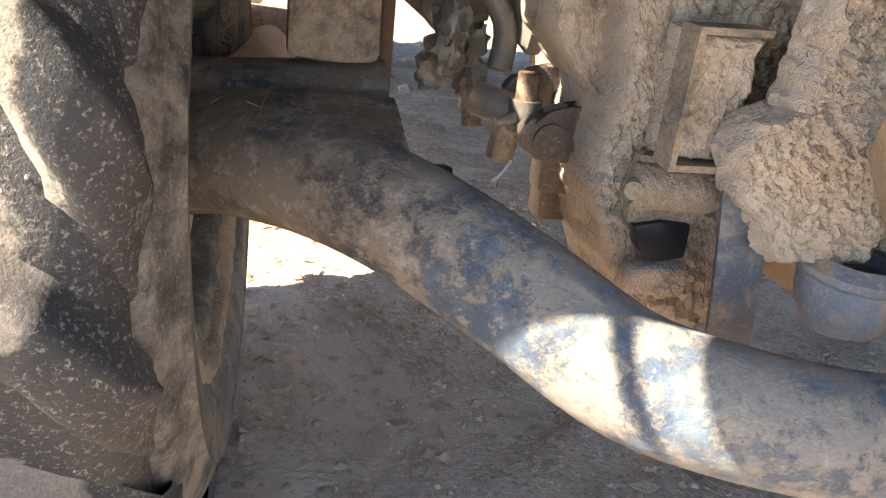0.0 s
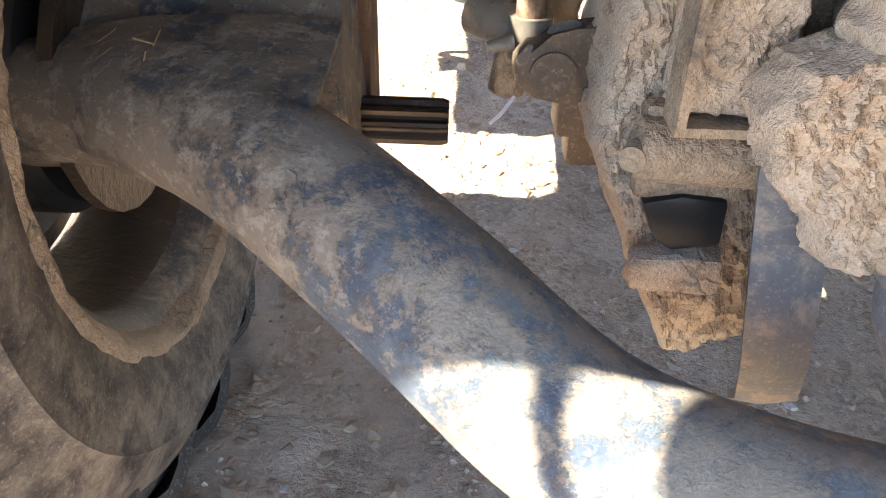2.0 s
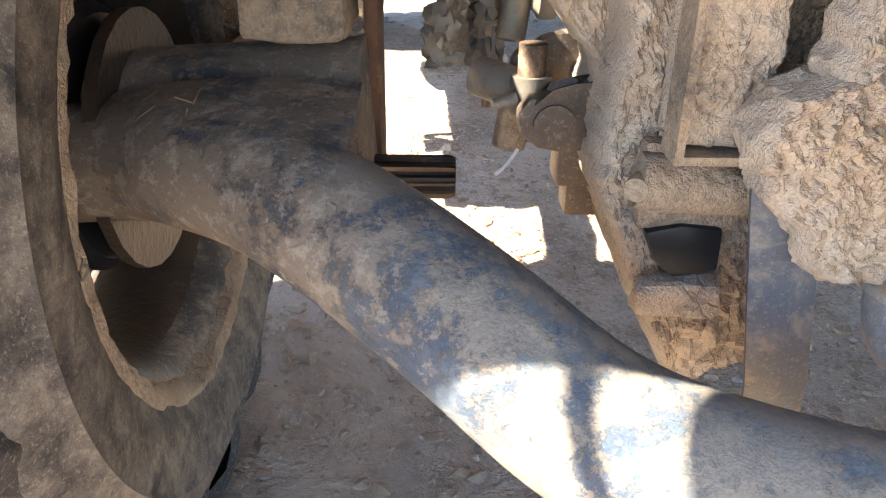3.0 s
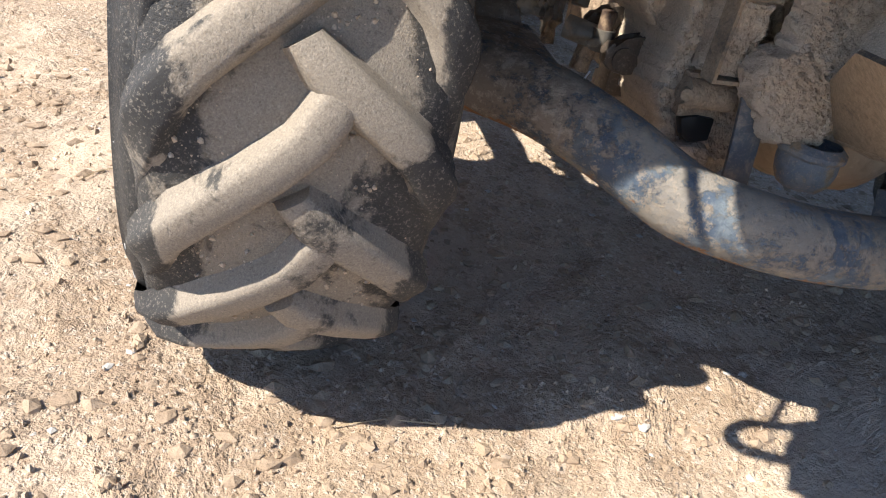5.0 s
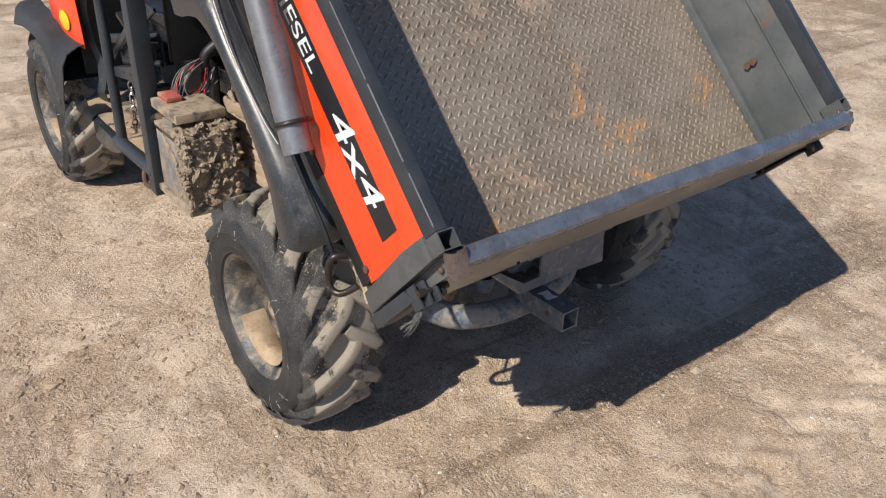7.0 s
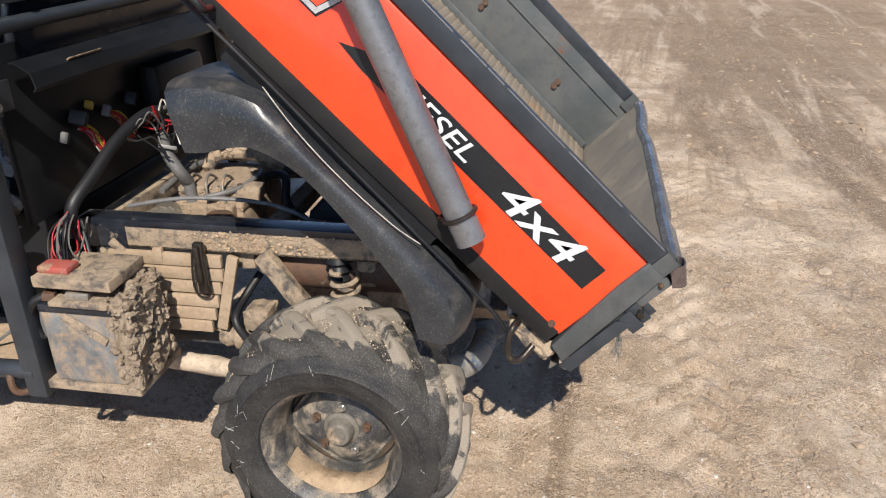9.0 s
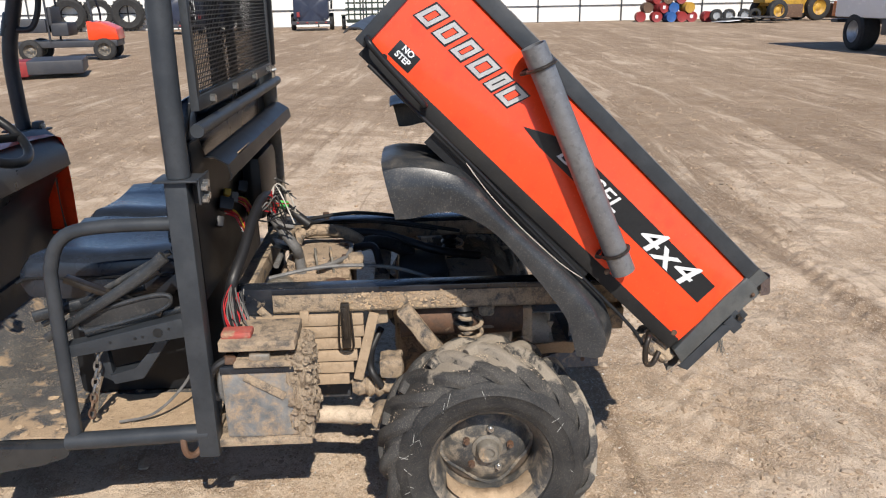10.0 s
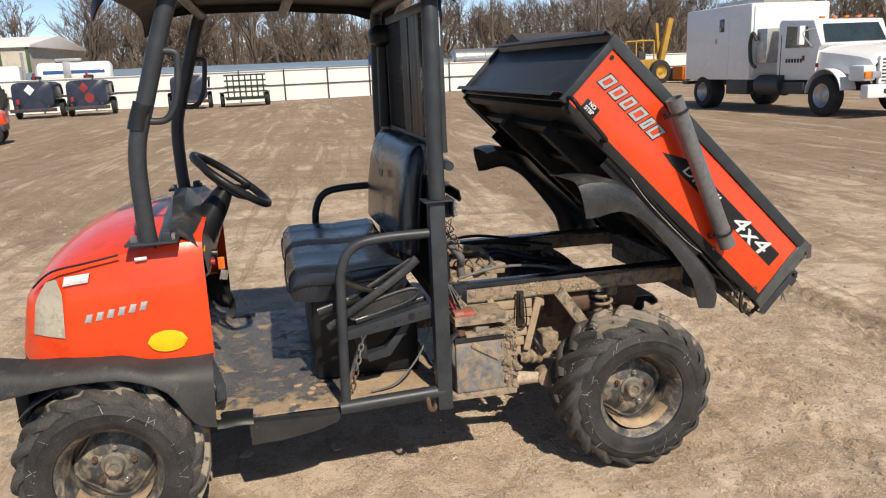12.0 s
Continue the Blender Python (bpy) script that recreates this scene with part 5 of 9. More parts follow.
# grille face and bumper
part("front_face", B((0, 2.158, 0.675), (0.88, 0.02, 0.07), 0.008), ORANGE, HB)
part("bumper", B((0, 2.17, 0.54), (1.08, 0.05, 0.20), 0.02), BLACK_PLASTIC, VEH, "black plastic front bumper")
for s in (-1, 1):
    TOPE = [(2.20, 0.700), (2.12, 0.684), (2.075, 0.678), (1.95, 0.673), (1.829, 0.669), (1.747, 0.646), (1.64, 0.638), (1.545, 0.634)]
    LOWE = [(2.20, 0.597), (2.10, 0.612), (2.019, 0.622), (1.90, 0.624), (1.802, 0.612), (1.69, 0.555), (1.62, 0.440), (1.552, 0.415)]
    top, low = (smooth_path([(0, a, b) for a, b in q], 3) for q in (TOPE, LOWE))
    top, low = [p + Vector((0, 0.003, 0.009)) for p in top], [p + Vector((0, 0.003, 0.009)) for p in low]
    rows = [[(s * 0.57, a.y, a.z + 0.004), (s * 0.60, a.y, a.z), (s * 0.645, *a.lerp(b, 0.12)[1:]), (s * 0.668, *a.lerp(b, 0.32)[1:]), (s * 0.676, *a.lerp(b, 0.6)[1:]), (s * 0.686, *a.lerp(b, 0.9)[1:]), (s * 0.686, b.y, b.z), (s * 0.672, b.y, b.z)] for a, b in zip(top, low)]
    part("front_fender", loft(bmesh.new(), rows, thick=0.004), FENDER_DULL, VEH, "faded black plastic front fender")
    part("wheel_arch", loft(bmesh.new(), [[(s * x, 1.907 + 0.34 * math.cos(w), 0.296 + 0.335 * math.sin(w)) for x in (0.40, 0.66)] for w in (0.75 + 1.75 * k / 16 for k in range(17))], thick=0.004), BLACK_PLASTIC, VEH)
    part("front_lower_arm", T([(s * 0.2, 1.90, 0.34), (s * 0.48, 1.907, 0.28)], 0.022, 10, 0), FRAME_MUD, VEH)
part("front_frame", B((0, 1.88, 0.44), (0.56, 0.5, 0.26), 0.02), BLACK_PLASTIC, VEH)

# floor and step
bm = bmesh.new()
rows = []
for i in range(15):
    y = 0.74 + 0.94 * i / 14
    rows.append([(x, y, 0.400 + 0.006 * noise.noise(Vector((x * 5, y * 5, 1))) + 0.10 * max(0, (y - 1.54) / 0.12) ** 1.5) for x in [-0.60 + 1.2 * k / 16 for k in range(17)]])
loft(bm, rows, thick=0.006)
part("cab_floor", bm, FLOOR_MAT, VEH, "scuffed black floor pan smeared with tan mud")
for s in (-1, 1):
    part("sill_tube", T([(s * 0.618, 0.76, 0.413), (s * 0.618, 1.14, 0.400)], 0.0235, 14, 0), ROPS, VEH, "charcoal tubular sill")
    bm = bmesh.new()
    loft(bm, [[(s * x, y, z) for y, z in ((1.135, 0.392 + d), (1.20, 0.390 + d), (1.33, 0.396 + d), (1.455, 0.402 + d))] for x, d in ((0.56, 0.004), (0.60, 0.0), (0.618, -0.012))]
         + [[(s * 0.617, 1.150, 0.350), (s * 0.622, 1.22, 0.330), (s * 0.622, 1.34, 0.312), (s * 0.617, 1.452, 0.306)], [(s * 0.59, 1.160, 0.335), (s * 0.59, 1.22, 0.318), (s * 0.59, 1.34, 0.300), (s * 0.59, 1.45, 0.296)]], thick=0.004)
    part("step_skirt", bm, SHINY, VEH, "shiny bent black step skirt")
    # torn flap of floor mat
    bm = loft(bmesh.new(), [[(s * x, y, z + 0.008 * noise.noise(Vector((x * 30, y * 30, 2)))) for y in (1.44, 1.47, 1.50, 1.53, 1.56)] for x, z in ((0.54, 0.410), (0.57, 0.416), (0.60, 0.412), (0.618, 0.402), (0.626, 0.388))], thick=0.004)
    part("mat_flap", bm, BLACK_PLASTIC, VEH, "curled torn floor-mat edge")
    rows = [[(s * (0.545 + 0.012 * math.sin(k * 1.7) - 0.02 * j), 1.575 - 0.035 * j * (1 - z) - 0.02 * math.sin(k), 0.42 + 0.48 * z) for k, z in enumerate((0.0, 0.08, 0.18, 0.32, 0.5, 0.72, 0.95))] for j in (0, 0.35, 0.7, 1.0)]
    part("cowl_flap", loft(bmesh.new(), rows, thick=0.003), FENDER, VEH, "torn curled black cowl lining")
bm = B((0, 0.78, 0.39), (1.18, 0.06, 0.05), 0.006)
part("floor_crossbar", bm, FRAME_MUD, VEH)
bm = rough_up(box(bmesh.new(), (-0.50, 0.94, 0.407), (0.22, 0.34, 0.012), 0.004), 0.006, 30, 3)
part("mud_layer", bm, TAN_MUD, VEH, "crust of tan mud")
bm = bmesh.new()
for k in range(46):
    w = rnd.uniform
    r = w(0.004, 0.014)
    lump(bm, (w(-0.61, -0.36), w(0.78, 1.30), 0.407), (r, r * 1.4, r * 0.5), k * 3.1, 1, 0.6)
clods = part("mud_clod", bm, TAN_MUD, VEH, "small clods of dried mud on the floor", recalc=False)
clods["kind"] = "stuff"

# pedestal and seats
part("seat_pedestal", B((0.06, 1.00, 0.57), (0.86, 0.40, 0.32), 0.02), BLACK_PLASTIC, VEH, "black plastic seat pedestal")


def cushion(x0, x1, label):
    bm = bmesh.new()
    rows = []
    for y, z, e in ((0.845, 0.812, 0.03), (0.85, 0.855, 0.0), (0.875, 0.868, 0.0), (1.05, 0.858, -0.004), (1.18, 0.866, 0.0), (1.245, 0.862, 0.0), (1.272, 0.835, 0.01), (1.278, 0.79, 0.018), (1.262, 0.750, 0.024), (1.18, 0.742, 0.02), (0.87, 0.742, 0.03)):
        w = (x1 - x0) / 2 - e
        c = (x0 + x1) / 2
        top = z > 0.8
        rows.append([(c - w, y, z - 0.040 * top), (c - w + 0.008, y, z - 0.012 * top), (c - w + 0.035, y, z + 0.004 * top), (c - w * 0.4, y, z - 0.006 * top), (c, y, z - 0.010 * top), (c + w * 0.4, y, z - 0.006 * top),
                     (c + w - 0.035, y, z + 0.004 * top), (c + w - 0.008, y, z - 0.012 * top), (c + w, y, z - 0.040 * top)])
    loft(bm, rows + rows[:1])
    for i in (0, 8):
        bm.verts.ensure_lookup_table()
        bm.faces.new([bm.verts[r * 9 + i] for r in range(len(rows))])
    seat = part("seat_cushion", bm, VINYL, VEH, label)
    edge = [(x0 + 0.002, y, z) for y, z in ((0.86, 0.812), (1.05, 0.808), (1.22, 0.812), (1.262, 0.806))]
    part("piping", T(edge + [(x0 + 0.03, 1.281, 0.798), (x1 - 0.03, 1.281, 0.798), (x1 - 0.002, 1.262, 0.806)], 0.004, 6, 4), BLACK_PLASTIC, seat)


cushion(-0.455, -0.012, "dusty black vinyl seat cushion with a blue tint")
cushion(0.012, 0.455, "dusty black vinyl seat cushion with a blue tint")
rows = []
for z, y, d, inset in ((0.885, 0.855, 0.035, 0.004), (0.90, 0.862, 0.048, 0.0), (1.05, 0.846, 0.056, 0.0), (1.18, 0.826, 0.054, 0.0), (1.245, 0.812, 0.047, 0.004), (1.272, 0.802, 0.036, 0.012), (1.286, 0.792, 0.018, 0.03)):
    row = []
    for k in range(40):
        a = 2 * math.pi * k / 40
        px = math.copysign(abs(math.cos(a)) ** 0.30, math.cos(a))
        py = math.copysign(abs(math.sin(a)) ** 0.42, math.sin(a))
        groove = 0.012 * math.exp(-(px / 0.05) ** 2) + 0.004 * math.exp(-((abs(px) - 0.5) / 0.12) ** 2)
        row.append(((0.452 - inset) * px, y - 0.035 + (d - groove * (py > 0)) * py, z))
    rows.append(row)
bm = loft(bmesh.new(), rows, closed=True)
bm.verts.ensure_lookup_table()
bm.faces.new([bm.verts[(len(rows) - 1) * 40 + k] for k in range(40)])
bm.faces.new([bm.verts[k] for k in range(40)])
BENCH = part("seat_back", bm, VINYL, VEH, "dusty dark vinyl bench back, worn pale on its face", angle=60)
part("emblem", B((-0.06, 0.866, 1.15), (0.10, 0.004, 0.028), 0.001, Euler((0.12, 0, 0))), DECAL_BLACK, BENCH)
part("back_trim", T([(-0.456, 0.80, 0.90), (-0.458, 0.79, 1.05), (-0.456, 0.772, 1.20), (-0.44, 0.76, 1.27)], 0.006, 8, 4), BLACK_PLASTIC, BENCH)

# seat side: bracket beam, struts, folded belt, chain
bm = bmesh.new()
prism(bm, [(1.112, 0.640), (1.112, 0.672), (0.80, 0.742), (0.795, 0.690)], -0.605, -0.598, "yz", 0.001)
prism(bm, [(1.112, 0.640), (1.112, 0.644), (0.80, 0.696), (0.795, 0.690)], -0.598, -0.56, "yz")
prism(bm, [(1.112, 0.668), (1.112, 0.672), (0.80, 0.742), (0.795, 0.738)], -0.598, -0.56, "yz")
BEAM = part("seat_side_beam", bm, ROPS, VEH, "slotted dark blue-grey steel seat beam")
# Black discs on the beam's face stand in for shaded openings.
for y, z, r in ((0.865, 0.704, 0.013), (0.905, 0.694, 0.004), (0.925, 0.690, 0.004), (0.835, 0.714, 0.004), (0.99, 0.681, 0.004)):
    part("bolt_hole", cyl(bmesh.new(), (-0.6035, y, z), (-0.6062, y, z), r, seg=16), DECAL_BLACK, BEAM)
for a, b, r in (((-0.56, 1.13, 0.70), (-0.55, 0.86, 0.86), 0.013), ((-0.55, 1.18, 0.715), (-0.53, 0.83, 0.90), 0.008), ((-0.58, 1.06, 0.70), (-0.54, 0.80, 0.745), 0.011),
                ((-0.57, 1.19, 0.745), (-0.50, 0.92, 0.795), 0.016)):
    part("seat_strut", T([a, b], r, 12, 0, flat=0.5), FENDER, VEH)
part("seat_slide", B((-0.555, 0.98, 0.792), (0.03, 0.26, 0.016), 0.004, Euler((0.42, 0, 0))), DARK_STEEL, VEH)
# long flat lever guard with a raised rim
rim = []
for k in range(28):
    w = 2 * math.pi * k / 28
    along, up = 0.125 * math.copysign(abs(math.cos(w)) ** 0.6, math.cos(w)), 0.026 * math.copysign(abs(math.sin(w)) ** 0.8, math.sin(w))
    rim.append((0.955 - along, 0.752 + along * 0.26 + up))
bm = prism(bmesh.new(), rim, -0.572, -0.556, "yz", 0.002)
PADDLE = part("lever_guard", bm, FENDER_DULL, VEH, "flat black oval lever guard under the seat")
part("rim", T([(-0.573, y, z) for y, z in rim], 0.006, 8, 1, closed=True), FENDER, PADDLE)
part("lever", T([(-0.585, 1.16, 0.690), (-0.590, 1.02, 0.775), (-0.585, 0.90, 0.850), (-0.58, 0.83, 0.905)], (0.012, 0.017), 12, 5, flat=0.45), FENDER, VEH, "worn black hand lever beside the seat")
bm = bmesh.new()
prism(bm, [(1.02, 0.53), (0.94, 0.545), (0.86, 0.655), (0.89, 0.66), (0.955, 0.575), (1.03, 0.56)], -0.55, -0.50, "yz", 0.003)
prism(bm, [(1.055, 0.555), (1.02, 0.535), (1.03, 0.66), (1.07, 0.655)], -0.545, -0.52, "yz", 0.002)
part("bent_bracket", bm, ROPS, VEH, "bent grey steel bracket")
CH = thing("chain", "short rusty steel chain hanging under the seat beam", "chain", (0, 0, 0))
link0 = None
for k in range(9):
    p, q = Vector((-0.575, 1.035, 0.648)), Vector((-0.57, 1.085, 0.455))
    c = p.lerp(q, k / 8.0)
    d = (q - p).normalized()
    side = Vector((1, 0, 0)) if k % 2 else d.cross(Vector((1, 0, 0))).normalized()
    loop = [c + d * (0.016 * math.cos(w)) + side * (0.0085 * math.sin(w)) for w in (2 * math.pi * j / 10 for j in range(10))]
    part("link", T(loop, 0.0032, 6, 1, closed=True), CHROME if k < 6 else RUSTY, CH)
part("cable", T([(-0.56, 1.02, 0.42), (-0.55, 0.93, 0.435), (-0.53, 0.85, 0.50), (-0.52, 0.80, 0.58), (-0.50, 0.78, 0.64)], 0.004, 6, 6), WIRE["grey"], VEH)
part("tie_hook", T([(-0.60, 0.83, 0.415), (-0.635, 0.828, 0.40), (-0.64, 0.822, 0.362), (-0.625, 0.805, 0.348), (-0.61, 0.79, 0.36)], 0.009, 8, 5), RUSTY, VEH, "rusty hook below the sill")
part("wheel_lever", T([(-0.52, 1.05, 0.58), (-0.53, 1.08, 0.50), (-0.52, 1.10, 0.43)], 0.007, 8, 4), CHROME, VEH)

# dash, column and steering wheel
rows = []
for x, up in ((-0.565, 0.0), (-0.50, 0.02), (-0.42, 0.045), (-0.33, 0.085), (-0.21, 0.105), (-0.09, 0.085), (0.02, 0.045), (0.2, 0.02), (0.40, 0.015), (0.565, 0.0)):
    rows.append([(x, y, z) for y, z in ((1.68, 1.050 + up * 0.5), (1.645, 1.062 + up), (1.605, 1.060 + up), (1.565, 1.030 + up * 0.6), (1.535, 0.970), (1.530, 0.920), (1.590, 0.880), (1.640, 0.78), (1.650, 0.60), (1.640, 0.44))])
DASH = part("dashboard", loft(bmesh.new(), rows, thick=0.006), FENDER, VEH, "dusty black moulded dashboard")
part("column_cover", loft(bmesh.new(), [[(-0.21 + r * math.cos(w) * 1.2, y + r * math.sin(w) * 0.6, z + r * math.sin(w) * 0.7) for w in (2 * math.pi * k / 14 for k in range(14))] for y, z, r in ((1.58, 0.99, 0.075), (1.535, 1.05, 0.06), (1.49, 1.115, 0.045), (1.468, 1.150, 0.034))], closed=True), BLACK_PLASTIC, VEH)

SWM = Matrix.Translation((-0.21, 1.447, 1.182)) @ Matrix.Rotation(radians(37.7), 4, "X")
ring = [(0.158 * math.cos(w), 0.158 * math.sin(w), 0) for w in (2 * math.pi * k / 40 for k in range(40))]
SW = part("steering_wheel", T(ring, 0.0145, 12, 1, closed=True), BLACK_PLASTIC, VEH, "black plastic steering wheel", m=SWM)
bm = bmesh.new()
for w in (90, 210, 330):
    w = radians(w)
    tube(bm, [(0.15 * math.cos(w), 0.15 * math.sin(w), 0), (0.08 * math.cos(w), 0.08 * math.sin(w), -0.022), (0, 0, -0.03)], 0.016, 8, 3, flat=0.5)
box(bm, (0, 0, -0.026), (0.10, 0.09, 0.03), 0.014)
part("spokes", bm, BLACK_PLASTIC, SW, m=SWM)
part("ignition", cyl(bmesh.new(), (-0.36, 1.540, 0.945), (-0.36, 1.515, 0.942), 0.014), DARK_STEEL, DASH)
KEY = part("key_tag", B((-0.365, 1.505, 0.905), (0.006, 0.024, 0.046), 0.004), surface("orange_tag", (0.8, 0.16, 0.02), 0.4, scale=30, fine=200, bump=0.05), VEH, "orange key tag with keys")
part("keys", B((-0.36, 1.500, 0.860), (0.004, 0.03, 0.036), 0.003, Euler((0.3, 0, 0.4))), CHROME, KEY)
part("knob", cyl(bmesh.new(), (-0.44, 1.545, 0.93), (-0.44, 1.520, 0.93), 0.013), surface("red_knob", (0.35, 0.01, 0.02), 0.4, scale=30, fine=200, bump=0.05), DASH)
part("caution_label", B((-0.50, 1.545, 0.985), (0.05, 0.003, 0.03), 0.001, Euler((0.1, 0, 0))), YELLOW, DASH)
part("pedal_arm", T([(-0.25, 1.64, 0.62), (-0.26, 1.62, 0.52), (-0.25, 1.60, 0.47)], 0.007, 8, 4), BLACK_PLASTIC, VEH)
part("pedal_pad", B((-0.25, 1.595, 0.47), (0.07, 0.012, 0.08), 0.004, Euler((-0.5, 0, 0))), BLACK_PLASTIC, VEH)

# guard behind the seats
bars = bmesh.new()
for z in (1.285, 1.77):
    box(bars, (-0.04, 0.712, z), (1.06, 0.022, 0.034), 0.003)
for x in (-0.56, 0.49):
    box(bars, (x, 0.712, 1.53), (0.022, 0.02, 0.50), 0.003)
GUARD = part("screen_guard", bars, ROPS, VEH, "black mesh screen behind the seats")
bm = bmesh.new()
for k in range(62):
    x = -0.545 + 1.02 * k / 61
    span(bm, (x - 0.0013, 0.711, 1.30), (x + 0.0013, 0.7135, 1.755))
for k in range(40):
    z = 1.305 + 0.445 * k / 39
    span(bm, (-0.55, 0.7085, z - 0.0013), (0.48, 0.711, z + 0.0013))
ms = part("mesh", bm, BLACK_PLASTIC, GUARD)
ms["kind"] = "stuff"
for x0, x1 in ((-0.30, -0.12), (-0.08, 0.05)):
    bm = loft(bmesh.new(), [[(x0 + (x1 - x0) * k / 8, 0.730 + 0.004 * math.sin(k * 1.9), z) for k in range(9)] for z in (1.30, 1.45, 1.6, 1.75)], thick=0.001)
    part("torn_sheet", bm, BLACK_PLASTIC, GUARD, "strip of torn black plastic sheet")
for x in (-0.45, -0.18, 0.12, 0.38):
    part("bolt", cyl(bmesh.new(), (x, 0.702, 1.285), (x, 0.688, 1.285), 0.011, seg=6), CHROME, GUARD)
part("guard_rail", T([(-0.60, 0.705, 1.225), (0.60, 0.705, 1.225)], 0.017, 12, 0), ROPS, VEH, "tubular guard rail")
rows = [[(x, y, z) for x in (-0.53, -0.1, 0.3, 0.52)] for y, z in ((0.715, 1.150), (0.690, 1.150), (0.655, 1.128), (0.648, 1.095), (0.656, 1.085))]
LOUV = part("guard_plate", loft(bmesh.new(), rows, thick=0.004), BLACK_PLASTIC, VEH, "bent black plate along the bulkhead")
part("caution_label", B((-0.33, 0.665, 1.127), (0.13, 0.003, 0.030), 0.001, Euler((0.9, 0, 0))), surface("worn_paper_label", (0.33, 0.24, 0.15), 0.7, col2=(0.05, 0.045, 0.04), scale=60, fine=300, bump=0.1, dust=0.3, dust_scale=40), LOUV, "worn cream caution label")
part("bulkhead", B((0.0, 0.755, 0.97), (1.06, 0.012, 0.42), 0.003), BLACK_PLASTIC, VEH, "black bulkhead panel")
part("bulkhead_pod", B((0.16, 0.715, 0.93), (0.30, 0.07, 0.22), 0.035), BLACK_PLASTIC, VEH)
part("label_plate", B((-0.598, 0.727, 1.68), (0.002, 0.018, 0.11), 0.0005), DECAL_WHITE, VEH, "white printed warning label")

# intake stack at the far side
bm = T([(0.50, 0.735, 0.66), (0.545, 0.730, 0.70), (0.552, 0.728, 0.76), (0.552, 0.728, 1.0), (0.552, 0.732, 1.30)], 0.031, 14, 5)
STACK = part("intake_pipe", bm, surface("tan_dusty_pipe", (0.30, 0.26, 0.21), 0.6, col2=(0.22, 0.19, 0.155), scale=9, fine=150, bump=0.15, dust=0.5, dust_scale=8), VEH, "dusty grey intake stack")
part("hose", T([(0.552, 0.732, 1.29), (0.550, 0.728, 1.50), (0.545, 0.725, 1.66)], 0.036, 14, 4), BLACK_PLASTIC, STACK)
part("intake_cap", lathe(bmesh.new(), [(0, 0.036), (0.02, 0.075), (0.06, 0.082), (0.085, 0.07), (0.10, 0.03), (0.102, 0.001)], 24, "z"), BLACK_PLASTIC, STACK, loc=(0.53, 0.72, 1.66))
part("cable_tie", T([(0.552 + 0.033 * math.cos(w), 0.730 + 0.033 * math.sin(w), 1.27) for w in (2 * math.pi * k / 12 for k in range(12))], 0.004, 6, 1, closed=True), DECAL_WHITE, STACK)

# side cover with ribs, latch; black backing paints the shade under each rib
bm = bmesh.new()
prism(bm, [(0.665, 0.655), (0.330, 0.655), (0.326, 0.615), (0.385, 0.440), (0.405, 0.420), (0.530, 0.420), (0.600, 0.520), (0.665, 0.600)], -0.392, -0.378, "yz", 0.004)
COVER = part("side_cover", bm, BLACK_PLASTIC, VEH, "ribbed engine side cover, tan mud on ribs, backing black for their shade")
for k, (z, y0, y1) in enumerate(((0.635, 0.655, 0.345), (0.598, 0.65, 0.345), (0.560, 0.62, 0.355), (0.520, 0.59, 0.368), (0.482, 0.565, 0.38), (0.444, 0.54, 0.395))):
    part("rib", rough_up(box(bmesh.new(), (-0.397, (y0 + y1) / 2, z), (0.017, y0 - y1, 0.0335), 0.004), 0.0008, 40), SAND_COVER, COVER)
part("rib", B((-0.396, 0.342, 0.545), (0.016, 0.03, 0.22), 0.005, Euler((0.26, 0, 0))), SAND_COVER, COVER)
for y, z in ((0.515, 0.645), (0.40, 0.650)):
    part("cover_tab", B((-0.401, y, z), (0.014, 0.026, 0.04), 0.004), SAND_COVER, COVER)
part("brace", B((-0.400, 0.595, 0.625), (0.01, 0.022, 0.14), 0.003, Euler((-0.75, 0, 0))), FRAME_MUD, VEH)
bm = bmesh.new()
box(bm, (-0.412, 0.396, 0.622), (0.018, 0.026, 0.140), 0.005)
box(bm, (-0.424, 0.396, 0.636), (0.016, 0.015, 0.100), 0.005)
LATCH = part("latch", bm, DARK_STEEL, COVER, "black over-centre latch")
part("bail_wire", T([(-0.418, 0.412, 0.665), (-0.424, 0.416, 0.60), (-0.420, 0.415, 0.553), (-0.418, 0.396, 0.540), (-0.420, 0.377, 0.553), (-0.424, 0.376, 0.60), (-0.418, 0.380, 0.665)], 0.0032, 8, 5), DARK_STEEL, LATCH)
part("stay_plate", prism(bmesh.new(), [(0.690, 0.652), (0.622, 0.652), (0.665, 0.590), (0.690, 0.575)], -0.398, -0.392, "yz", 0.001), FRAME, VEH, "dusty black stay plate")
part("brace", B((-0.402, 0.632, 0.607), (0.01, 0.024, 0.125), 0.003, Euler((-0.85, 0, 0))), FRAME_MUD, VEH)

# battery on its tray, with mud packed behind it
part("battery_tray", B((-0.525, 0.625, 0.378), (0.20, 0.28, 0.022), 0.004), FRAME_MUD, VEH)
bm = rough_up(box(bmesh.new(), (-0.535, 0.618, 0.490), (0.165, 0.19, 0.20), 0.008), 0.002, 40, 2)
BATT = part("battery", bm, surface("mud_washed_grey_plastic", (0.10, 0.11, 0.12), 0.6, col2=(0.22, 0.22, 0.215), scale=10, fine=110, bump=0.4, depth=0.003, dust=0.80, dust_scale=24, dust_soft=1.6, dust_max=0.92), VEH, "grey battery half buried in mud")
part("lid", B((-0.536, 0.618, 0.594), (0.170, 0.196, 0.022), 0.005), BLACK_ENAMEL, BATT, "blue-black battery lid")
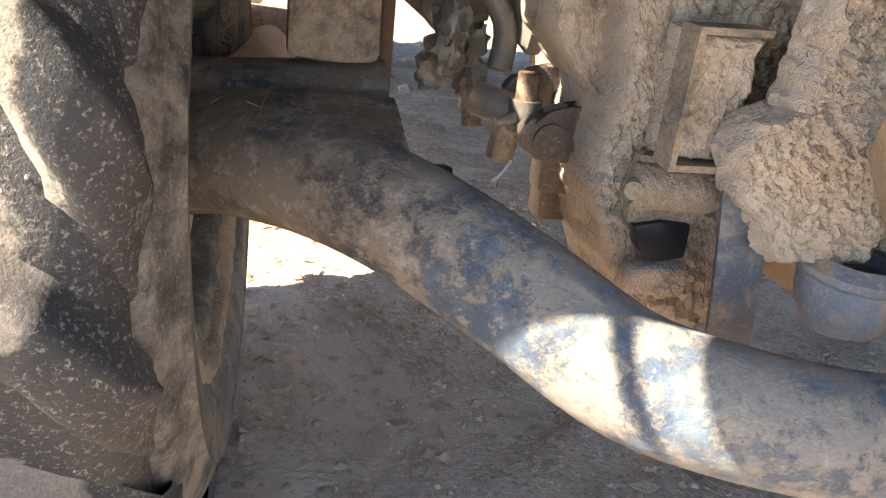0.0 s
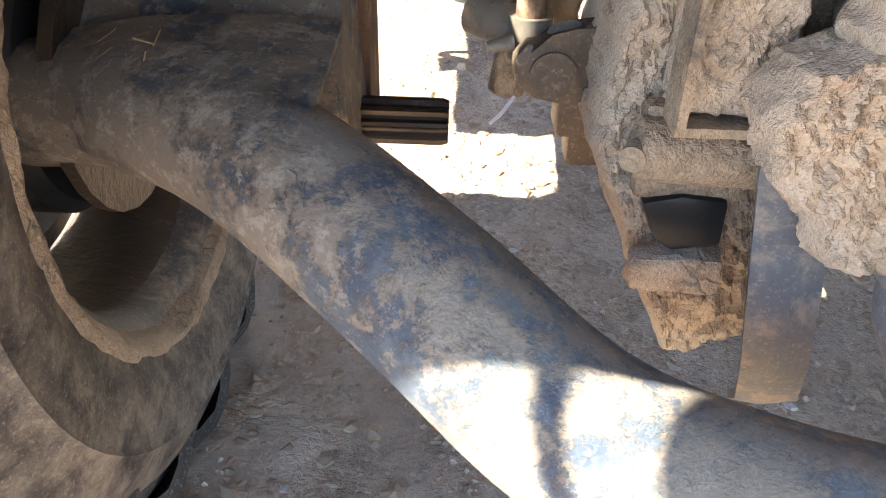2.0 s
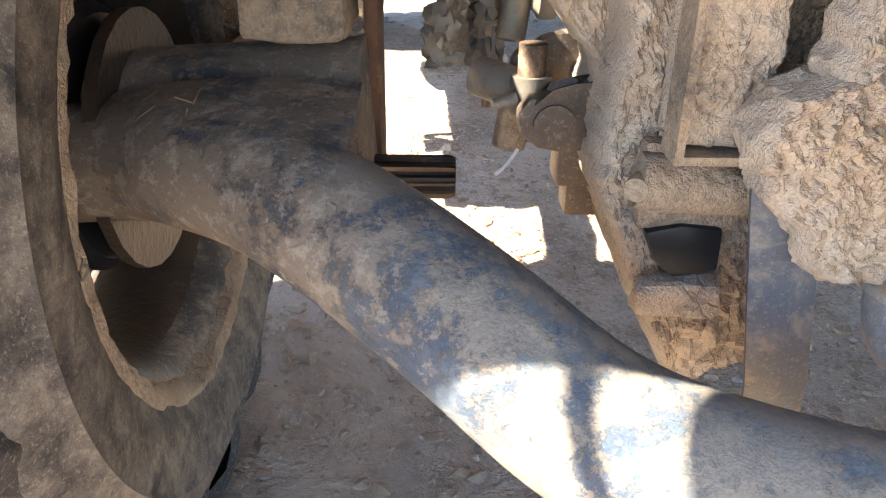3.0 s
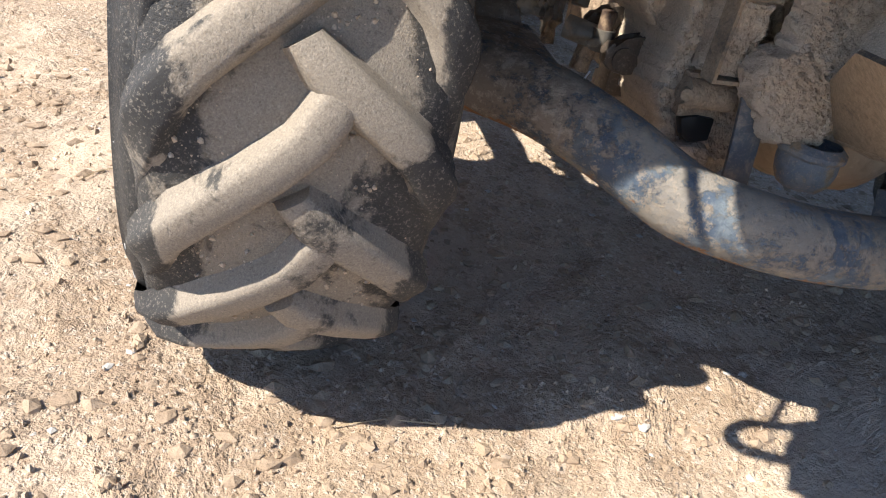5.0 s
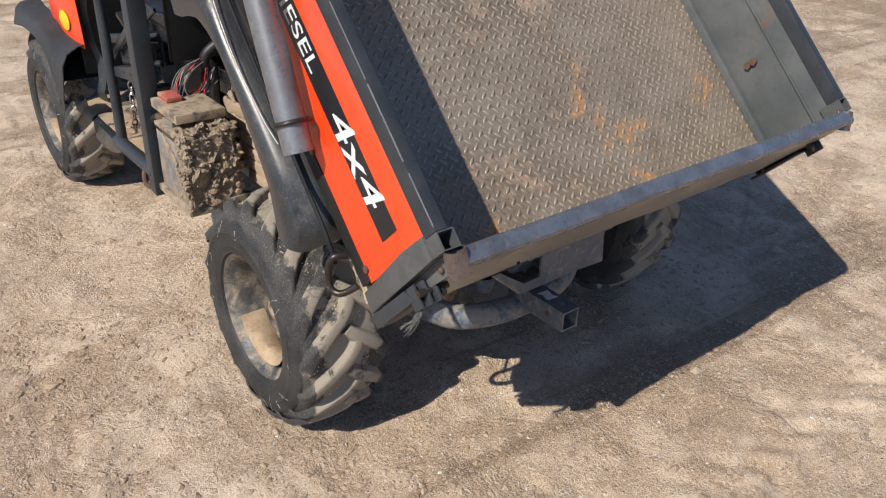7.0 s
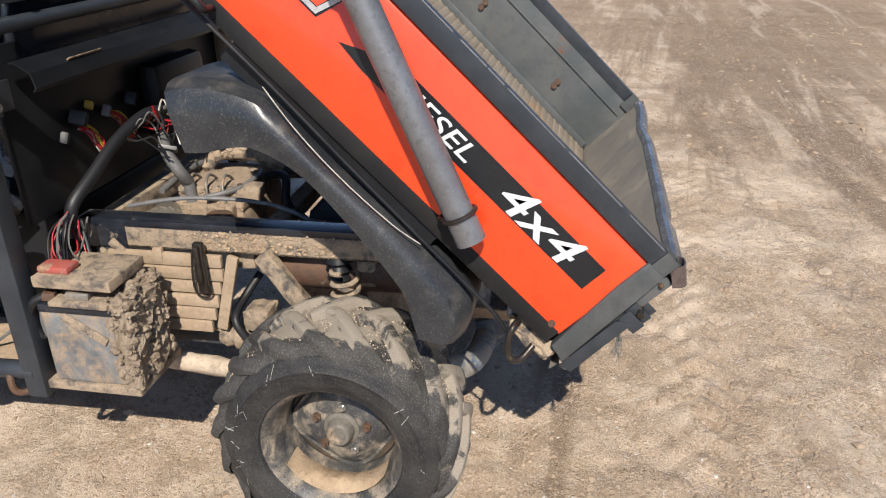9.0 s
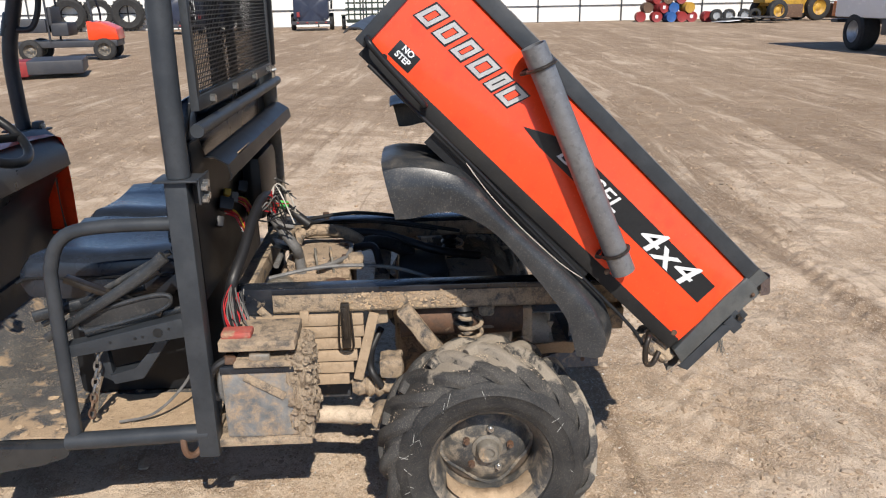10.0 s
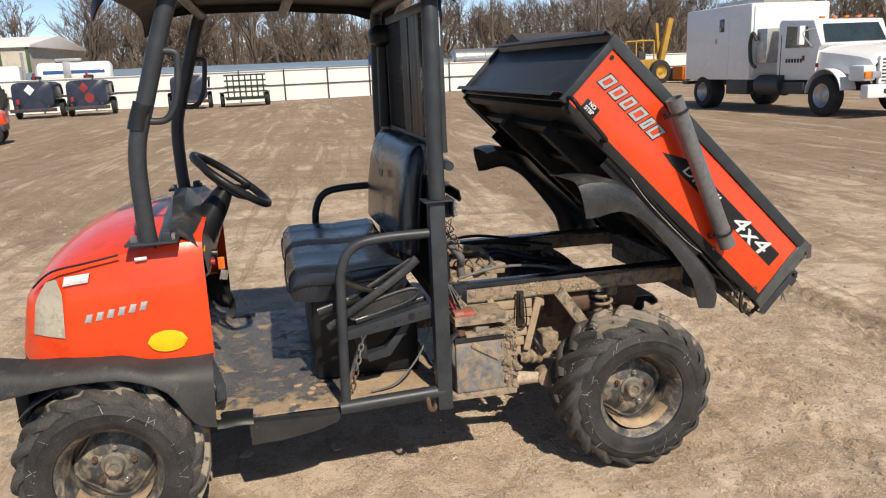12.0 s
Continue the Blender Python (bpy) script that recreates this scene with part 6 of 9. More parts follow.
part("hold_down", B((-0.538, 0.600, 0.612), (0.185, 0.150, 0.012), 0.003), FRAME_MUD, BATT)
part("terminal", B((-0.595, 0.612, 0.625), (0.04, 0.055, 0.020), 0.005, Euler((0.1, 0.1, 0.2))), ALLOY, BATT, "pale lead terminal clamp")
part("terminal", B((-0.600, 0.690, 0.618), (0.03, 0.03, 0.022), 0.006, Euler((0.2, 0.1, 0.4))), RUSTY, BATT, "rusty terminal clamp")
part("clamp_plate", B((-0.545, 0.612, 0.662), (0.15, 0.20, 0.028), 0.004), FRAME_MUD, VEH, "muddy strip plate over the battery")
part("terminal_cover", B((-0.575, 0.668, 0.684), (0.05, 0.080, 0.018), 0.007), surface("faded_red_rubber", (0.42, 0.085, 0.065), 0.65, col2=(0.33, 0.10, 0.08), scale=30, fine=120, bump=0.4, dust=0.5, dust_scale=30), BATT, "faded red terminal cover")
part("strap", B((-0.621, 0.600, 0.545), (0.006, 0.12, 0.022), 0.002, Euler((0.55, 0, 0))), FRAME_MUD, BATT, "muddy flat strap")
part("battery_lead", T([(-0.57, 0.70, 0.61), (-0.60, 0.715, 0.58), (-0.60, 0.72, 0.52), (-0.59, 0.70, 0.47)], 0.009, 8, 5), WIRE["grey"], BATT)
part("battery_lead", T([(-0.60, 0.69, 0.622), (-0.615, 0.725, 0.605), (-0.61, 0.748, 0.555), (-0.60, 0.735, 0.505), (-0.59, 0.722, 0.515)], 0.0105, 8, 5), WIRE["black"], BATT)
bm = bmesh.new()
for k in range(420):
    w = rnd.uniform
    s = w(0.003, 0.013)
    y = w(0.480, 0.532)
    lump(bm, (w(-0.625, -0.45), y, w(0.395, 0.64)), (s, s, s * 0.9), k * 1.3, 2, 0.7)
pm = part("packed_mud", bm, BROWN_MUD, VEH, "")
pm["kind"] = "stuff"
bm = rough_up(box(bmesh.new(), (-0.54, 0.512, 0.505), (0.16, 0.06, 0.24), 0.015), 0.017, 46, 7)
part("mud_bank", bm, BROWN_MUD, VEH, "thick bank of packed mud clods")

# engine bay
bm = bmesh.new()
box(bm, (0.02, 0.52, 0.585), (0.30, 0.24, 0.16), 0.02)
box(bm, (-0.02, 0.50, 0.675), (0.22, 0.20, 0.03), 0.01)
box(bm, (0.15, 0.52, 0.67), (0.10, 0.22, 0.05), 0.015)
ENG = part("engine", rough_up(bm, 0.006, 22, 2), MUDDY_CAST, VEH, "mud-caked diesel engine block")
bm = lathe(bmesh.new(), [(-0.07, 0.001), (-0.07, 0.05), (-0.06, 0.056), (0.06, 0.056), (0.07, 0.05), (0.07, 0.001)], 26, "x")
ALT = part("alternator", bm, ALLOY, ENG, "dull finned alternator", loc=(-0.20, 0.62, 0.63))
for k in range(9):
    part("fin", B((-0.0 + 0.012 * (k - 4), 0, 0.0), (0.004, 0.118, 0.02), 0.001, Euler((0.35 * k, 0, 0))), ALLOY, ALT)
part("rocker_plate", B((-0.045, 0.47, 0.706), (0.10, 0.07, 0.012), 0.003, Euler((0.2, 0.1, 0.3))), FRAME, ENG)
part("data_label", B((0.0, 0.46, 0.697), (0.045, 0.03, 0.002), 0.0005), DECAL_WHITE, ENG)
for pts, r, mt, nm in (([(-0.12, 0.56, 0.74), (-0.15, 0.565, 0.78), (-0.14, 0.60, 0.83), (-0.08, 0.64, 0.86)], 0.017, WIRE["grey"], "coolant_hose"),
                       ([(-0.12, 0.56, 0.74), (-0.125, 0.555, 0.68), (-0.13, 0.56, 0.63)], 0.017, WIRE["grey"], "coolant_hose"),
                       ([(0.05, 0.42, 0.70), (0.02, 0.33, 0.72), (-0.05, 0.30, 0.66), (-0.02, 0.26, 0.60)], 0.013, WIRE["black"], "hose"),
                       ([(0.20, 0.48, 0.72), (0.22, 0.30, 0.70), (0.15, 0.12, 0.66), (0.18, -0.05, 0.62)], 0.016, WIRE["black"], "hose"),
                       ([(0.10, 0.44, 0.71), (0.0, 0.40, 0.73), (-0.10, 0.42, 0.72), (-0.16, 0.50, 0.71)], 0.008, WIRE["grey"], "fuel_line"),
                       ([(0.15, 0.60, 0.73), (0.0, 0.62, 0.735), (-0.15, 0.63, 0.72)], 0.010, WIRE["grey"], "fuel_line"),
                       ([(-0.28, 0.30, 0.55), (-0.33, 0.33, 0.50), (-0.40, 0.33, 0.47), (-0.41, 0.30, 0.42)], 0.011, WIRE["black"], "brake_hose")):
    part(nm, T(pts, r, 10, 6), mt, VEH)
# air box and tank behind the engine
part("air_box", rough_up(box(bmesh.new(), (0.10, 0.16, 0.575), (0.30, 0.18, 0.12), 0.03), 0.004, 20, 2), FENDER_DULL, VEH, "dusty black air box")
part("valve_cover", rough_up(box(bmesh.new(), (-0.03, 0.50, 0.704), (0.17, 0.21, 0.035), 0.012), 0.003, 30, 2), MUDDY_CAST, ENG, "mud-dusted valve cover")
for x, y in ((-0.09, 0.58), (-0.09, 0.42), (0.03, 0.58), (0.03, 0.42)):
    part("cover_bolt", cyl(bmesh.new(), (x, y, 0.715), (x, y, 0.730), 0.008, seg=6), RUSTY, ENG)
part("injector_block", rough_up(box(bmesh.new(), (-0.135, 0.50, 0.655), (0.05, 0.16, 0.06), 0.008), 0.003, 30, 2), MUDDY_CAST, ENG)
for k in range(3):
    y = 0.45 + 0.05 * k
    part("injector_pipe", T([(-0.135, y, 0.685), (-0.125, y + 0.006, 0.735), (-0.09, y + 0.012, 0.752), (-0.05, y + 0.016, 0.735), (-0.03, y + 0.016, 0.715)], 0.0042, 8, 5), ALLOY, ENG)
part("filter_can", lathe(bmesh.new(), [(0, 0.001), (0, 0.036), (0.01, 0.040), (0.085, 0.040), (0.095, 0.034), (0.097, 0.001)], 28, "z"), RUSTY, ENG, "brown oil filter can", loc=(-0.20, 0.44, 0.585))
part("relay_box", B((-0.08, 0.385, 0.705), (0.06, 0.05, 0.045), 0.005, Euler((0.1, 0.05, 0.2))), FRAME_MUD, VEH, "small dusty relay box")
part("relay_box", B((-0.05, 0.63, 0.760), (0.10, 0.05, 0.016), 0.004, Euler((0.35, 0.1, 0.3))), BLACK_PLASTIC, VEH)
part("intake_manifold", T([(0.06, 0.60, 0.71), (0.11, 0.58, 0.745), (0.13, 0.50, 0.75), (0.12, 0.42, 0.735), (0.13, 0.36, 0.69)], 0.021, 14, 6), MUDDY_CAST, ENG, "dusty cast intake manifold")
for x0, y0, x1, y1, z in ((0.37, 0.66, 0.30, 0.10, 0.70), (0.34, 0.60, 0.22, 0.02, 0.715), (0.28, 0.62, 0.33, 0.20, 0.74)):
    part("loom_branch", T([(x0, y0, z), ((x0 + x1) / 2 - 0.05, (y0 + y1) / 2, z + 0.035), (x1, y1, z - 0.01)], 0.007, 8, 6), WIRE["black"], VEH)
part("shift_cable", T([(-0.33, 0.62, 0.745), (-0.30, 0.45, 0.765), (-0.26, 0.25, 0.74), (-0.30, 0.08, 0.69)], 0.006, 8, 6), WIRE["grey"], VEH)
part("floor_beam", rough_up(box(bmesh.new(), (0.0, 0.30, 0.625), (0.72, 0.05, 0.05), 0.005), 0.003, 30, 2), FRAME_MUD, VEH)
part("rail_stud", cyl(bmesh.new(), (0.36, 0.52, 0.728), (0.36, 0.52, 0.750), 0.012, seg=12), RUSTY, VEH)
part("air_hose", T([(0.20, 0.20, 0.63), (0.17, 0.28, 0.68), (0.13, 0.34, 0.70), (0.13, 0.38, 0.69)], 0.024, 14, 6), FENDER_DULL, VEH)
part("muffler", tube(bmesh.new(), [(-0.30, 0.24, 0.595), (-0.30, 0.22, 0.595), (-0.30, -0.11, 0.60), (-0.30, -0.13, 0.60)], 0.062, 24, 0), RUSTY, VEH, "brown dusty muffler drum")
part("muffler_mount", B((-0.335, -0.02, 0.62), (0.05, 0.05, 0.10), 0.01), FRAME_MUD, VEH)

# wiring torn out of the bulkhead
WIRES = part("wiring_harness", T([(-0.43, 0.72, 0.70), (-0.44, 0.70, 0.78), (-0.36, 0.68, 0.84), (-0.24, 0.67, 0.90), (-0.10, 0.66, 0.93), (0.02, 0.65, 0.90), (0.10, 0.62, 0.84), (0.10, 0.55, 0.78)], 0.0165, 10, 6), WIRE["black"], VEH, "taped black wiring loom with loose coloured wires")
wr = random.Random(11)
for k in range(18):
    c = ("red", "black", "black", "grey", "black", "grey")[k % 6]
    y0 = 0.695 + wr.uniform(-0.02, 0.02)
    b = wr.uniform(0.0, 0.05)
    part("wire", T([(-0.44 + wr.uniform(-.02, .02), 0.70, 0.775), (-0.50 - b * 0.4, y0, 0.735 + wr.uniform(-.02, .02)), (-0.53 - b * 0.6, y0 - 0.02, 0.68 + wr.uniform(-.03, .02)), (-0.48, y0 - 0.03, 0.655 + wr.uniform(-.02, .03)), (-0.43 + wr.uniform(-.02, .02), 0.70 + wr.uniform(-.03, .02), 0.72 + wr.uniform(-.02, .03))], 0.0020, 5, 5), WIRE[c], WIRES)
for k in range(22):
    c = ("red", "grey", "black", "black", "white", "black", "grey")[k % 7]
    x = wr.uniform(-0.25, 0.12)
    p = Vector((x, 0.665, 0.90))
    part("wire", T([p, p + Vector((wr.uniform(-.04, .04), -0.03, wr.uniform(-.02, .05))), p + Vector((wr.uniform(-.07, .07), wr.uniform(-.08, -.02), wr.uniform(-.05, .07))), p + Vector((wr.uniform(-.10, .10), wr.uniform(-.10, 0), wr.uniform(-.09, .04)))], 0.0024, 5, 5), WIRE[c], WIRES)
for c, s, mt in (((-0.02, 0.615, 0.885), (0.035, 0.03, 0.022), "green"), ((-0.30, 0.732, 0.965), (0.05, 0.04, 0.035), "black"), ((-0.18, 0.732, 0.955), (0.022, 0.022, 0.03), "grey"), ((-0.24, 0.738, 0.985), (0.03, 0.02, 0.02), "yellow"),
                 ((-0.13, 0.60, 0.84), (0.07, 0.05, 0.012), "grey"), ((-0.06, 0.732, 0.96), (0.03, 0.03, 0.035), "black"), ((-0.36, 0.738, 0.93), (0.03, 0.02, 0.03), "black")):
    part("connector", B(c, s, 0.004, Euler((0.3, 0.4, 0.5))), WIRE[mt], WIRES)

for x0, z0 in ((-0.30, 0.945), (-0.17, 0.950)):
    for k in range(9):
        tint = ("red", "red", "yellow", "red", "white", "black")[k % 6]
        a = Vector((x0 + wr.uniform(-.012, .012), 0.735, z0 + wr.uniform(-.01, .01)))
        part("wire", T([a, a + Vector((wr.uniform(-.02, .02), -0.03, -0.012)), a + Vector((wr.uniform(-.02, .03), -0.045, -0.045)), a + Vector((wr.uniform(.0, .05), -0.05, -0.075))], 0.0022, 5, 4), WIRE[tint], WIRES)

# ---- rear running gear ----
TUBEP = [(-0.52, -0.056, 0.300), (-0.447, -0.060, 0.306), (-0.408, -0.085, 0.312), (-0.365, -0.115, 0.313), (-0.318, -0.155, 0.307), (-0.263, -0.198, 0.286), (-0.207, -0.238, 0.258), (-0.155, -0.262, 0.248), (-0.08, -0.275, 0.238), (0.019, -0.279, 0.232)]
bm = T(TUBEP + [(0.019 * 2 - x, y, z) for x, y, z in TUBEP[-2::-1]], 0.0355, 28, 8)
part("axle_tube", bm, BLUE_TUBE, VEH, "curved blue de Dion axle tube, scuffed and dusty")
sq = ((-1, -1), (1, -1), (1, 1), (-1, 1))
rows = [[(0.026 + 0.030 * h * a, y, 0.277 + 0.030 * h * b) for a, b in sq] for y, h in ((-0.462, 1.0), (-0.315, 1.0), (-0.315, 0.84), (-0.462, 0.84), (-0.462, 1.0))]
bm = loft(bmesh.new(), rows, closed=True)
bmesh.ops.remove_doubles(bm, verts=bm.verts, dist=0.0001)
RECV = part("hitch_receiver", bm, BLUE_PLATE, VEH, "square steel hitch receiver with chipped blue paint")
part("pin_hole", cyl(bmesh.new(), (-0.0035, -0.405, 0.277), (-0.0055, -0.405, 0.277), 0.008), RUSTY, RECV)
part("gusset", prism(bmesh.new(), [(-0.320, 0.306), (-0.245, 0.285), (-0.272, 0.196), (-0.345, 0.248)], -0.003, 0.055, "yz", 0.002), BLUE_PLATE, RECV)
part("paper_scrap", loft(bmesh.new(), [[(0.008 + 0.030 * i, -0.39 + 0.02 * j - 0.01 * i, 0.3085 + 0.006 * ((i + j) % 2)) for i in range(2)] for j in range(3)], thick=0.0006), DECAL_WHITE, RECV, "crumpled scrap of white paper")
for s in (-1, 1):
    part("hub_sleeve", T([(s * 0.50, 0.0, 0.299), (s * 0.316, 0.0, 0.310)], 0.057, 24, 0), BLUE_TUBE, VEH, "blue hub carrier sleeve")
    rows = []
    for x, up, zt in ((0.316, 0.000, 0.352), (0.345, 0.001, 0.353), (0.38, 0.002, 0.352), (0.42, 0.002, 0.349), (0.46, 0.0, 0.344)):
        mid = [q for q in smooth_path(TUBEP, 8) if -q.x <= x][0]
        rows.append([(s * x, mid.y + 0.0362 * math.cos(w) * -1, mid.z + 0.0362 * math.sin(w)) for w in (0.15, 0.5, 0.85)]
                    + [(s * x, mid.y + (-0.052 - mid.y) * f - 0.0362 * 0.55 * (1 - f), mid.z + 0.033 + (zt - mid.z - 0.033) * f + up) for f in (0.25, 0.5, 0.75, 1.0)])
    part("saddle_plate", rough_up(loft(bmesh.new(), rows, thick=0.005), 0.0012, 50), BLUE_TUBE, VEH, "mud-stained saddle plate welded over the axle tube")
    part("hub_flange", T([(s * 0.470, 0.0, 0.298), (s * 0.462, 0.0, 0.298)], 0.085, 24, 0), BARREL, VEH)
    part("spring_seat", rough_up(box(bmesh.new(), (s * 0.357, 0.0, 0.435), (0.062, 0.07, 0.13), 0.006), 0.003, 30, 2), FRAME_MUD, VEH, "mud-coated spring seat block")
    part("spring_plate", B((s * 0.316, 0.045, 0.34), (0.010, 0.05, 0.17), 0.003), RUSTY, VEH)
    # coil, damper and links
    coil = [(s * 0.382 + 0.033 * math.cos(w), 0.033 * math.sin(w) + 0.03, 0.49 + 0.14 * w / (9 * math.pi)) for w in (9 * math.pi * k / 72 for k in range(73))]
    part("coil_spring", T(coil, 0.0065, 8, 1), FRAME_MUD, VEH)
    part("bump_stop", lathe(bmesh.new(), [(0, 0.022), (0.012, 0.032), (0.024, 0.022), (0.036, 0.034), (0.048, 0.024), (0.060, 0.036), (0.072, 0.030), (0.073, 0.001)], 20, "z"), BLACK_PLASTIC, VEH, loc=(s * 0.36, 0.05, 0.585))
    part("diagonal_link", rough_up(box(bmesh.new(), (s * 0.405, 0.178, 0.595), (0.03, 0.045, 0.18), 0.006, Euler((-0.62, 0, 0))), 0.003, 30, 2), FRAME_MUD, VEH, "mud-coated diagonal link")
    part("trailing_arm", rough_up(tube(bmesh.new(), [(s * 0.40, 0.60, 0.335), (s * 0.41, 0.40, 0.325), (s * 0.42, 0.20, 0.315), (s * 0.44, 0.05, 0.30)], 0.026, 14, 4), 0.005, 30), MUD, VEH, "trailing arm caked in mud")
    part("arm_bush", T([(s * 0.385, 0.30, 0.325), (s * 0.445, 0.30, 0.325)], 0.035, 16, 0), FRAME_MUD, VEH)
    boot = lathe(bmesh.new(), [(0, 0.022), (0.02, 0.036), (0.032, 0.026), (0.05, 0.034), (0.062, 0.024), (0.08, 0.030), (0.10, 0.020)], 20, "y")
    part("shaft_boot", boot, FRAME_MUD, VEH, loc=(s * 0.37, 0.29, 0.40))
    part("cross_link", T([(s * 0.36, 0.42, 0.43), (s * 0.39, 0.28, 0.40), (s * 0.40, 0.20, 0.42)], 0.014, 10, 3), FRAME_MUD, VEH)
    part("knuckle", rough_up(box(bmesh.new(), (s * 0.37, 0.27, 0.47), (0.08, 0.07, 0.06), 0.012), 0.006, 30, 2), FRAME_MUD, VEH)

# bare splined shaft end, pulled out of its joint
bm = bmesh.new()
n = 40
rows = []
for x in (-0.345, -0.264, -0.260):
    rows.append([(x, (0.0150 if (k // 2) % 2 else 0.0128) * (0.9 if x > -0.262 else 1) * math.cos(2 * math.pi * k / n), 0.274 + (0.0150 if (k // 2) % 2 else 0.0128) * (0.9 if x > -0.262 else 1) * math.sin(2 * math.pi * k / n)) for k in range(n)])
loft(bm, rows, closed=True)
bm.verts.ensure_lookup_table()
bm.faces.new([bm.verts[2 * n + k] for k in range(n)])
part("splined_shaft", bm, DARK_STEEL, VEH, "dark oily splined shaft end", angle=25)

# universal joint left hanging on the gearbox
EAR = [(-0.227, 0.337), (-0.225, 0.324), (-0.214, 0.315), (-0.198, 0.312), (-0.178, 0.315), (-0.164, 0.326), (-0.160, 0.346), (-0.166, 0.364), (-0.178, 0.360), (-0.192, 0.350), (-0.206, 0.346), (-0.220, 0.346)]
bm = bmesh.new()
prism(bm, EAR, -0.060, -0.044, "xz", 0.005)
YOKE = part("joint_yoke", bm, YOKE_STEEL, VEH, "dark greasy universal-joint yoke")
part("rear_ear", prism(bmesh.new(), [(x, z + 0.016) for x, z in EAR], 0.000, 0.014, "xz", 0.005), YOKE_STEEL, YOKE)
bowl = [[(-0.158 - 0.030 * math.sin(t) * (0.35 + 0.65 * abs(math.cos(w))), -0.022 + 0.034 * math.cos(t) * math.cos(w), 0.344 + 0.030 * math.cos(t) * math.sin(w)) for w in (2 * math.pi * k / 20 for k in range(20))] for t in (0.0, 0.4, 0.8, 1.1, 1.35)]
part("yoke_bowl", loft(bmesh.new(), bowl, closed=True, thick=0.004), YOKE_STEEL, YOKE)
part("flange_disc", tube(bmesh.new(), [(-0.158, -0.022, 0.344), (-0.150, -0.022, 0.345)], 0.036, 32, 0), FRAME_MUD, YOKE)
part("ear_cap", tube(bmesh.new(), [(-0.205, -0.058, 0.330), (-0.205, -0.0625, 0.330)], 0.0125, 24, 0), YOKE_STEEL, YOKE)
part("cross_cap", tube(bmesh.new(), [(-0.216, -0.026, 0.328), (-0.216, -0.026, 0.350), (-0.216, -0.026, 0.351)], 0.0125, 22, 0), ALLOY, YOKE, "tan bearing cup")
part("cross_spider", tube(bmesh.new(), [(-0.216, -0.026, 0.350), (-0.216, -0.026, 0.370)], 0.0085, 20, 0), RUSTY, YOKE, "rust-red cross pin")
part("side_cup", tube(bmesh.new(), [(-0.216, -0.020, 0.338), (-0.246, 0.006, 0.342)], 0.013, 20, 0), ALLOY, YOKE)
part("grease_nipple", tube(bmesh.new(), [(-0.226, -0.034, 0.338), (-0.240, -0.038, 0.336)], (0.0055, 0.003), 10, 0), ALLOY, YOKE)
part("lower_cup", tube(bmesh.new(), [(-0.222, -0.010, 0.330), (-0.226, -0.008, 0.300)], 0.011, 18, 0), FRAME_MUD, YOKE)
part("joint_block", rough_up(B((-0.178, -0.012, 0.298), (0.036, 0.030, 0.040), 0.004), 0.001, 60), YOKE_STEEL, YOKE)
part("cable_tie", T([(-0.222, -0.030, 0.305), (-0.229, -0.034, 0.296), (-0.236, -0.036, 0.290)], 0.0012, 5, 3), DECAL_WHITE, YOKE)
for k in range(9):
    q = random.Random(k)
    bm = lump(bmesh.new(), (-0.255 + q.uniform(-.02, .02), 0.05 + q.uniform(-.02, .03), 0.375 + q.uniform(-.04, .05)), (q.uniform(.010, .022), q.uniform(.010, .02), q.uniform(.012, .026)), k * 2.0, 3, 0.5)
    part("linkage_lump", bm, ALLOY, VEH)
part("shift_link", T([(-0.29, 0.05, 0.45), (-0.245, 0.05, 0.425), (-0.222, 0.04, 0.395), (-0.225, 0.03, 0.36)], 0.010, 10, 4), ALLOY, VEH)
part("shift_rod", T([(-0.42, 0.20, 0.44), (-0.31, 0.16, 0.415), (-0.242, 0.10, 0.36), (-0.23, 0.08, 0.30)], 0.009, 8, 4), FRAME_MUD, VEH)
part("lever_plate", B((-0.205, 0.03, 0.42), (0.014, 0.05, 0.08), 0.004, Euler((0.3, 0, 0.2))), ALLOY, VEH)
part("oil_fitting", B((-0.168, 0.02, 0.268), (0.030, 0.03, 0.05), 0.004), YOKE_STEEL, VEH)

# gearbox
bm = bmesh.new()
box(bm, (0.04, 0.08, 0.44), (0.36, 0.36, 0.34), 0.03)
GEAR = part("gearbox", rough_up(bm, 0.012, 16, 4), MUDDY_CAST, VEH, "gearbox casing buried under dried mud")
part("side_casting", crust([(-0.196, 0.50), (-0.182, 0.387), (-0.190, 0.316), (-0.163, 0.256), (-0.142, 0.208), (-0.132, 0.186), (-0.085, 0.200), (-0.06, 0.30), (-0.06, 0.50)], (-0.13, 0.35), -0.118, 0.02, 0.008, 0.006, 2.0, 60, 300), MUD, GEAR, "mud-crusted casting")
part("casting_wall", crust([(-0.235, 0.52), (-0.215, 0.40), (-0.178, 0.36), (-0.170, 0.52)], (-0.20, 0.45), -0.070, 0.02, 0.012, 0.005, 5.0, 26, 120), MUD, GEAR)
bm = bmesh.new()
prism(bm, [(-0.168, 0.346), (-0.168, 0.428), (-0.164, 0.428), (-0.164, 0.350), (-0.124, 0.350), (-0.124, 0.346)], -0.167, -0.145, "xz")
prism(bm, [(-0.164, 0.428), (-0.124, 0.429), (-0.124, 0.425), (-0.164, 0.424)], -0.167, -0.145, "xz")
part("channel_bracket", bm, FRAME_MUD, GEAR, "small muddy steel channel bracket")
part("channel_web", crust([(-0.164, 0.350), (-0.126, 0.350), (-0.126, 0.424), (-0.164, 0.424)], (-0.145, 0.387), -0.160, -0.12, 0.006, 0.003, 8.0, 24, 120, 0.001), MUD, GEAR)
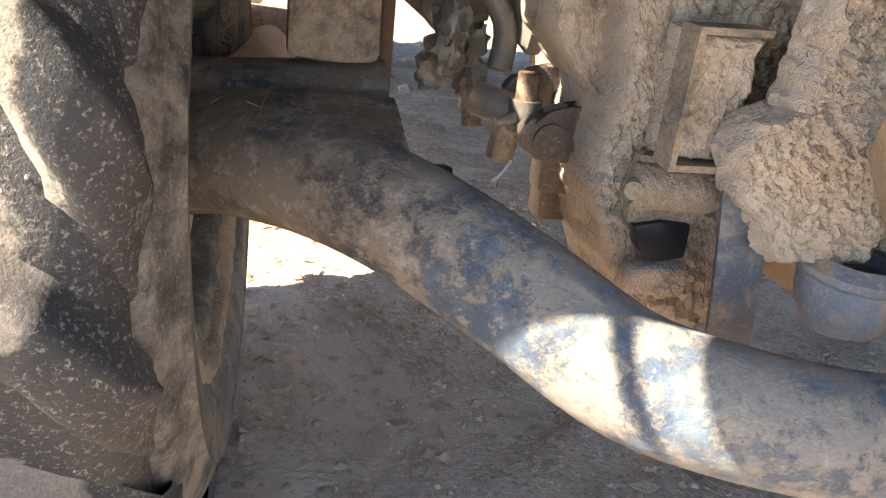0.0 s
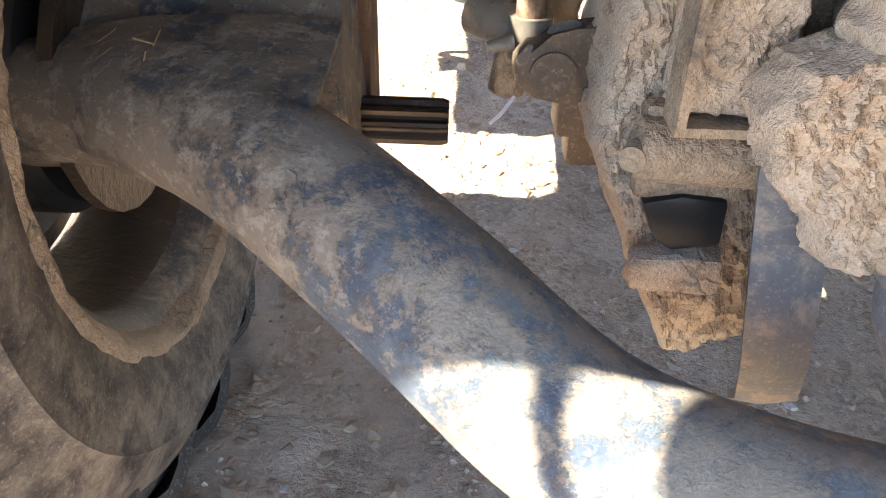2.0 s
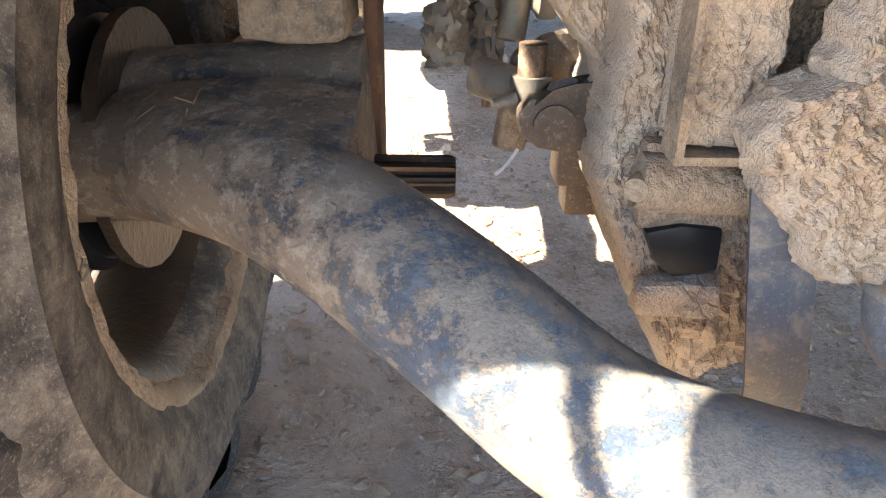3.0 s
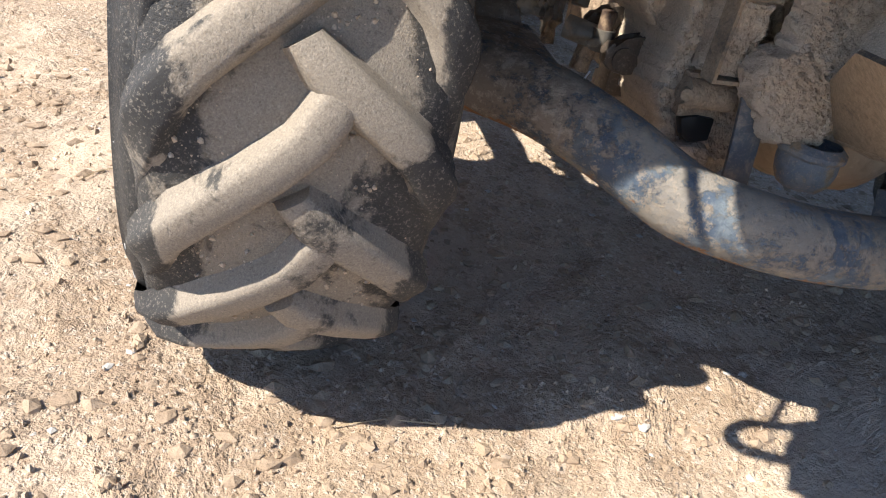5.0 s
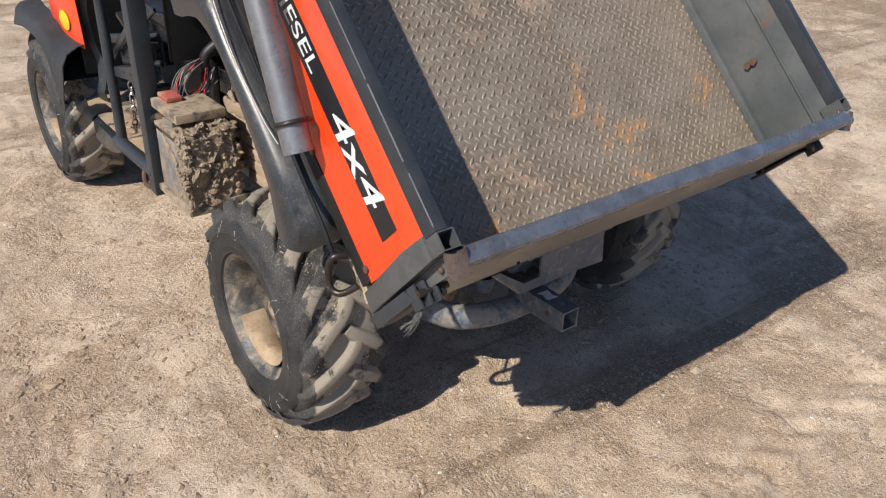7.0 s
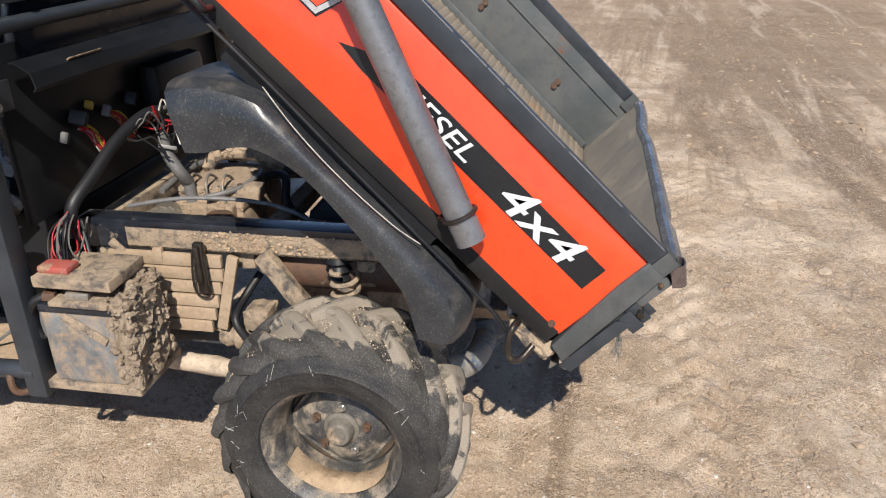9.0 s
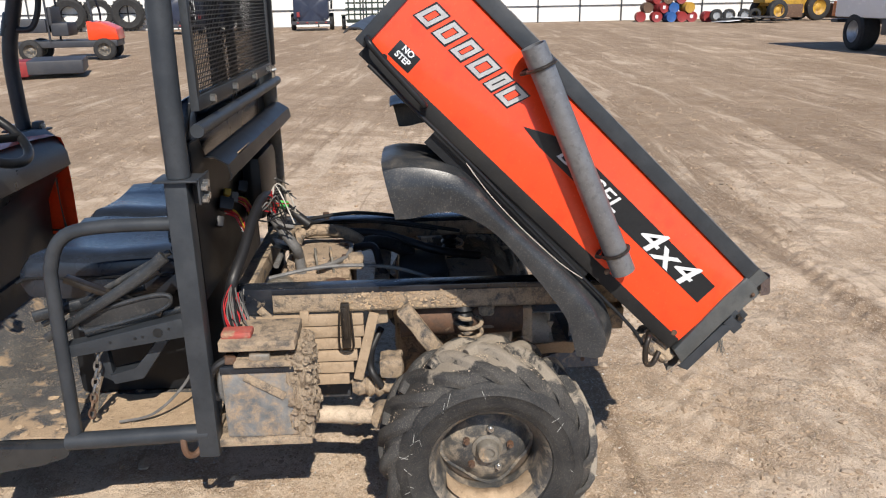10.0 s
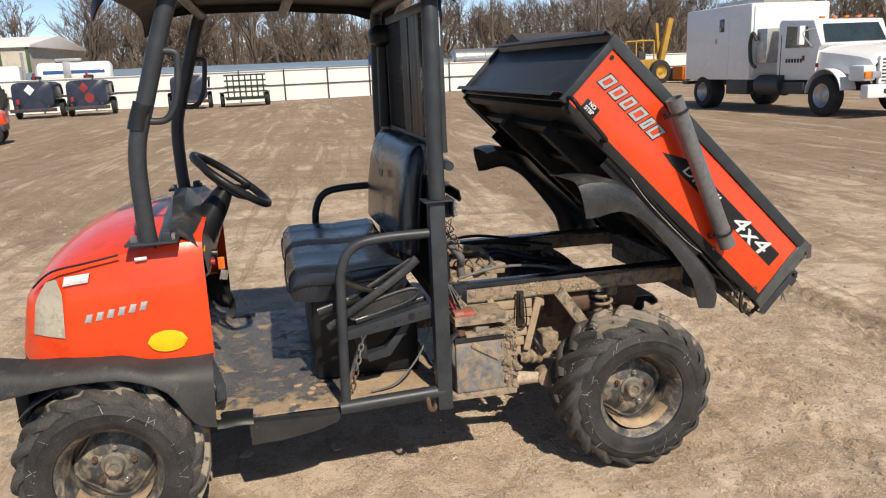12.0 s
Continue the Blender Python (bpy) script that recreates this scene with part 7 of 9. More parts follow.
bm = bmesh.new()
tube(bm, [(-0.176, -0.140, 0.329), (-0.168, -0.140, 0.328), (-0.122, -0.140, 0.325)], (0.0135, 0.0145), 20, 0)
span(bm, (-0.172, -0.136, 0.300), (-0.122, -0.124, 0.346), 0.003)
part("casting_boss", rough_up(bm, 0.0012, 60), MUDDY_CAST, GEAR, "grey cylindrical boss on the casting")
part("plate_bolt", T([(-0.179, -0.152, 0.328), (-0.174, -0.142, 0.328)], 0.006, 12, 0), FRAME_MUD, GEAR)
# Solid black block paints the shade of a hollow in the casting.
bm = bmesh.new()
prism(bm, [(-0.168, 0.300), (-0.150, 0.304), (-0.128, 0.302), (-0.127, 0.278), (-0.150, 0.274), (-0.160, 0.282)], -0.140, -0.128, "xz", 0.003)
part("dark_recess", bm, BLACK_PLASTIC, GEAR)
part("recess_lip", rough_up(B((-0.146, -0.136, 0.262), (0.044, 0.016, 0.020), 0.004), 0.003, 60, 3), MUD, GEAR)
rows = [[(x + dx, y + 0.003 * abs(x) / 0.015, z) for x in (-0.016, -0.013, 0.0, 0.013, 0.016)] for dx, y, z in ((-0.118, -0.176, 0.348), (-0.118, -0.178, 0.335), (-0.113, -0.180, 0.300), (-0.106, -0.178, 0.262), (-0.098, -0.172, 0.228), (-0.090, -0.160, 0.196), (-0.084, -0.14, 0.176))]
STRAP = part("strap_plate", loft(bmesh.new(), rows, thick=0.005), BLUE_PLATE, GEAR, "blue steel strap with peeling paint")
part("rivet", T([(-0.114, -0.186, 0.340), (-0.114, -0.176, 0.340)], 0.006, 12, 0), RUSTY, STRAP)
bm = lathe(bmesh.new(), [(-0.16, 0.001), (-0.15, 0.045), (-0.11, 0.085), (-0.03, 0.105), (0.10, 0.110)], 32, "y")
part("lower_casing", rough_up(bm, 0.003, 20), SAND_COVER, GEAR, "smooth rounded lower gear casing", loc=(0.055, -0.03, 0.315))
# mud wall to the hitch bracket
UPR = part("hitch_upright", crust([(-0.113, 0.53), (-0.113, 0.425), (-0.118, 0.392), (-0.138, 0.383), (-0.146, 0.363), (-0.134, 0.338), (-0.122, 0.327), (-0.108, 0.303), (-0.085, 0.300), (-0.045, 0.302), (-0.030, 0.330), (-0.020, 0.40), (-0.010, 0.53)], (-0.075, 0.40), -0.199, -0.166, 0.006, 0.0055, 11.0, 70, 320, hole=(-0.131, 0.394, 0.010, 0.006)), MUD, VEH, "upright bracket under a thick mud crust")
part("round_foot", rough_up(lathe(bmesh.new(), [(0.0, 0.001), (0.0, 0.022), (0.010, 0.028), (0.022, 0.030), (0.032, 0.030), (0.036, 0.034), (0.040, 0.034), (0.046, 0.026)], 32, "z"), 0.002, 40), surface("blue_mud_wash", (0.16, 0.175, 0.20), 0.7, col2=(0.3, 0.27, 0.23), scale=26, fine=160, bump=0.4, dust=0.56, dust_scale=26, dust_soft=0.6, speck=0.3), UPR, loc=(-0.048, -0.195, 0.262))
# rear hitch frame: slanted arm, cross plate, flange
bm = bmesh.new()
prism(bm, [(-0.168, 0.428), (-0.150, 0.432), (-0.058, 0.366), (0.004, 0.368), (0.002, 0.440), (-0.076, 0.495), (-0.050, 0.500), (0.012, 0.452), (0.245, 0.446), (0.262, 0.333), (0.160, 0.339), (-0.062, 0.337)], -0.359, -0.352, "xz", 0.001)
HF = part("hitch_frame", bm, BLUE_PLATE, VEH, "blue-grey hitch frame plate with rubbed edges")
part("arm_web", loft(bmesh.new(), [[(-0.168, -0.354, 0.428), (-0.062, -0.354, 0.337)], [(-0.150, -0.30, 0.424), (-0.050, -0.29, 0.335)], [(-0.070, -0.205, 0.375), (-0.030, -0.20, 0.318)]], thick=0.005), FRAME_MUD, HF)
part("lower_flange", loft(bmesh.new(), [[(-0.062, -0.355, 0.339), (0.262, -0.355, 0.335)], [(-0.055, -0.25, 0.338), (0.262, -0.25, 0.335)]], thick=0.005), FRAME_MUD, HF)
part("upper_flange", loft(bmesh.new(), [[(x, y, z) for x in (-0.078, 0.0, 0.12, 0.250)] for y, z in ((-0.357, 0.446), (-0.385, 0.455), (-0.385, 0.470), (-0.36, 0.498), (-0.20, 0.502))], thick=0.005), BLUE_PLATE, HF)
part("rear_crossbar", B((0.0, -0.40, 0.60), (0.76, 0.06, 0.07), 0.006), FRAME_MUD, VEH)
# ribbed cover seen inside the hitch frame
OUTH = part("output_housing", rough_up(lathe(bmesh.new(), [(-0.055, 0.001), (-0.055, 0.020), (-0.045, 0.026), (-0.040, 0.060), (-0.015, 0.075), (0.03, 0.085), (0.10, 0.090)], 40, "y"), 0.004, 30), MUD, VEH, "ribbed gearbox cover packed with mud", loc=(0.028, -0.235, 0.385))
for k in range(6):
    w = radians(60 * k + 15)
    part("rib", rough_up(B((0.046 * math.cos(w), -0.046, 0.046 * math.sin(w)), (0.060, 0.020, 0.008), 0.002, Euler((0, -w, 0))), 0.001, 50), MUD, OUTH)
part("cover_wall", crust([(-0.085, 0.53), (0.13, 0.53), (0.13, 0.29), (-0.03, 0.30), (-0.04, 0.36)], (0.03, 0.42), -0.185, -0.10, 0.010, 0.005, 17.0, 40, 180), MUD, GEAR)

# tailgate ends: latches, chain rope, corner loops
for X, s in ((BL, 1), (BR, -1)):
    bm = bmesh.new()
    a0, a1 = Vector((X + s * 0.026, 0.006, 0.286)), Vector((X + s * 0.036, -0.034, 0.258))
    axis = (a1 - a0).normalized()
    q1 = Vector((s, 0, 0)) - axis * axis.x * s
    q1.normalize()
    q2 = axis.cross(q1)
    arc = [(-0.0165, -0.014), (-0.0175, 0.004), (-0.014, 0.012), (-0.006, 0.0155), (0.006, 0.0155), (0.014, 0.012), (0.0175, 0.004), (0.0165, -0.014)]
    if q2.z < 0:
        q2 = -q2
    loft(bm, [[a0.lerp(a1, f) + q1 * (x * (1 + 0.10 * f)) + q2 * z for x, z in arc] for f in (0.0, 0.08, 0.5, 0.92, 1.0)], thick=0.0025)
    bedpart("latch_hook", bm, SLEEVE, BED, "bare worn steel latch channel with rust patches")
    bedpart("pivot_rivet", lump(bmesh.new(), (X + s * 0.020, -0.012, 0.232), (0.006, 0.006, 0.006), 2.0, 2, 0.1), RUSTY, BED)
    for k, v in enumerate((0.140, 0.158, 0.172)):
        part("latch_plate", B((0, 0, 0), (0.005, 0.045, 0.030), 0.0015), ROPS, BED, m=BEDM @ Matrix.Translation((X + s * (0.006 + 0.011 * k), -0.030, v)))
    bm = bmesh.new()
    cyl(bm, (X + s * 0.0, -0.028, 0.165), (X + s * 0.060, -0.030, 0.172), 0.007, seg=14)
    bedpart("latch_pin", bm, DARK_STEEL, BED)
    bm = lump(bmesh.new(), (X + s * 0.045, -0.036, 0.170), (0.010, 0.012, 0.010), 3.0, 2)
    bedpart("latch_knob", bm, DARK_STEEL, BED)
    bm = bmesh.new()
    prism(bm, [(-0.040, -0.030), (-0.012, -0.040), (-0.008, 0.12), (-0.034, 0.14)], X + s * 0.002, X + s * 0.010, "yz", 0.001)
    prism(bm, [(-0.040, -0.030), (-0.034, -0.036), (-0.030, 0.13), (-0.036, 0.14)], X + s * 0.010, X + s * 0.050, "yz", 0.001)
    bedpart("end_bracket", bm, ROPS, BED)
    bedpart("hinge_eye", T([(X + s * 0.010, -0.022 + 0.013 * math.cos(w), -0.022 + 0.013 * math.sin(w)) for w in (2 * math.pi * k / 12 for k in range(12))], 0.006, 8, 1, closed=True), MUD, BED)
    # drop handle by the lower corner
    hand = [bedpt(X + s * 0.006, 0.118, -0.030), bedpt(X - s * 0.020, 0.124, -0.036), bedpt(X - s * 0.028, 0.112, -0.060), bedpt(X - s * 0.028, 0.080, -0.088), bedpt(X - s * 0.016, 0.058, -0.080), bedpt(X + s * 0.008, 0.056, -0.048)]
    part("drop_handle", T(hand, 0.0075, 10, 5), DARK_STEEL, BED, "bent steel loop handle")
    bedpart("hinge_lug", rough_up(B((X + s * 0.05, 0.06, -0.045), (0.06, 0.11, 0.045), 0.012), 0.016, 34, 4), FRAME_MUD, BED, "lumpy mud on the hinge")
    # ledge pipe along the bottom edge, wire, front grab loop
    part("brake_line", T([bedpt(X - s * 0.010, u, v) for u, v in ((0.115, -0.060), (0.15, -0.052), (0.2, -0.046), (0.4, -0.040), (0.6, -0.034), (0.8, -0.026), (1.0, -0.024), (1.12, -0.022))], 0.0048, 8, 3), BLACK_PLASTIC, BED)
    part("grab_loop", T([bedpt(X - s * 0.002, 1.16, 0.02), bedpt(X - s * 0.035, 1.155, 0.018), bedpt(X - s * 0.038, 1.11, 0.012), bedpt(X - s * 0.038, 0.99, 0.004), bedpt(X - s * 0.030, 0.965, 0.0), bedpt(X - s * 0.0, 0.965, 0.0)], 0.008, 10, 5), BLACK_PLASTIC, BED, "black grab loop")
ROPE = thing("frayed_rope", "frayed pale rope tied to the tailgate latch", "rope", (0, 0, 0))
PALE_ROPE = surface("pale_rope", (0.15, 0.145, 0.13), 0.9, scale=60, fine=400, bump=0.4)
for k in range(18):
    q = wr.uniform
    a, b, c, d = Vector((-0.604, -0.622, 0.668)), Vector((-0.606, -0.626, 0.640)), Vector((-0.616, -0.628, 0.622)), Vector((-0.634, -0.622, 0.604))
    j = Vector((q(-1, 1), q(-1, 1), q(-1, 1)))
    part("strand", T([a, b + j * 0.003, c + j * 0.006, d + Vector((q(-.014, .014), q(-.012, .012), q(-.014, .01)))], 0.0006, 5, 5), PALE_ROPE, ROPE)
part("loose_wire", T([bedpt(-0.672, 0.80, -0.03), bedpt(-0.676, 0.70, -0.046), bedpt(-0.680, 0.58, -0.052), bedpt(-0.676, 0.45, -0.050), bedpt(-0.672, 0.38, -0.040)], 0.0012, 5, 5), WIRE["white"], BED)
for u, v in ((1.135, 0.225), (1.105, 0.014), (0.33, 0.012), (0.07, 0.018)):
    on_side("bolt_head", cyl(bmesh.new(), (0, 0, 0), (0, 0, 0.004), 0.008, seg=12), RUSTY if u < 0.4 else DECAL_BLACK, u, v, 0.0)
for u, v in ((0.25, 0.115), (0.25, 0.135), (0.62, 0.12), (0.62, 0.14), (0.95, 0.12)):
    bedpart("wall_bolt", cyl(bmesh.new(), (BR - 0.030, u, v), (BR - 0.040, u, v), 0.010, seg=12), RUSTY, BED)


# ---- the yard behind ----
WHITE_STEEL = surface("white_steel_sheet", (0.74, 0.74, 0.72), 0.5, mid_mix=0.06, col2=(0.70, 0.70, 0.67), scale=0.6, fine=12, bump=0.05, mid_bump=0.0, dust=0.04, dust_scale=0.9, dust_col=(0.5, 0.43, 0.34))
WHITE_PAINT = surface("white_truck_paint", (0.78, 0.79, 0.80), 0.35, col2=(0.74, 0.75, 0.76), scale=0.6, fine=8, bump=0.02, coat=0.2, mid_bump=0.0, mid_mix=0.04)
DARK_FAR = surface("dark_far_steel", (0.03, 0.033, 0.042), 0.5, col2=(0.05, 0.05, 0.055), scale=2, fine=14, bump=0.05, dust=0.2, dust_scale=2)
NAVY = surface("navy_tank_paint", (0.018, 0.024, 0.048), 0.35, col2=(0.03, 0.036, 0.06), scale=2, fine=14, bump=0.05, dust=0.18, dust_scale=2)
GREEN_STEEL = surface("dark_green_steel", (0.02, 0.035, 0.026), 0.5, col2=(0.035, 0.045, 0.035), scale=2, fine=14, bump=0.05, dust=0.25, dust_scale=2)
RED_PAINT = surface("red_drum_paint", (0.28, 0.025, 0.025), 0.5, col2=(0.20, 0.02, 0.022), scale=3, fine=20, bump=0.05, dust=0.25, dust_scale=3)
BLUE_PAINT = surface("blue_drum_paint", (0.02, 0.10, 0.32), 0.5, col2=(0.02, 0.07, 0.22), scale=3, fine=20, bump=0.05, dust=0.2, dust_scale=3)
YEL_PAINT = surface("yellow_machine_paint", (0.46, 0.27, 0.03), 0.55, col2=(0.34, 0.19, 0.03), scale=2, fine=14, bump=0.05, dust=0.42, dust_scale=3, rust=0.2, rust_scale=3)
TYRE_FAR = surface("far_tyre_rubber", (0.022, 0.022, 0.023), 0.8, scale=6, fine=30, bump=0.2, dust=0.3, dust_scale=4)
ALU = surface("polished_tank_metal", (0.62, 0.61, 0.58), 0.28, metal=0.8, col2=(0.5, 0.48, 0.45), scale=1, fine=6, bump=0.04, dust=0.15, dust_scale=1)
GLASS_FAR = surface("dark_window_glass", (0.03, 0.045, 0.05), 0.08, scale=3, fine=20, bump=0.0, coat=0.5)
BEIGE = surface("beige_metal_wall", (0.50, 0.46, 0.38), 0.6, col2=(0.45, 0.41, 0.34), scale=0.5, fine=5, bump=0.05)
GREEN_TRIM = surface("green_trim", (0.05, 0.11, 0.07), 0.5, scale=1, fine=6, bump=0.02)
ROOF_BLUE = surface("blue_metal_roof", (0.16, 0.23, 0.30), 0.5, col2=(0.20, 0.27, 0.34), scale=0.4, fine=5, bump=0.05)
BARK = surface("grey_brown_bark", (0.115, 0.092, 0.075), 0.9, col2=(0.075, 0.06, 0.05), scale=4, fine=30, bump=0.4, depth=0.01)
TWIG = surface("bare_twigs", (0.165, 0.130, 0.105), 0.9, col2=(0.115, 0.090, 0.074), scale=0.6, fine=8, bump=0.0)
CHROME_FAR = surface("hub_metal", (0.5, 0.5, 0.5), 0.4, metal=0.6, scale=5, fine=20, bump=0.05)
ORANGE_FAR = surface("orange_lamp_plastic", (0.8, 0.22, 0.02), 0.4, scale=5, fine=20, bump=0.0)


def gz(x, y):
    return float(ground_height(np.array([x]), np.array([y]))[0])


def far_wheel(parent, c, r, w, axis="y", hub=CHROME_FAR):
    """A plain road wheel: tyre ring with tread shoulder, and a dished rim."""
    prof = [(-w / 2, r * 0.58), (-w / 2, r * 0.86), (-w * 0.40, r * 0.97), (-w * 0.2, r), (w * 0.2, r), (w * 0.40, r * 0.97), (w / 2, r * 0.86), (w / 2, r * 0.58)]
    t = part("wheel", lathe(bmesh.new(), prof, 32, axis, closed=True), TYRE_FAR, parent, loc=c)
    part("rim", lathe(bmesh.new(), [(-w * 0.45, r * 0.58), (-w * 0.30, r * 0.5), (-w * 0.12, r * 0.30), (-w * 0.2, r * 0.16), (-w * 0.24, r * 0.001)], 24, axis), hub, t)
    part("rim", lathe(bmesh.new(), [(w * 0.45, r * 0.58), (w * 0.30, r * 0.5), (w * 0.12, r * 0.30), (w * 0.2, r * 0.16), (w * 0.24, r * 0.001)], 24, axis), hub, t)
    return t


# fence: sheet panels between posts, with two rails on the yard side
FENCE = thing("fence", "white sheet-metal yard fence with steel posts and rails", "fence", (0, 0, 0), kind="structure")


def fence_x(y):
    return 44.6 - 0.10 * (y + 2)



for k in range(38):
    y0 = 34.0 - 2.62 * k
    y1 = y0 - 2.62
    x0, x1 = fence_x(y0), fence_x(y1)
    bm = bmesh.new()
    rows = []
    for i in range(27):
        f = i / 26
        d = 0.012 if i % 2 else -0.012
        rows.append([(x0 + (x1 - x0) * f + d, y0 + (y1 - y0) * f, z) for z in (0.03, 1.84)])
    loft(bm, rows, thick=0.004)
    part("panel", bm, WHITE_STEEL, FENCE)
    bm = T([(x0 - 0.07, y0, -0.1), (x0 - 0.07, y0, 1.88)], 0.042, 8, 0)
    part("post", bm, FRAME, FENCE)
    for z in (0.95, 1.82):
        part("rail", T([(x0 - 0.06, y0, z), (x1 - 0.06, y1, z)], 0.028, 6, 0), WHITE_STEEL if z > 1 else FRAME, FENCE)


def fuel_trailer(x, y, rz, mark, label):
    """A tank on a two-wheeled trailer, its end towards the yard."""
    t = thing("fuel_trailer", label, "trailer", (x, y, gz(x, y)), "fuel trailers by the fence", rz=rz)
    t.scale = (1.08, 1.05, 1.20)
    prof = [(0.85 * math.copysign(abs(math.cos(w)) ** 0.34, math.cos(w)), 0.90 + 0.52 * math.copysign(abs(math.sin(w)) ** 0.40, math.sin(w))) for w in (2 * math.pi * k / 28 for k in range(28))]
    bm = bmesh.new()
    rows = [[(xx, s * a, 0.90 + s * (b - 0.90)) for a, b in prof] for xx, s in ((-1.06, 0.0), (-1.06, 0.95), (-1.04, 0.99), (-1.0, 1.0), (0.9, 1.0), (1.0, 0.97), (1.06, 0.86), (1.06, 0.0))]
    loft(bm, rows, closed=True)
    part("tank", bm, NAVY, t)
    for yy in (-0.85, 0.85):
        part("frame", B((0, yy * 0.75, 0.46), (2.6, 0.09, 0.12), 0.01), DARK_FAR, t)
        part("fender", B((0.25, yy * 1.12, 0.80), (1.1, 0.26, 0.05), 0.02), DARK_FAR, t)
        far_wheel(t, (0.25, yy * 1.12, 0.36), 0.36, 0.22)
    part("bumper", B((-1.25, 0, 0.34), (0.08, 1.9, 0.14), 0.01), DARK_FAR, t)
    for yy in (-0.7, -0.25, 0.2, 0.65):
        part("lamp", B((-1.295, yy, 0.35), (0.02, 0.10, 0.05), 0.005), RED_PAINT, t)
    part("manhole", lathe(bmesh.new(), [(0, 0.22), (0.12, 0.22), (0.13, 0.18), (0.14, 0.001)], 20, "z"), DARK_FAR, t, loc=(0.2, 0, 1.5))
    part("valve", T([(-0.3, 0, 1.5), (-0.3, 0, 1.68), (-0.15, 0, 1.72)], 0.05, 8, 3), RED_PAINT, t)
    part("hose", T([(-0.9, -0.9, 1.25), (-0.4, -1.0, 1.3), (0.2, -0.98, 1.2), (0.5, -0.95, 0.9)], 0.05, 8, 4), DARK_FAR, t)
    if mark:
        bm = bmesh.new()
        box(bm, (-1.075, 0.1, 1.12), (0.012, 0.30, 0.30), 0.002, Euler((radians(45), 0, 0)))
        part("placard", bm, mark, t)
    if mark is RED_PAINT:
        part("round_sign", T([(-1.072, -0.1, 0.72), (-1.082, -0.1, 0.72)], 0.20, 20, 0), RED_PAINT, t)
    part("box", B((-1.08, 0.62, 0.68), (0.12, 0.14, 0.2), 0.01), RED_PAINT, t)
    return t


fuel_trailer(37.6, 11.85, 3, WHITE_PAINT, "navy fuel tank trailer with a white diamond placard")
fuel_trailer(37.9, 9.55, 3, RED_PAINT, "navy fuel tank trailer with red placards")
fuel_trailer(39.3, 5.0, 4, None, "plain dark navy tank trailer without placards")

UT = thing("utility_trailer", "low dark green utility trailer with its mesh ramp upright", "trailer", (39.4, 2.2, gz(39.4, 2.2)), rz=4)
part("deck", B((0.2, 0, 0.42), (3.0, 2.0, 0.10), 0.01), GREEN_STEEL, UT)
for yy in (-1.05, 1.05):
    part("fender", B((0.3, yy * 1.12, 0.72), (1.3, 0.24, 0.06), 0.02), GREEN_STEEL, UT)
    far_wheel(UT, (0.0, yy * 1.12, 0.34), 0.34, 0.2)
    far_wheel(UT, (0.75, yy * 1.12, 0.34), 0.34, 0.2)
    part("side_rail", B((0.2, yy * 0.97, 0.74), (3.0, 0.05, 0.05), 0.005), GREEN_STEEL, UT)
for k in range(7):
    yy = -0.9 + 0.3 * k
    part("gate_bar", B((-1.3, yy, 1.05), (0.05, 0.075, 1.2), 0.004), GREEN_STEEL, UT)
for k in range(5):
    part("gate_rail", B((-1.3, 0, 0.5 + 0.28 * k), (0.05, 2.1, 0.085), 0.004), GREEN_STEEL, UT)

# drum stack
DR = random.Random(8)
drum_cols = [RED_PAINT, RED_PAINT, BLUE_PAINT, RED_PAINT, RED_PAINT, RED_PAINT, RUSTY, RED_PAINT, BLUE_PAINT, YEL_PAINT, RED_PAINT, RUSTY, RED_PAINT]
names = {RED_PAINT: "faded red", BLUE_PAINT: "blue", YEL_PAINT: "yellow", RUSTY: "rusty brown"}
kk = 0
for layer, n in ((0, 6), (1, 4), (2, 3)):
    for i in range(n):
        col = drum_cols[kk % len(drum_cols)]
        kk += 1
        y = -13.6 - 0.66 * i - 0.33 * layer - DR.uniform(0, 0.1)
        x = 43.0 + DR.uniform(-0.25, 0.25) - 0.25 * i
        d = thing("drum", names[col] + " steel drum lying in a stack", "drum", (x, y, gz(x, y) + 0.29 + 0.50 * layer), "stack of steel drums", rz=DR.uniform(-14, 14))
        part("shell", lathe(bmesh.new(), [(-0.44, 0.001), (-0.44, 0.26), (-0.45, 0.29), (-0.43, 0.295), (-0.16, 0.288), (-0.15, 0.30), (-0.14, 0.288), (0.14, 0.288), (0.15, 0.30), (0.16, 0.288), (0.43, 0.295), (0.45, 0.29), (0.44, 0.26), (0.44, 0.001)], 22, "x"), col, d)
        if i % 3 == 1:
            part("label_patch", B((-0.447, 0.03, 0.02), (0.006, 0.16, 0.18), 0.002), WHITE_PAINT, d)

# loose tyres and scrap
for k, (x, y, up) in enumerate(((40.6, -17.1, 1), (40.8, -17.9, 1), (40.4, -18.6, 1), (40.2, -17.4, 0), (40.3, -18.1, 0), (40.1, -18.8, 0), (40.9, -19.4, 1))):
    t = thing("old_tyre", "worn black tyre " + ("leaning upright" if up else "lying flat on the dirt"), "tyre", (x, y, gz(x, y) + (0.36 if up else 0.12)), "loose tyres by the fence")
    far = lathe(bmesh.new(), [(-0.1, 0.21), (-0.11, 0.30), (-0.08, 0.35), (0.08, 0.35), (0.11, 0.30), (0.1, 0.21)], 24, "x" if up else "z", closed=True)
    part("carcass", far, TYRE_FAR, t)
    if up and k < 3:
        part("rim", lathe(bmesh.new(), [(-0.09, 0.21), (-0.03, 0.18), (-0.02, 0.001)], 20, "x"), CHROME_FAR, t)
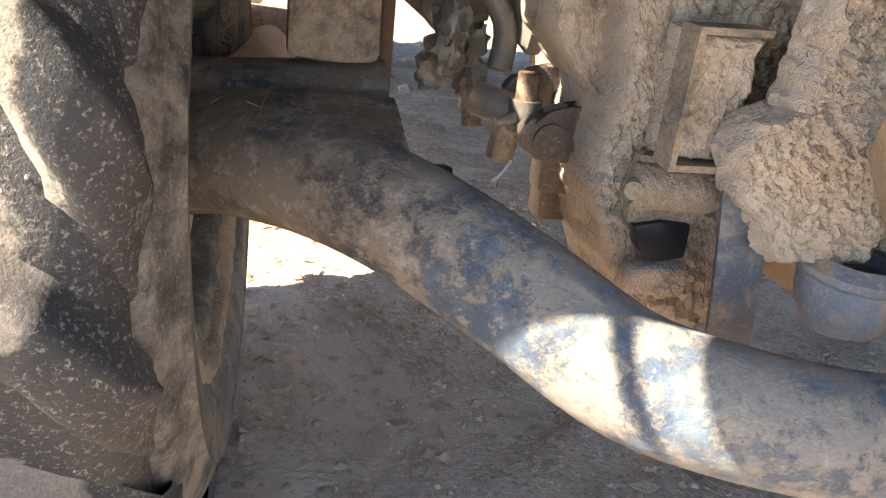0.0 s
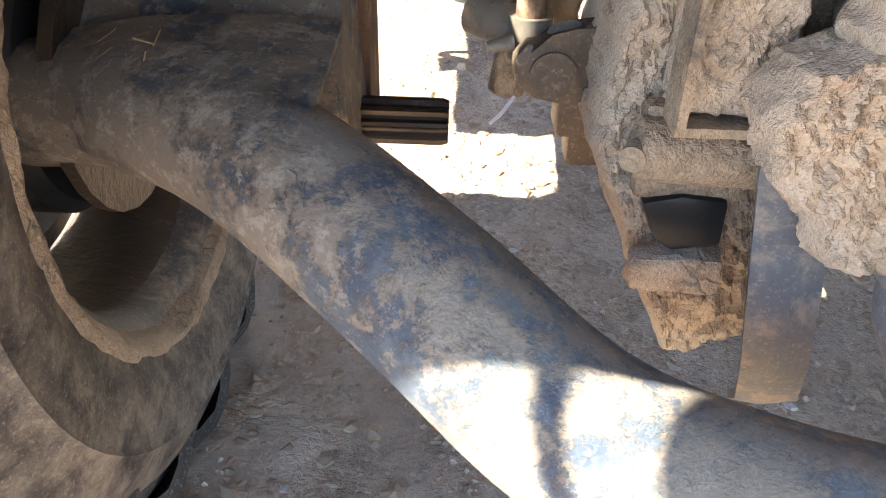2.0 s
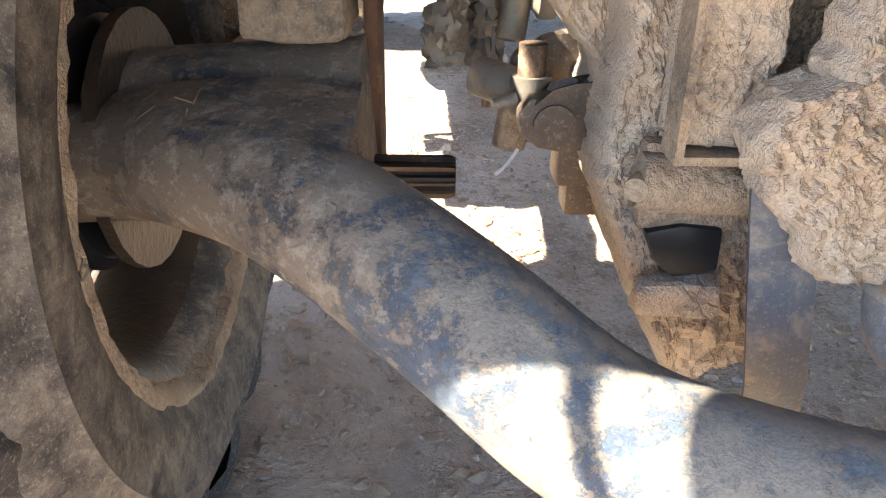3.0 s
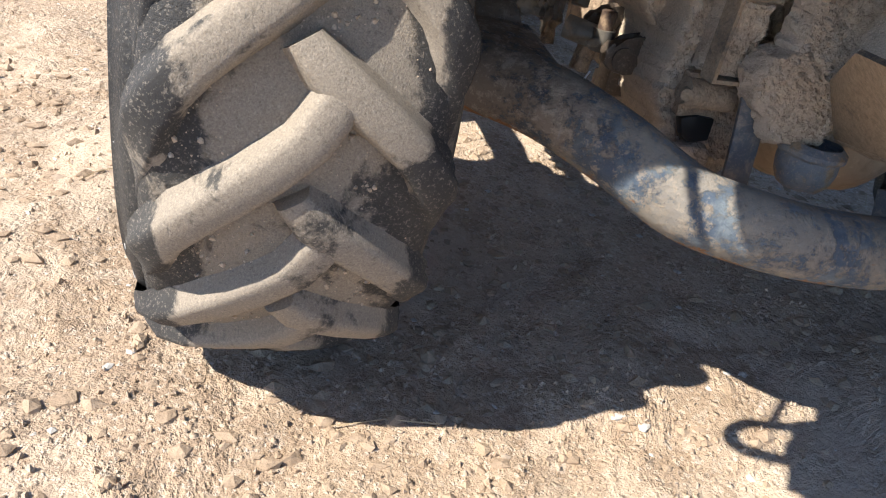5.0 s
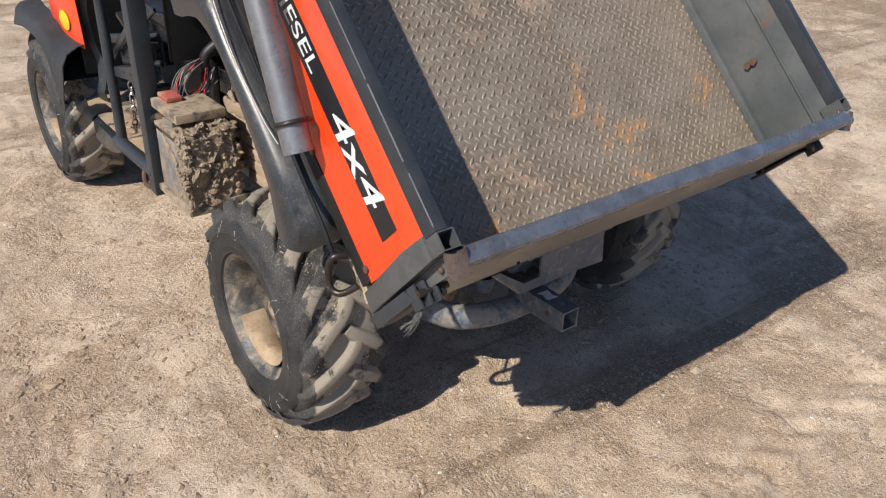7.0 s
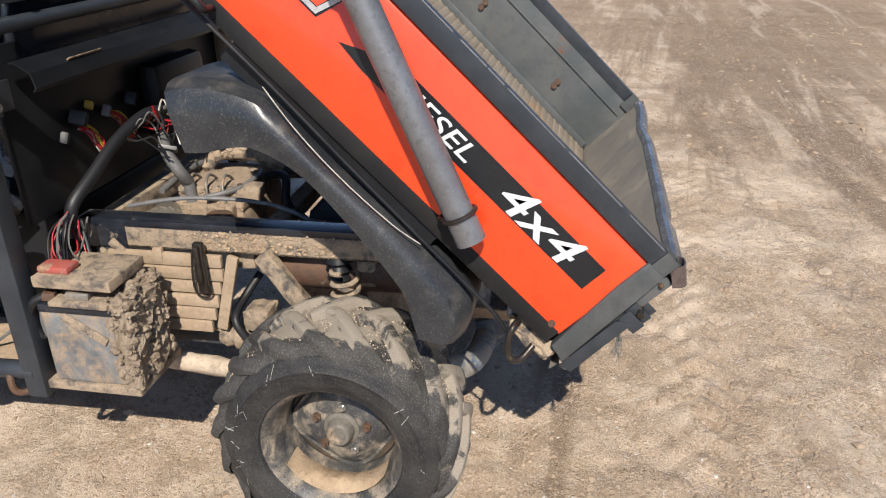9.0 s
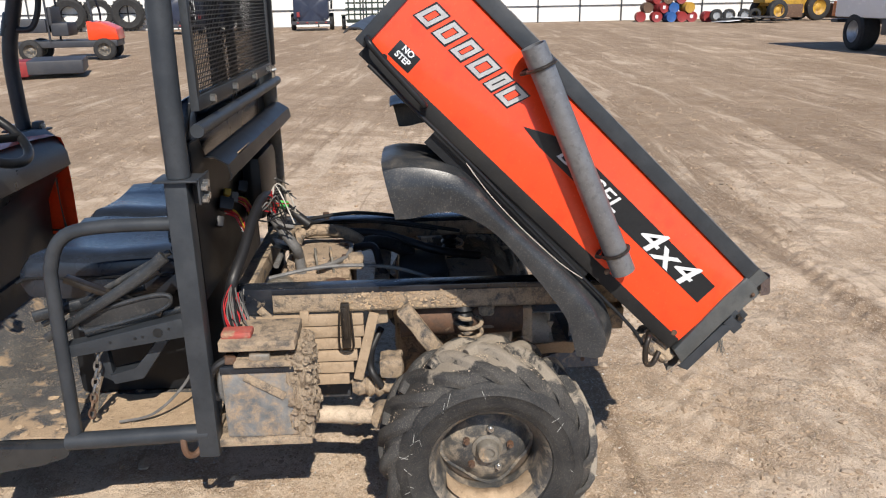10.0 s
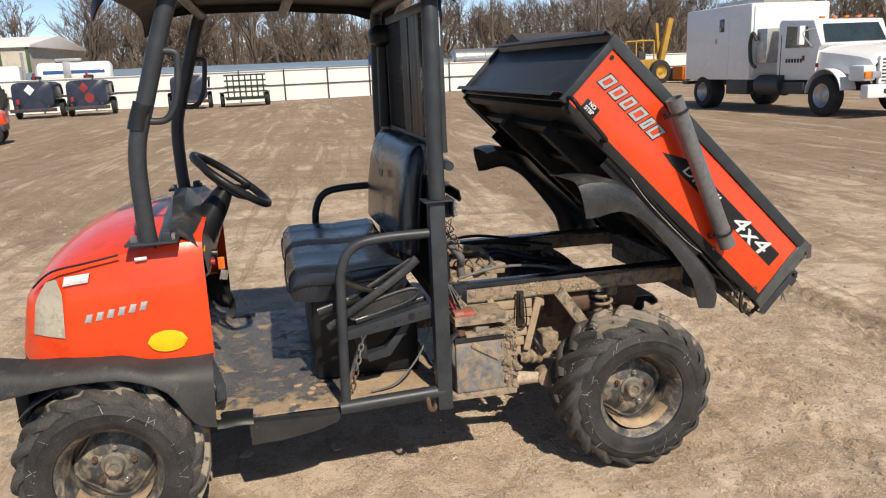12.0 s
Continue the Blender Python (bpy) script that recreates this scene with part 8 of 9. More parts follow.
SC = thing("scrap_plates", "flat scrap metal sheets lying by the fence", "scrap", (39.2, -18.4, gz(39.2, -18.4)))
for k in range(6):
    part("sheet", B((DR.uniform(-.5, .5), DR.uniform(-1.8, 1.8), 0.06 + 0.05 * k), (1.2, 0.9, 0.03), 0.004, Euler((DR.uniform(-.08, .08), DR.uniform(-.08, .08), DR.uniform(0, 3)))), (RUSTY, WHITE_PAINT, FRAME)[k % 3], SC)

# old yellow loader
LX, LY = 41.5, -21.6
LD = thing("yellow_loader", "old yellow wheel loader with a raised boom mast", "loader", (LX, LY, gz(LX, LY)), rz=8)
part("body", B((0, 0.1, 1.15), (1.4, 2.6, 0.7), 0.08), YEL_PAINT, LD)
part("bonnet", B((0, 1.3, 1.25), (1.2, 1.2, 0.55), 0.08), YEL_PAINT, LD)
part("seat", B((0, -0.3, 1.75), (0.6, 0.5, 0.5), 0.06), DARK_FAR, LD)
for xx in (-0.55, 0.55):
    part("canopy_frame", T([(xx, 0.35, 1.5), (xx, 0.35, 2.5), (xx, 0.2, 2.62), (xx, -0.8, 2.62), (xx, -0.95, 2.5), (xx, -0.95, 1.5)], 0.05, 8, 3), YEL_PAINT, LD)
for xx in (-0.85, 0.85):
    far_wheel(LD, (xx, 1.25, 0.58), 0.58, 0.36, "x", YEL_PAINT)
    far_wheel(LD, (xx, -1.2, 0.72), 0.72, 0.42, "x", YEL_PAINT)
part("boom", B((-0.2, -2.0, 2.3), (0.24, 0.34, 3.4), 0.02, Euler((radians(14), 0, 0))), YEL_PAINT, LD)
part("boom_arm", B((0.2, -1.8, 2.2), (0.16, 0.2, 3.0), 0.02, Euler((radians(-6), 0, 0))), YEL_PAINT, LD)
part("bucket", B((-0.4, -2.9, 0.5), (1.6, 0.9, 0.8), 0.08), RUSTY, LD)
part("blade", B((-0.9, 0.4, 0.55), (0.14, 1.3, 0.7), 0.03), RUSTY, LD)
OM = thing("orange_cage", "small orange steel cage machine", "machine", (40.6, -24.8, gz(40.6, -24.8)))
part("body", B((0, 0, 0.6), (1.2, 1.6, 0.8), 0.05), ORANGE_FAR, OM)
for k in range(6):
    part("bar", B((-0.63, -0.7 + 0.28 * k, 0.62), (0.03, 0.05, 0.7), 0.005), DARK_FAR, OM)

# ---- white box truck ----
TRK = thing("box_truck", "white service truck with a tall box body", "truck", (0, 0, 0))
TY, TW = -13.05, 1.2
part("box_body", B((17.45, TY, 1.88), (3.3, 2.46, 2.05), 0.07), WHITE_PAINT, TRK)
part("box_front", B((15.78, TY, 1.92), (0.05, 2.30, 1.8), 0.02), WHITE_PAINT, TRK)
DOOR = part("side_door", B((17.15, TY + 1.235, 1.83), (0.72, 0.02, 1.70), 0.01), WHITE_PAINT, TRK)
part("door_window", B((17.15, TY + 1.248, 2.38), (0.24, 0.012, 0.36), 0.05), GLASS_FAR, DOOR)
part("door_handle", B((17.42, TY + 1.255, 1.95), (0.05, 0.03, 0.12), 0.01), CHROME_FAR, DOOR)
for x, z in ((18.0, 1.35), (16.35, 1.35), (16.5, 1.2)):
    part("hatch", B((x, TY + 1.236, z), (0.16, 0.016, 0.18), 0.008), WHITE_PAINT, TRK)
part("roof_rack", B((17.0, TY, 2.98), (2.2, 1.6, 0.14), 0.01), CHROME_FAR, TRK)
part("chassis", B((15.4, TY, 0.78), (8.0, 0.9, 0.22), 0.02), DARK_FAR, TRK)
part("underbox", B((16.4, TY + 1.0, 0.66), (1.0, 0.4, 0.4), 0.03), DARK_FAR, TRK)
part("pump_box", B((15.35, TY + 0.95, 1.75), (0.45, 0.5, 0.9), 0.03), CHROME_FAR, TRK)
part("hose_loop", T([(15.5, TY + 1.25, 1.9), (15.6, TY + 1.3, 2.1), (15.78, TY + 1.25, 1.8), (15.7, TY + 1.25, 1.35), (15.5, TY + 1.25, 1.2)], 0.05, 8, 4), DARK_FAR, TRK)
part("fuel_tank", tube(bmesh.new(), [(15.6, TY + 0.95, 0.72), (14.6, TY + 0.95, 0.72)], 0.27, 20, 0), DARK_FAR, TRK)
bm = bmesh.new()
prism(bm, [(14.95, 0.85), (13.45, 0.85), (13.45, 1.62), (13.30, 1.70), (13.62, 2.30), (14.85, 2.38), (14.95, 2.30)], TY - 1.0, TY + 1.0, "xz", 0.05)
CAB = part("cab", finish(bm), WHITE_PAINT, TRK)
part("side_window", prism(bmesh.new(), [(14.62, 1.66), (13.72, 1.66), (13.82, 2.16), (14.60, 2.20)], TY + 1.004, TY + 1.012, "xz"), GLASS_FAR, CAB)
part("windscreen", prism(bmesh.new(), [(TY - 0.88, 1.72), (TY + 0.88, 1.72), (TY + 0.80, 2.22), (TY - 0.80, 2.22)], 13.30, 13.31, "yz"), GLASS_FAR, CAB, m=Matrix.Translation((13.45, 0, 1.97)) @ Matrix.Rotation(radians(28), 4, "Y") @ Matrix.Translation((-13.33, 0, -1.97)))
for k in range(5):
    part("roof_lamp", B((13.72, TY - 0.7 + 0.35 * k, 2.365), (0.08, 0.12, 0.05), 0.01), ORANGE_FAR, CAB)
part("mirror", B((13.7, TY + 1.28, 1.95), (0.10, 0.16, 0.46), 0.03), WHITE_PAINT, CAB)
part("mirror_arm", T([(13.6, TY + 1.0, 2.1), (13.66, TY + 1.28, 2.0), (13.6, TY + 1.0, 1.65)], 0.02, 6, 3), CHROME_FAR, CAB)
part("door_seam", B((14.80, TY + 1.004, 1.45), (0.02, 0.008, 1.1), 0.002), DARK_FAR, CAB)
for k, w in enumerate((0.09, 0.09, 0.09, 0.09, 0.09, 0.09)):
    part("door_mark", B((14.55 - 0.11 * k, TY + 1.006, 1.34), (0.075, 0.006, 0.10), 0.001), DARK_FAR, CAB)
part("door_mark", B((13.92, TY + 1.006, 1.40), (0.10, 0.006, 0.12), 0.001), RED_PAINT, CAB)
bm = loft(bmesh.new(), [[(x, TY + y * w, z + d) for y, d in ((-1, -0.55), (-0.98, -0.12), (-0.8, 0.0), (0, 0.05), (0.8, 0.0), (0.98, -0.12), (1, -0.55))] for x, z, w in ((13.5, 1.66, 0.95), (12.9, 1.60, 0.90), (12.3, 1.52, 0.84), (11.95, 1.44, 0.80), (11.85, 1.30, 0.76))])
part("bonnet", bm, WHITE_PAINT, TRK)
part("grille", B((11.83, TY, 1.08), (0.08, 1.3, 0.62), 0.02), WHITE_PAINT, TRK)
for k in range(7):
    part("grille_bar", B((11.785, TY, 0.84 + 0.08 * k), (0.02, 1.16, 0.03), 0.004), DARK_FAR, TRK)
part("front_bumper", B((11.65, TY, 0.62), (0.24, 2.3, 0.30), 0.04), WHITE_PAINT, TRK)
for s in (-1, 1):
    part("headlamp", B((11.80, TY + s * 0.74, 0.98), (0.10, 0.24, 0.16), 0.02), CHROME_FAR, TRK)
    part("turn_lamp", B((11.83, TY + s * 0.95, 0.98), (0.12, 0.17, 0.16), 0.02), ORANGE_FAR, TRK)
    part("bumper_slot", B((11.525, TY + s * 0.55, 0.62), (0.02, 0.36, 0.10), 0.01), DARK_FAR, TRK)
    part("nose_side", B((12.05, TY + s * 0.88, 1.02), (0.50, 0.36, 0.36), 0.08), WHITE_PAINT, TRK)
    part("door_step", B((14.2, TY + s * 0.92, 0.66), (0.9, 0.36, 0.30), 0.03), DARK_FAR, TRK)
    bm = loft(bmesh.new(), [[(12.98 + 0.62 * math.cos(w), TY + s * y, 0.52 + 0.62 * math.sin(w)) for y in (0.72, 1.12, 1.16)] for w in (0.05 + 2.9 * k / 14 for k in range(15))], thick=0.02)
    part("wheel_arch", bm, WHITE_PAINT, TRK)
    far_wheel(TRK, (13.0, TY + s * 1.03, 0.50), 0.50, 0.28)
    far_wheel(TRK, (18.1, TY + s * 0.98, 0.50), 0.50, 0.52)
    part("side_marker", B((13.25, TY + s * 1.13, 1.22), (0.10, 0.02, 0.10), 0.01), RED_PAINT, TRK)
part("tail_step", B((19.3, TY, 0.75), (0.35, 2.2, 0.10), 0.02), DARK_FAR, TRK)

# ---- the other utility vehicle, big tyres and red implement ----
V2 = thing("utility_vehicle", "parked orange and black utility vehicle, dusty and distant", "utility vehicle", (20.2, 9.6, gz(20.2, 9.6)), rz=190)
part("chassis", B((0, 0, 0.46), (1.2, 2.6, 0.18), 0.03), DARK_FAR, V2)
part("bonnet", prism(bmesh.new(), [(1.35, 0.55), (1.30, 0.85), (0.95, 1.02), (0.55, 1.06), (0.55, 0.55)], -0.58, 0.58, "yz", 0.04), ORANGE, V2)
part("bed", B((0, -1.0, 0.95), (1.35, 1.1, 0.35), 0.03), DARK_FAR, V2)
part("seat", B((0, -0.15, 0.85), (1.1, 0.45, 0.35), 0.05), DARK_FAR, V2)
part("seat_back", B((0, -0.36, 1.2), (1.1, 0.10, 0.5), 0.04), DARK_FAR, V2)
part("canopy", B((0, 0.1, 1.92), (1.3, 1.4, 0.07), 0.03), DARK_FAR, V2)
for s in (-1, 1):
    part("front_post", T([(s * 0.58, 0.72, 1.05), (s * 0.58, 0.72, 1.35), (s * 0.55, 0.58, 1.9)], 0.03, 8, 3), DARK_FAR, V2)
    part("rear_post", T([(s * 0.58, -0.42, 0.5), (s * 0.58, -0.42, 1.9)], 0.03, 8, 0), DARK_FAR, V2)
    far_wheel(V2, (s * 0.58, 0.95, 0.30), 0.30, 0.24, "x", RIM)
    far_wheel(V2, (s * 0.58, -0.95, 0.30), 0.30, 0.24, "x", RIM)
for k, (x, y) in enumerate(((42.6, 15.6), (42.9, 17.3), (42.4, 18.7))):
    bt = thing("tractor_tyre", "huge black ribbed tractor tyre standing upright", "tyre", (x, y, gz(x, y) + 0.93), "tractor tyres by the fence", rz=12)
    bm = lathe(bmesh.new(), [(-0.30, 0.45), (-0.34, 0.75), (-0.26, 0.88), (0.26, 0.88), (0.34, 0.75), (0.30, 0.45)], 40, "x", closed=True)
    part("carcass", bm, TYRE_FAR, bt)
    for i in range(24):
        w = 2 * math.pi * i / 24
        part("lug", B((0, 0.90 * math.cos(w), 0.90 * math.sin(w)), (0.6, 0.07, 0.06), 0.0, Euler((w, 0, 0))), TYRE_FAR, bt)
IM = thing("red_implement", "low red and grey flat implement on the dirt", "implement", (15.2, 7.9, gz(15.2, 7.9)), rz=18)
part("deck", B((0, 0, 0.24), (1.6, 1.1, 0.28), 0.03), DARK_FAR, IM)
part("side", B((-0.3, 0.75, 0.22), (1.0, 0.45, 0.32), 0.03), RED_PAINT, IM)
JC = thing("yellow_can", "small yellow plastic fuel can on the dirt", "fuel can", (20.5, 13.0, gz(20.5, 13.0)))
part("can", B((0, 0, 0.20), (0.22, 0.34, 0.40), 0.04), YELLOW, JC)
part("spout", T([(0, 0.1, 0.40), (0, 0.16, 0.50)], 0.025, 8, 0), DARK_FAR, JC)

# ---- beyond the fence ----
SHED = thing("metal_building", "beige metal building with green corner trim", "building", (78, 30.6, 0), rz=-6)
part("wall", B((0, 0, 2.4), (14, 22, 4.8), 0.02), BEIGE, SHED)
part("roof", prism(bmesh.new(), [(-7.3, 4.75), (7.3, 4.75), (7.3, 4.95), (0, 6.0), (-7.3, 4.95)], -11.3, 11.3, "xz", 0.02), WHITE_STEEL, SHED)
for y in (-10.9, -8.6):
    part("corner_trim", B((-7.05, y, 2.4), (0.12, 0.25, 4.8), 0.01), GREEN_TRIM, SHED)
part("roll_door", B((-7.06, -6, 1.8), (0.08, 3.4, 3.5), 0.01), WHITE_STEEL, SHED)
part("wall_sign", B((-7.06, 6.5, 3.9), (0.06, 1.6, 0.9), 0.01), RUSTY, SHED)
LONG = thing("long_roof", "long low building with a blue metal roof", "building", (66, 2, 0), rz=6)
part("wall", B((0, 0, 1.0), (6, 34, 2.0), 0.02), WHITE_STEEL, LONG)
part("roof", prism(bmesh.new(), [(-3.3, 2.0), (3.3, 2.0), (3.3, 2.1), (0, 2.55), (-3.3, 2.1)], -17.3, 17.3, "xz", 0.02), ROOF_BLUE, LONG)


def road_tank(x, y, length, r, z, rz, mat, stripe, label):
    t = thing("tank_trailer", label, "tanker", (x, y, 0), rz=rz)
    part("barrel", lathe(bmesh.new(), [(-length / 2, 0.01), (-length / 2, r * 0.7), (-length / 2 + 0.15, r * 0.95), (-length / 2 + 0.35, r), (length / 2 - 0.35, r), (length / 2 - 0.15, r * 0.95), (length / 2, r * 0.7), (length / 2, 0.01)], 32, "y"), mat, t, loc=(0, 0, z))
    n = int(length / 1.6)
    for k in range(n):
        yy = -length / 2 + 0.8 + 1.5 * k
        part("band", lathe(bmesh.new(), [(-0.03, r + 0.004), (-0.03, r + 0.02), (0.03, r + 0.02), (0.03, r + 0.004)], 28, "y"), mat, t, loc=(0, yy, z))
    part("walkway", B((0, 0.3, z + r + 0.12), (0.7, 1.6, 0.2), 0.02), CHROME_FAR, t)
    part("ladder", B((-r - 0.06, 0.4, z), (0.05, 0.45, 2 * r), 0.01), CHROME_FAR, t)
    part("frame", B((0, 0, z - r - 0.12), (0.8, length, 0.2), 0.02), DARK_FAR, t)
    if stripe:
        part("stripe", B((-r + 0.01, 0, z + 0.15), (0.05, length * 0.8, 0.22), 0.01), stripe, t)
    for k in range(3):
        far_wheel(t, (-0.9, -length / 2 + 1.2 + 1.1 * k, 0.5), 0.5, 0.5, "x")
    for k in range(8):
        part("lettering_bar", B((-r - 0.004, length * 0.05 - 0.34 * k, z + 0.10), (0.02, 0.22, 0.24), 0.004), DARK_FAR, t) if not stripe else None
    return t


road_tank(58, -19.0, 11.0, 0.78, 2.15, 10, ALU, None, "long polished metal road tank beyond the fence")
TT = road_tank(52.5, 13.2, 4.6, 0.80, 2.15, 6, WHITE_PAINT, BLUE_PAINT, "white vacuum tank truck with blue stripes beyond the fence")
part("cab", B((0, 4.0, 1.7), (2.2, 1.8, 2.2), 0.2), WHITE_PAINT, TT)
part("stack", T([(-0.9, 2.9, 1.5), (-0.9, 2.9, 3.6)], 0.08, 8, 0), CHROME_FAR, TT)
BT2 = thing("blue_truck", "small blue truck cab beyond the fence", "truck", (57, -8.2, 0), rz=5)
part("cab", B((0, 0, 1.6), (2.0, 2.2, 2.4), 0.2), BLUE_PAINT, BT2)
for sx in (-0.8, 0.8):
    far_wheel(BT2, (sx, -0.3, 0.5), 0.5, 0.3, "x")
part("chassis", B((0, -1.5, 0.7), (0.9, 5.0, 0.25), 0.02), DARK_FAR, BT2)
part("window", B((-1.02, 0, 2.2), (0.04, 1.5, 0.7), 0.02), GLASS_FAR, BT2)
HS = thing("house", "low grey house roof far behind the fence", "house", (84, -34, 0), rz=12)
part("wall", B((0, 0, 1.5), (7, 13, 3.0), 0.02), BEIGE, HS)
part("roof", prism(bmesh.new(), [(-4.0, 2.9), (4.0, 2.9), (0, 5.0)], -7, 7, "xz", 0.02), FRAME, HS)
for x, y, h in ((70, -21, 9), (72, -33, 9), (90, 4, 9)):
    PO = thing("utility_pole", "weathered wooden utility pole far off", "pole", (x, y, 0), "far utility poles")
    part("pole", T([(0, 0, 0), (0, 0, h)], (0.17, 0.11), 8, 0), BARK, PO)
    part("cross_arm", B((0, 0, h - 0.6), (0.12, 2.2, 0.14), 0.01), BARK, PO)


# bare winter trees
def bare_tree(seed, height):
    tr = random.Random(seed)
    t = thing("bare_tree", "leafless grey-brown tree with fine twiggy crown", "tree", (0, 0, 0), "bare trees behind the fence")
    trunk, twigs = bmesh.new(), bmesh.new()

    def grow(p, d, length, r, depth):
        bend = Vector((tr.uniform(-1, 1), tr.uniform(-1, 1), tr.uniform(-0.2, 0.6))) * 0.22
        q = p + d * length * 0.5 + bend * length * 0.15
        e = p + (d + bend).normalized() * length
        if depth > 3:
            tube(twigs, [p, e], (max(r, 0.024), max(r * 0.6, 0.016)), 3, 0, caps=False)
        else:
            tube(trunk if depth < 2 else twigs, [p, q, e], (max(r, 0.03), max(r * 0.62, 0.02)), 5 if depth < 2 else 3, 1 if depth > 1 else 2, caps=False)
        if depth >= 6:
            return
        for k in range(4 if depth == 1 else 3 if depth < 5 else 2):
            w = Vector((tr.uniform(-1, 1), tr.uniform(-1, 1), tr.uniform(-0.2, 0.75)))
            nd = ((d + bend) * (0.75 if k else 1.2) + w * (0.95 if k else 0.45)).normalized()
            f = tr.uniform(0.45, 1.0) if k else 1.0
            grow(p + (e - p) * f, nd, length * tr.uniform(0.58, 0.80), r * (0.60 if k else 0.68), depth + 1)
    grow(Vector((0, 0, 0)), Vector((0, 0, 1)), height * 0.25, height * 0.0135, 0)
    part("trunk", trunk, BARK, t, recalc=False)
    part("crown", twigs, TWIG, t, recalc=False)
    return t


TREES = [bare_tree(s, h) for s, h in ((1, 16.5), (2, 18.0), (3, 15.5), (4, 19.0), (5, 16.0))]
tp = random.Random(21)
spots = []
for k in range(104):
    spots.append((tp.uniform(84, 122), 25 - 1.12 * k + tp.uniform(-1.5, 1.5), tp.uniform(0.75, 1.15)))
for k, (x, y, s) in enumerate(spots):
    src = TREES[k % 5]
    m = pose(x, y, -0.1, 0, 0, tp.uniform(0, 360))
    if k < 5:
        src.matrix_basis = m
        src.scale = (s, s, s)
    else:
        c = copy_thing(src, m)
        c.scale = (s, s, s)
# brush along the tree line
bm = bmesh.new()
for k in range(1500):
    x, y = tp.uniform(88, 120), tp.uniform(-95, 24)
    h = tp.uniform(1.8, 5.5)
    d = Vector((tp.uniform(-0.5, 0.5), tp.uniform(-0.5, 0.5), 1)) * h
    tube(bm, [Vector((x, y, 0)), Vector((x, y, 0)) + d * 0.5, Vector((x, y, 0)) + d + Vector((0, tp.uniform(-1, 1), 0))], (0.05, 0.02), 3, 1, caps=False)
    for j in range(4):
        p = Vector((x, y, 0)) + d * tp.uniform(0.3, 0.9)
        tube(bm, [p, p + Vector((tp.uniform(-0.8, 0.8), tp.uniform(-0.8, 0.8), tp.uniform(0.3, 1.1)))], (0.03, 0.012), 3, 0, caps=False)
for k in range(3000):
    x, y = tp.uniform(118, 135), tp.uniform(-120, 28)
    h = tp.uniform(5.0, 14.5) * (0.75 + 0.25 * math.sin(y * 0.11 + 2) * math.sin(y * 0.37))
    p, e = Vector((x, y, 0)), Vector((x + tp.uniform(-1, 1), y + tp.uniform(-1.2, 1.2), h))
    tube(bm, [p, e], (0.11, 0.02), 3, 0, caps=False)
    for j in range(6):
        q = p.lerp(e, tp.uniform(0.3, 0.95))
        tube(bm, [q, q + Vector((tp.uniform(-1.2, 1.2), tp.uniform(-1.8, 1.8), tp.uniform(0.5, 2.2)))], (0.05, 0.015), 3, 0, caps=False)
tagged(part("brush", bm, TWIG, None, recalc=False), "tangle of bare brush along the tree line", "brush", kind="stuff")


# ---- stones, clods and straw on the dirt ----
def pebble_mesh(seed):
    bm = bmesh.new()
    bmesh.ops.create_icosphere(bm, subdivisions=1, radius=1.0)
    rr = random.Random(seed)
    for v in bm.verts:
        v.co *= 1 + rr.uniform(-0.42, 0.36)
        v.co.z *= 0.62
    vs = np.array([v.co[:] for v in bm.verts])
    fs = np.array([[v.index for v in f.verts] for f in bm.faces])
    bm.free()
    return vs, fs


def scatter(name, label, mat, count, region, size, seed, power=2.5):
    """Many loose pieces on the ground, as one object."""
    rg = np.random.RandomState(seed)
    shapes = [pebble_mesh(seed + k) for k in range(6)]
    x0, x1, y0, y1 = region
    xs, ys = rg.uniform(x0, x1, count), rg.uniform(y0, y1, count)
    keep = fbm(xs, ys, 2.2, 3, seed) + rg.uniform(-0.6, 0.9, count) > 0
    xs, ys = xs[keep], ys[keep]
    zs = ground_height(xs, ys)
    ss = size[0] + (size[1] - size[0]) * rg.uniform(0, 1, len(xs)) ** power
    verts, faces, base = [], [], 0
    for i in range(len(xs)):
        v, f = shapes[i % 6]
        w = rg.uniform(0, 6.28)
        c, s = math.cos(w), math.sin(w)
        st = rg.uniform(0.7, 1.4)
        q = np.stack([(v[:, 0] * c - v[:, 1] * s) * st, v[:, 0] * s + v[:, 1] * c, v[:, 2]], 1) * ss[i] + (xs[i], ys[i], zs[i] - ss[i] * 0.08)
        verts.append(q)
        faces.append(f + base)
        base += len(v)
    me = bpy.data.meshes.new(name)
    me.from_pydata(np.concatenate(verts).tolist(), [], np.concatenate(faces).tolist())
    me.materials.append(mat)
    return tagged(new(name, me), label, "stones", kind="stuff")


STONE = surface("dusty_stone", (0.42, 0.335, 0.255), 0.95, col2=(0.30, 0.235, 0.175), scale=18, fine=200, bump=0.4, depth=0.002)
CLOD = surface("earth_clod", (0.40, 0.302, 0.212), 0.98, col2=(0.32, 0.235, 0.16), scale=30, fine=160, bump=0.7, depth=0.003)
PALE = surface("pale_chip", (0.60, 0.57, 0.52), 0.9, scale=30, fine=200, bump=0.2)
scatter("gravel", "fine grey-brown gravel scattered on the dirt", STONE, 11000, (-2.4, 2.4, -2.0, 2.6), (0.0012, 0.008), 101, 3.5)
scatter("clods", "small crumbs and clods of dry earth", CLOD, 26000, (-2.4, 2.4, -2.0, 2.6), (0.0012, 0.012), 202, 4.5)
scatter("loose_crumbs", "loose crumbs of dry earth behind the vehicle", CLOD, 21000, (-1.7, 1.3, -1.9, 0.8), (0.0012, 0.012), 707, 3.4)
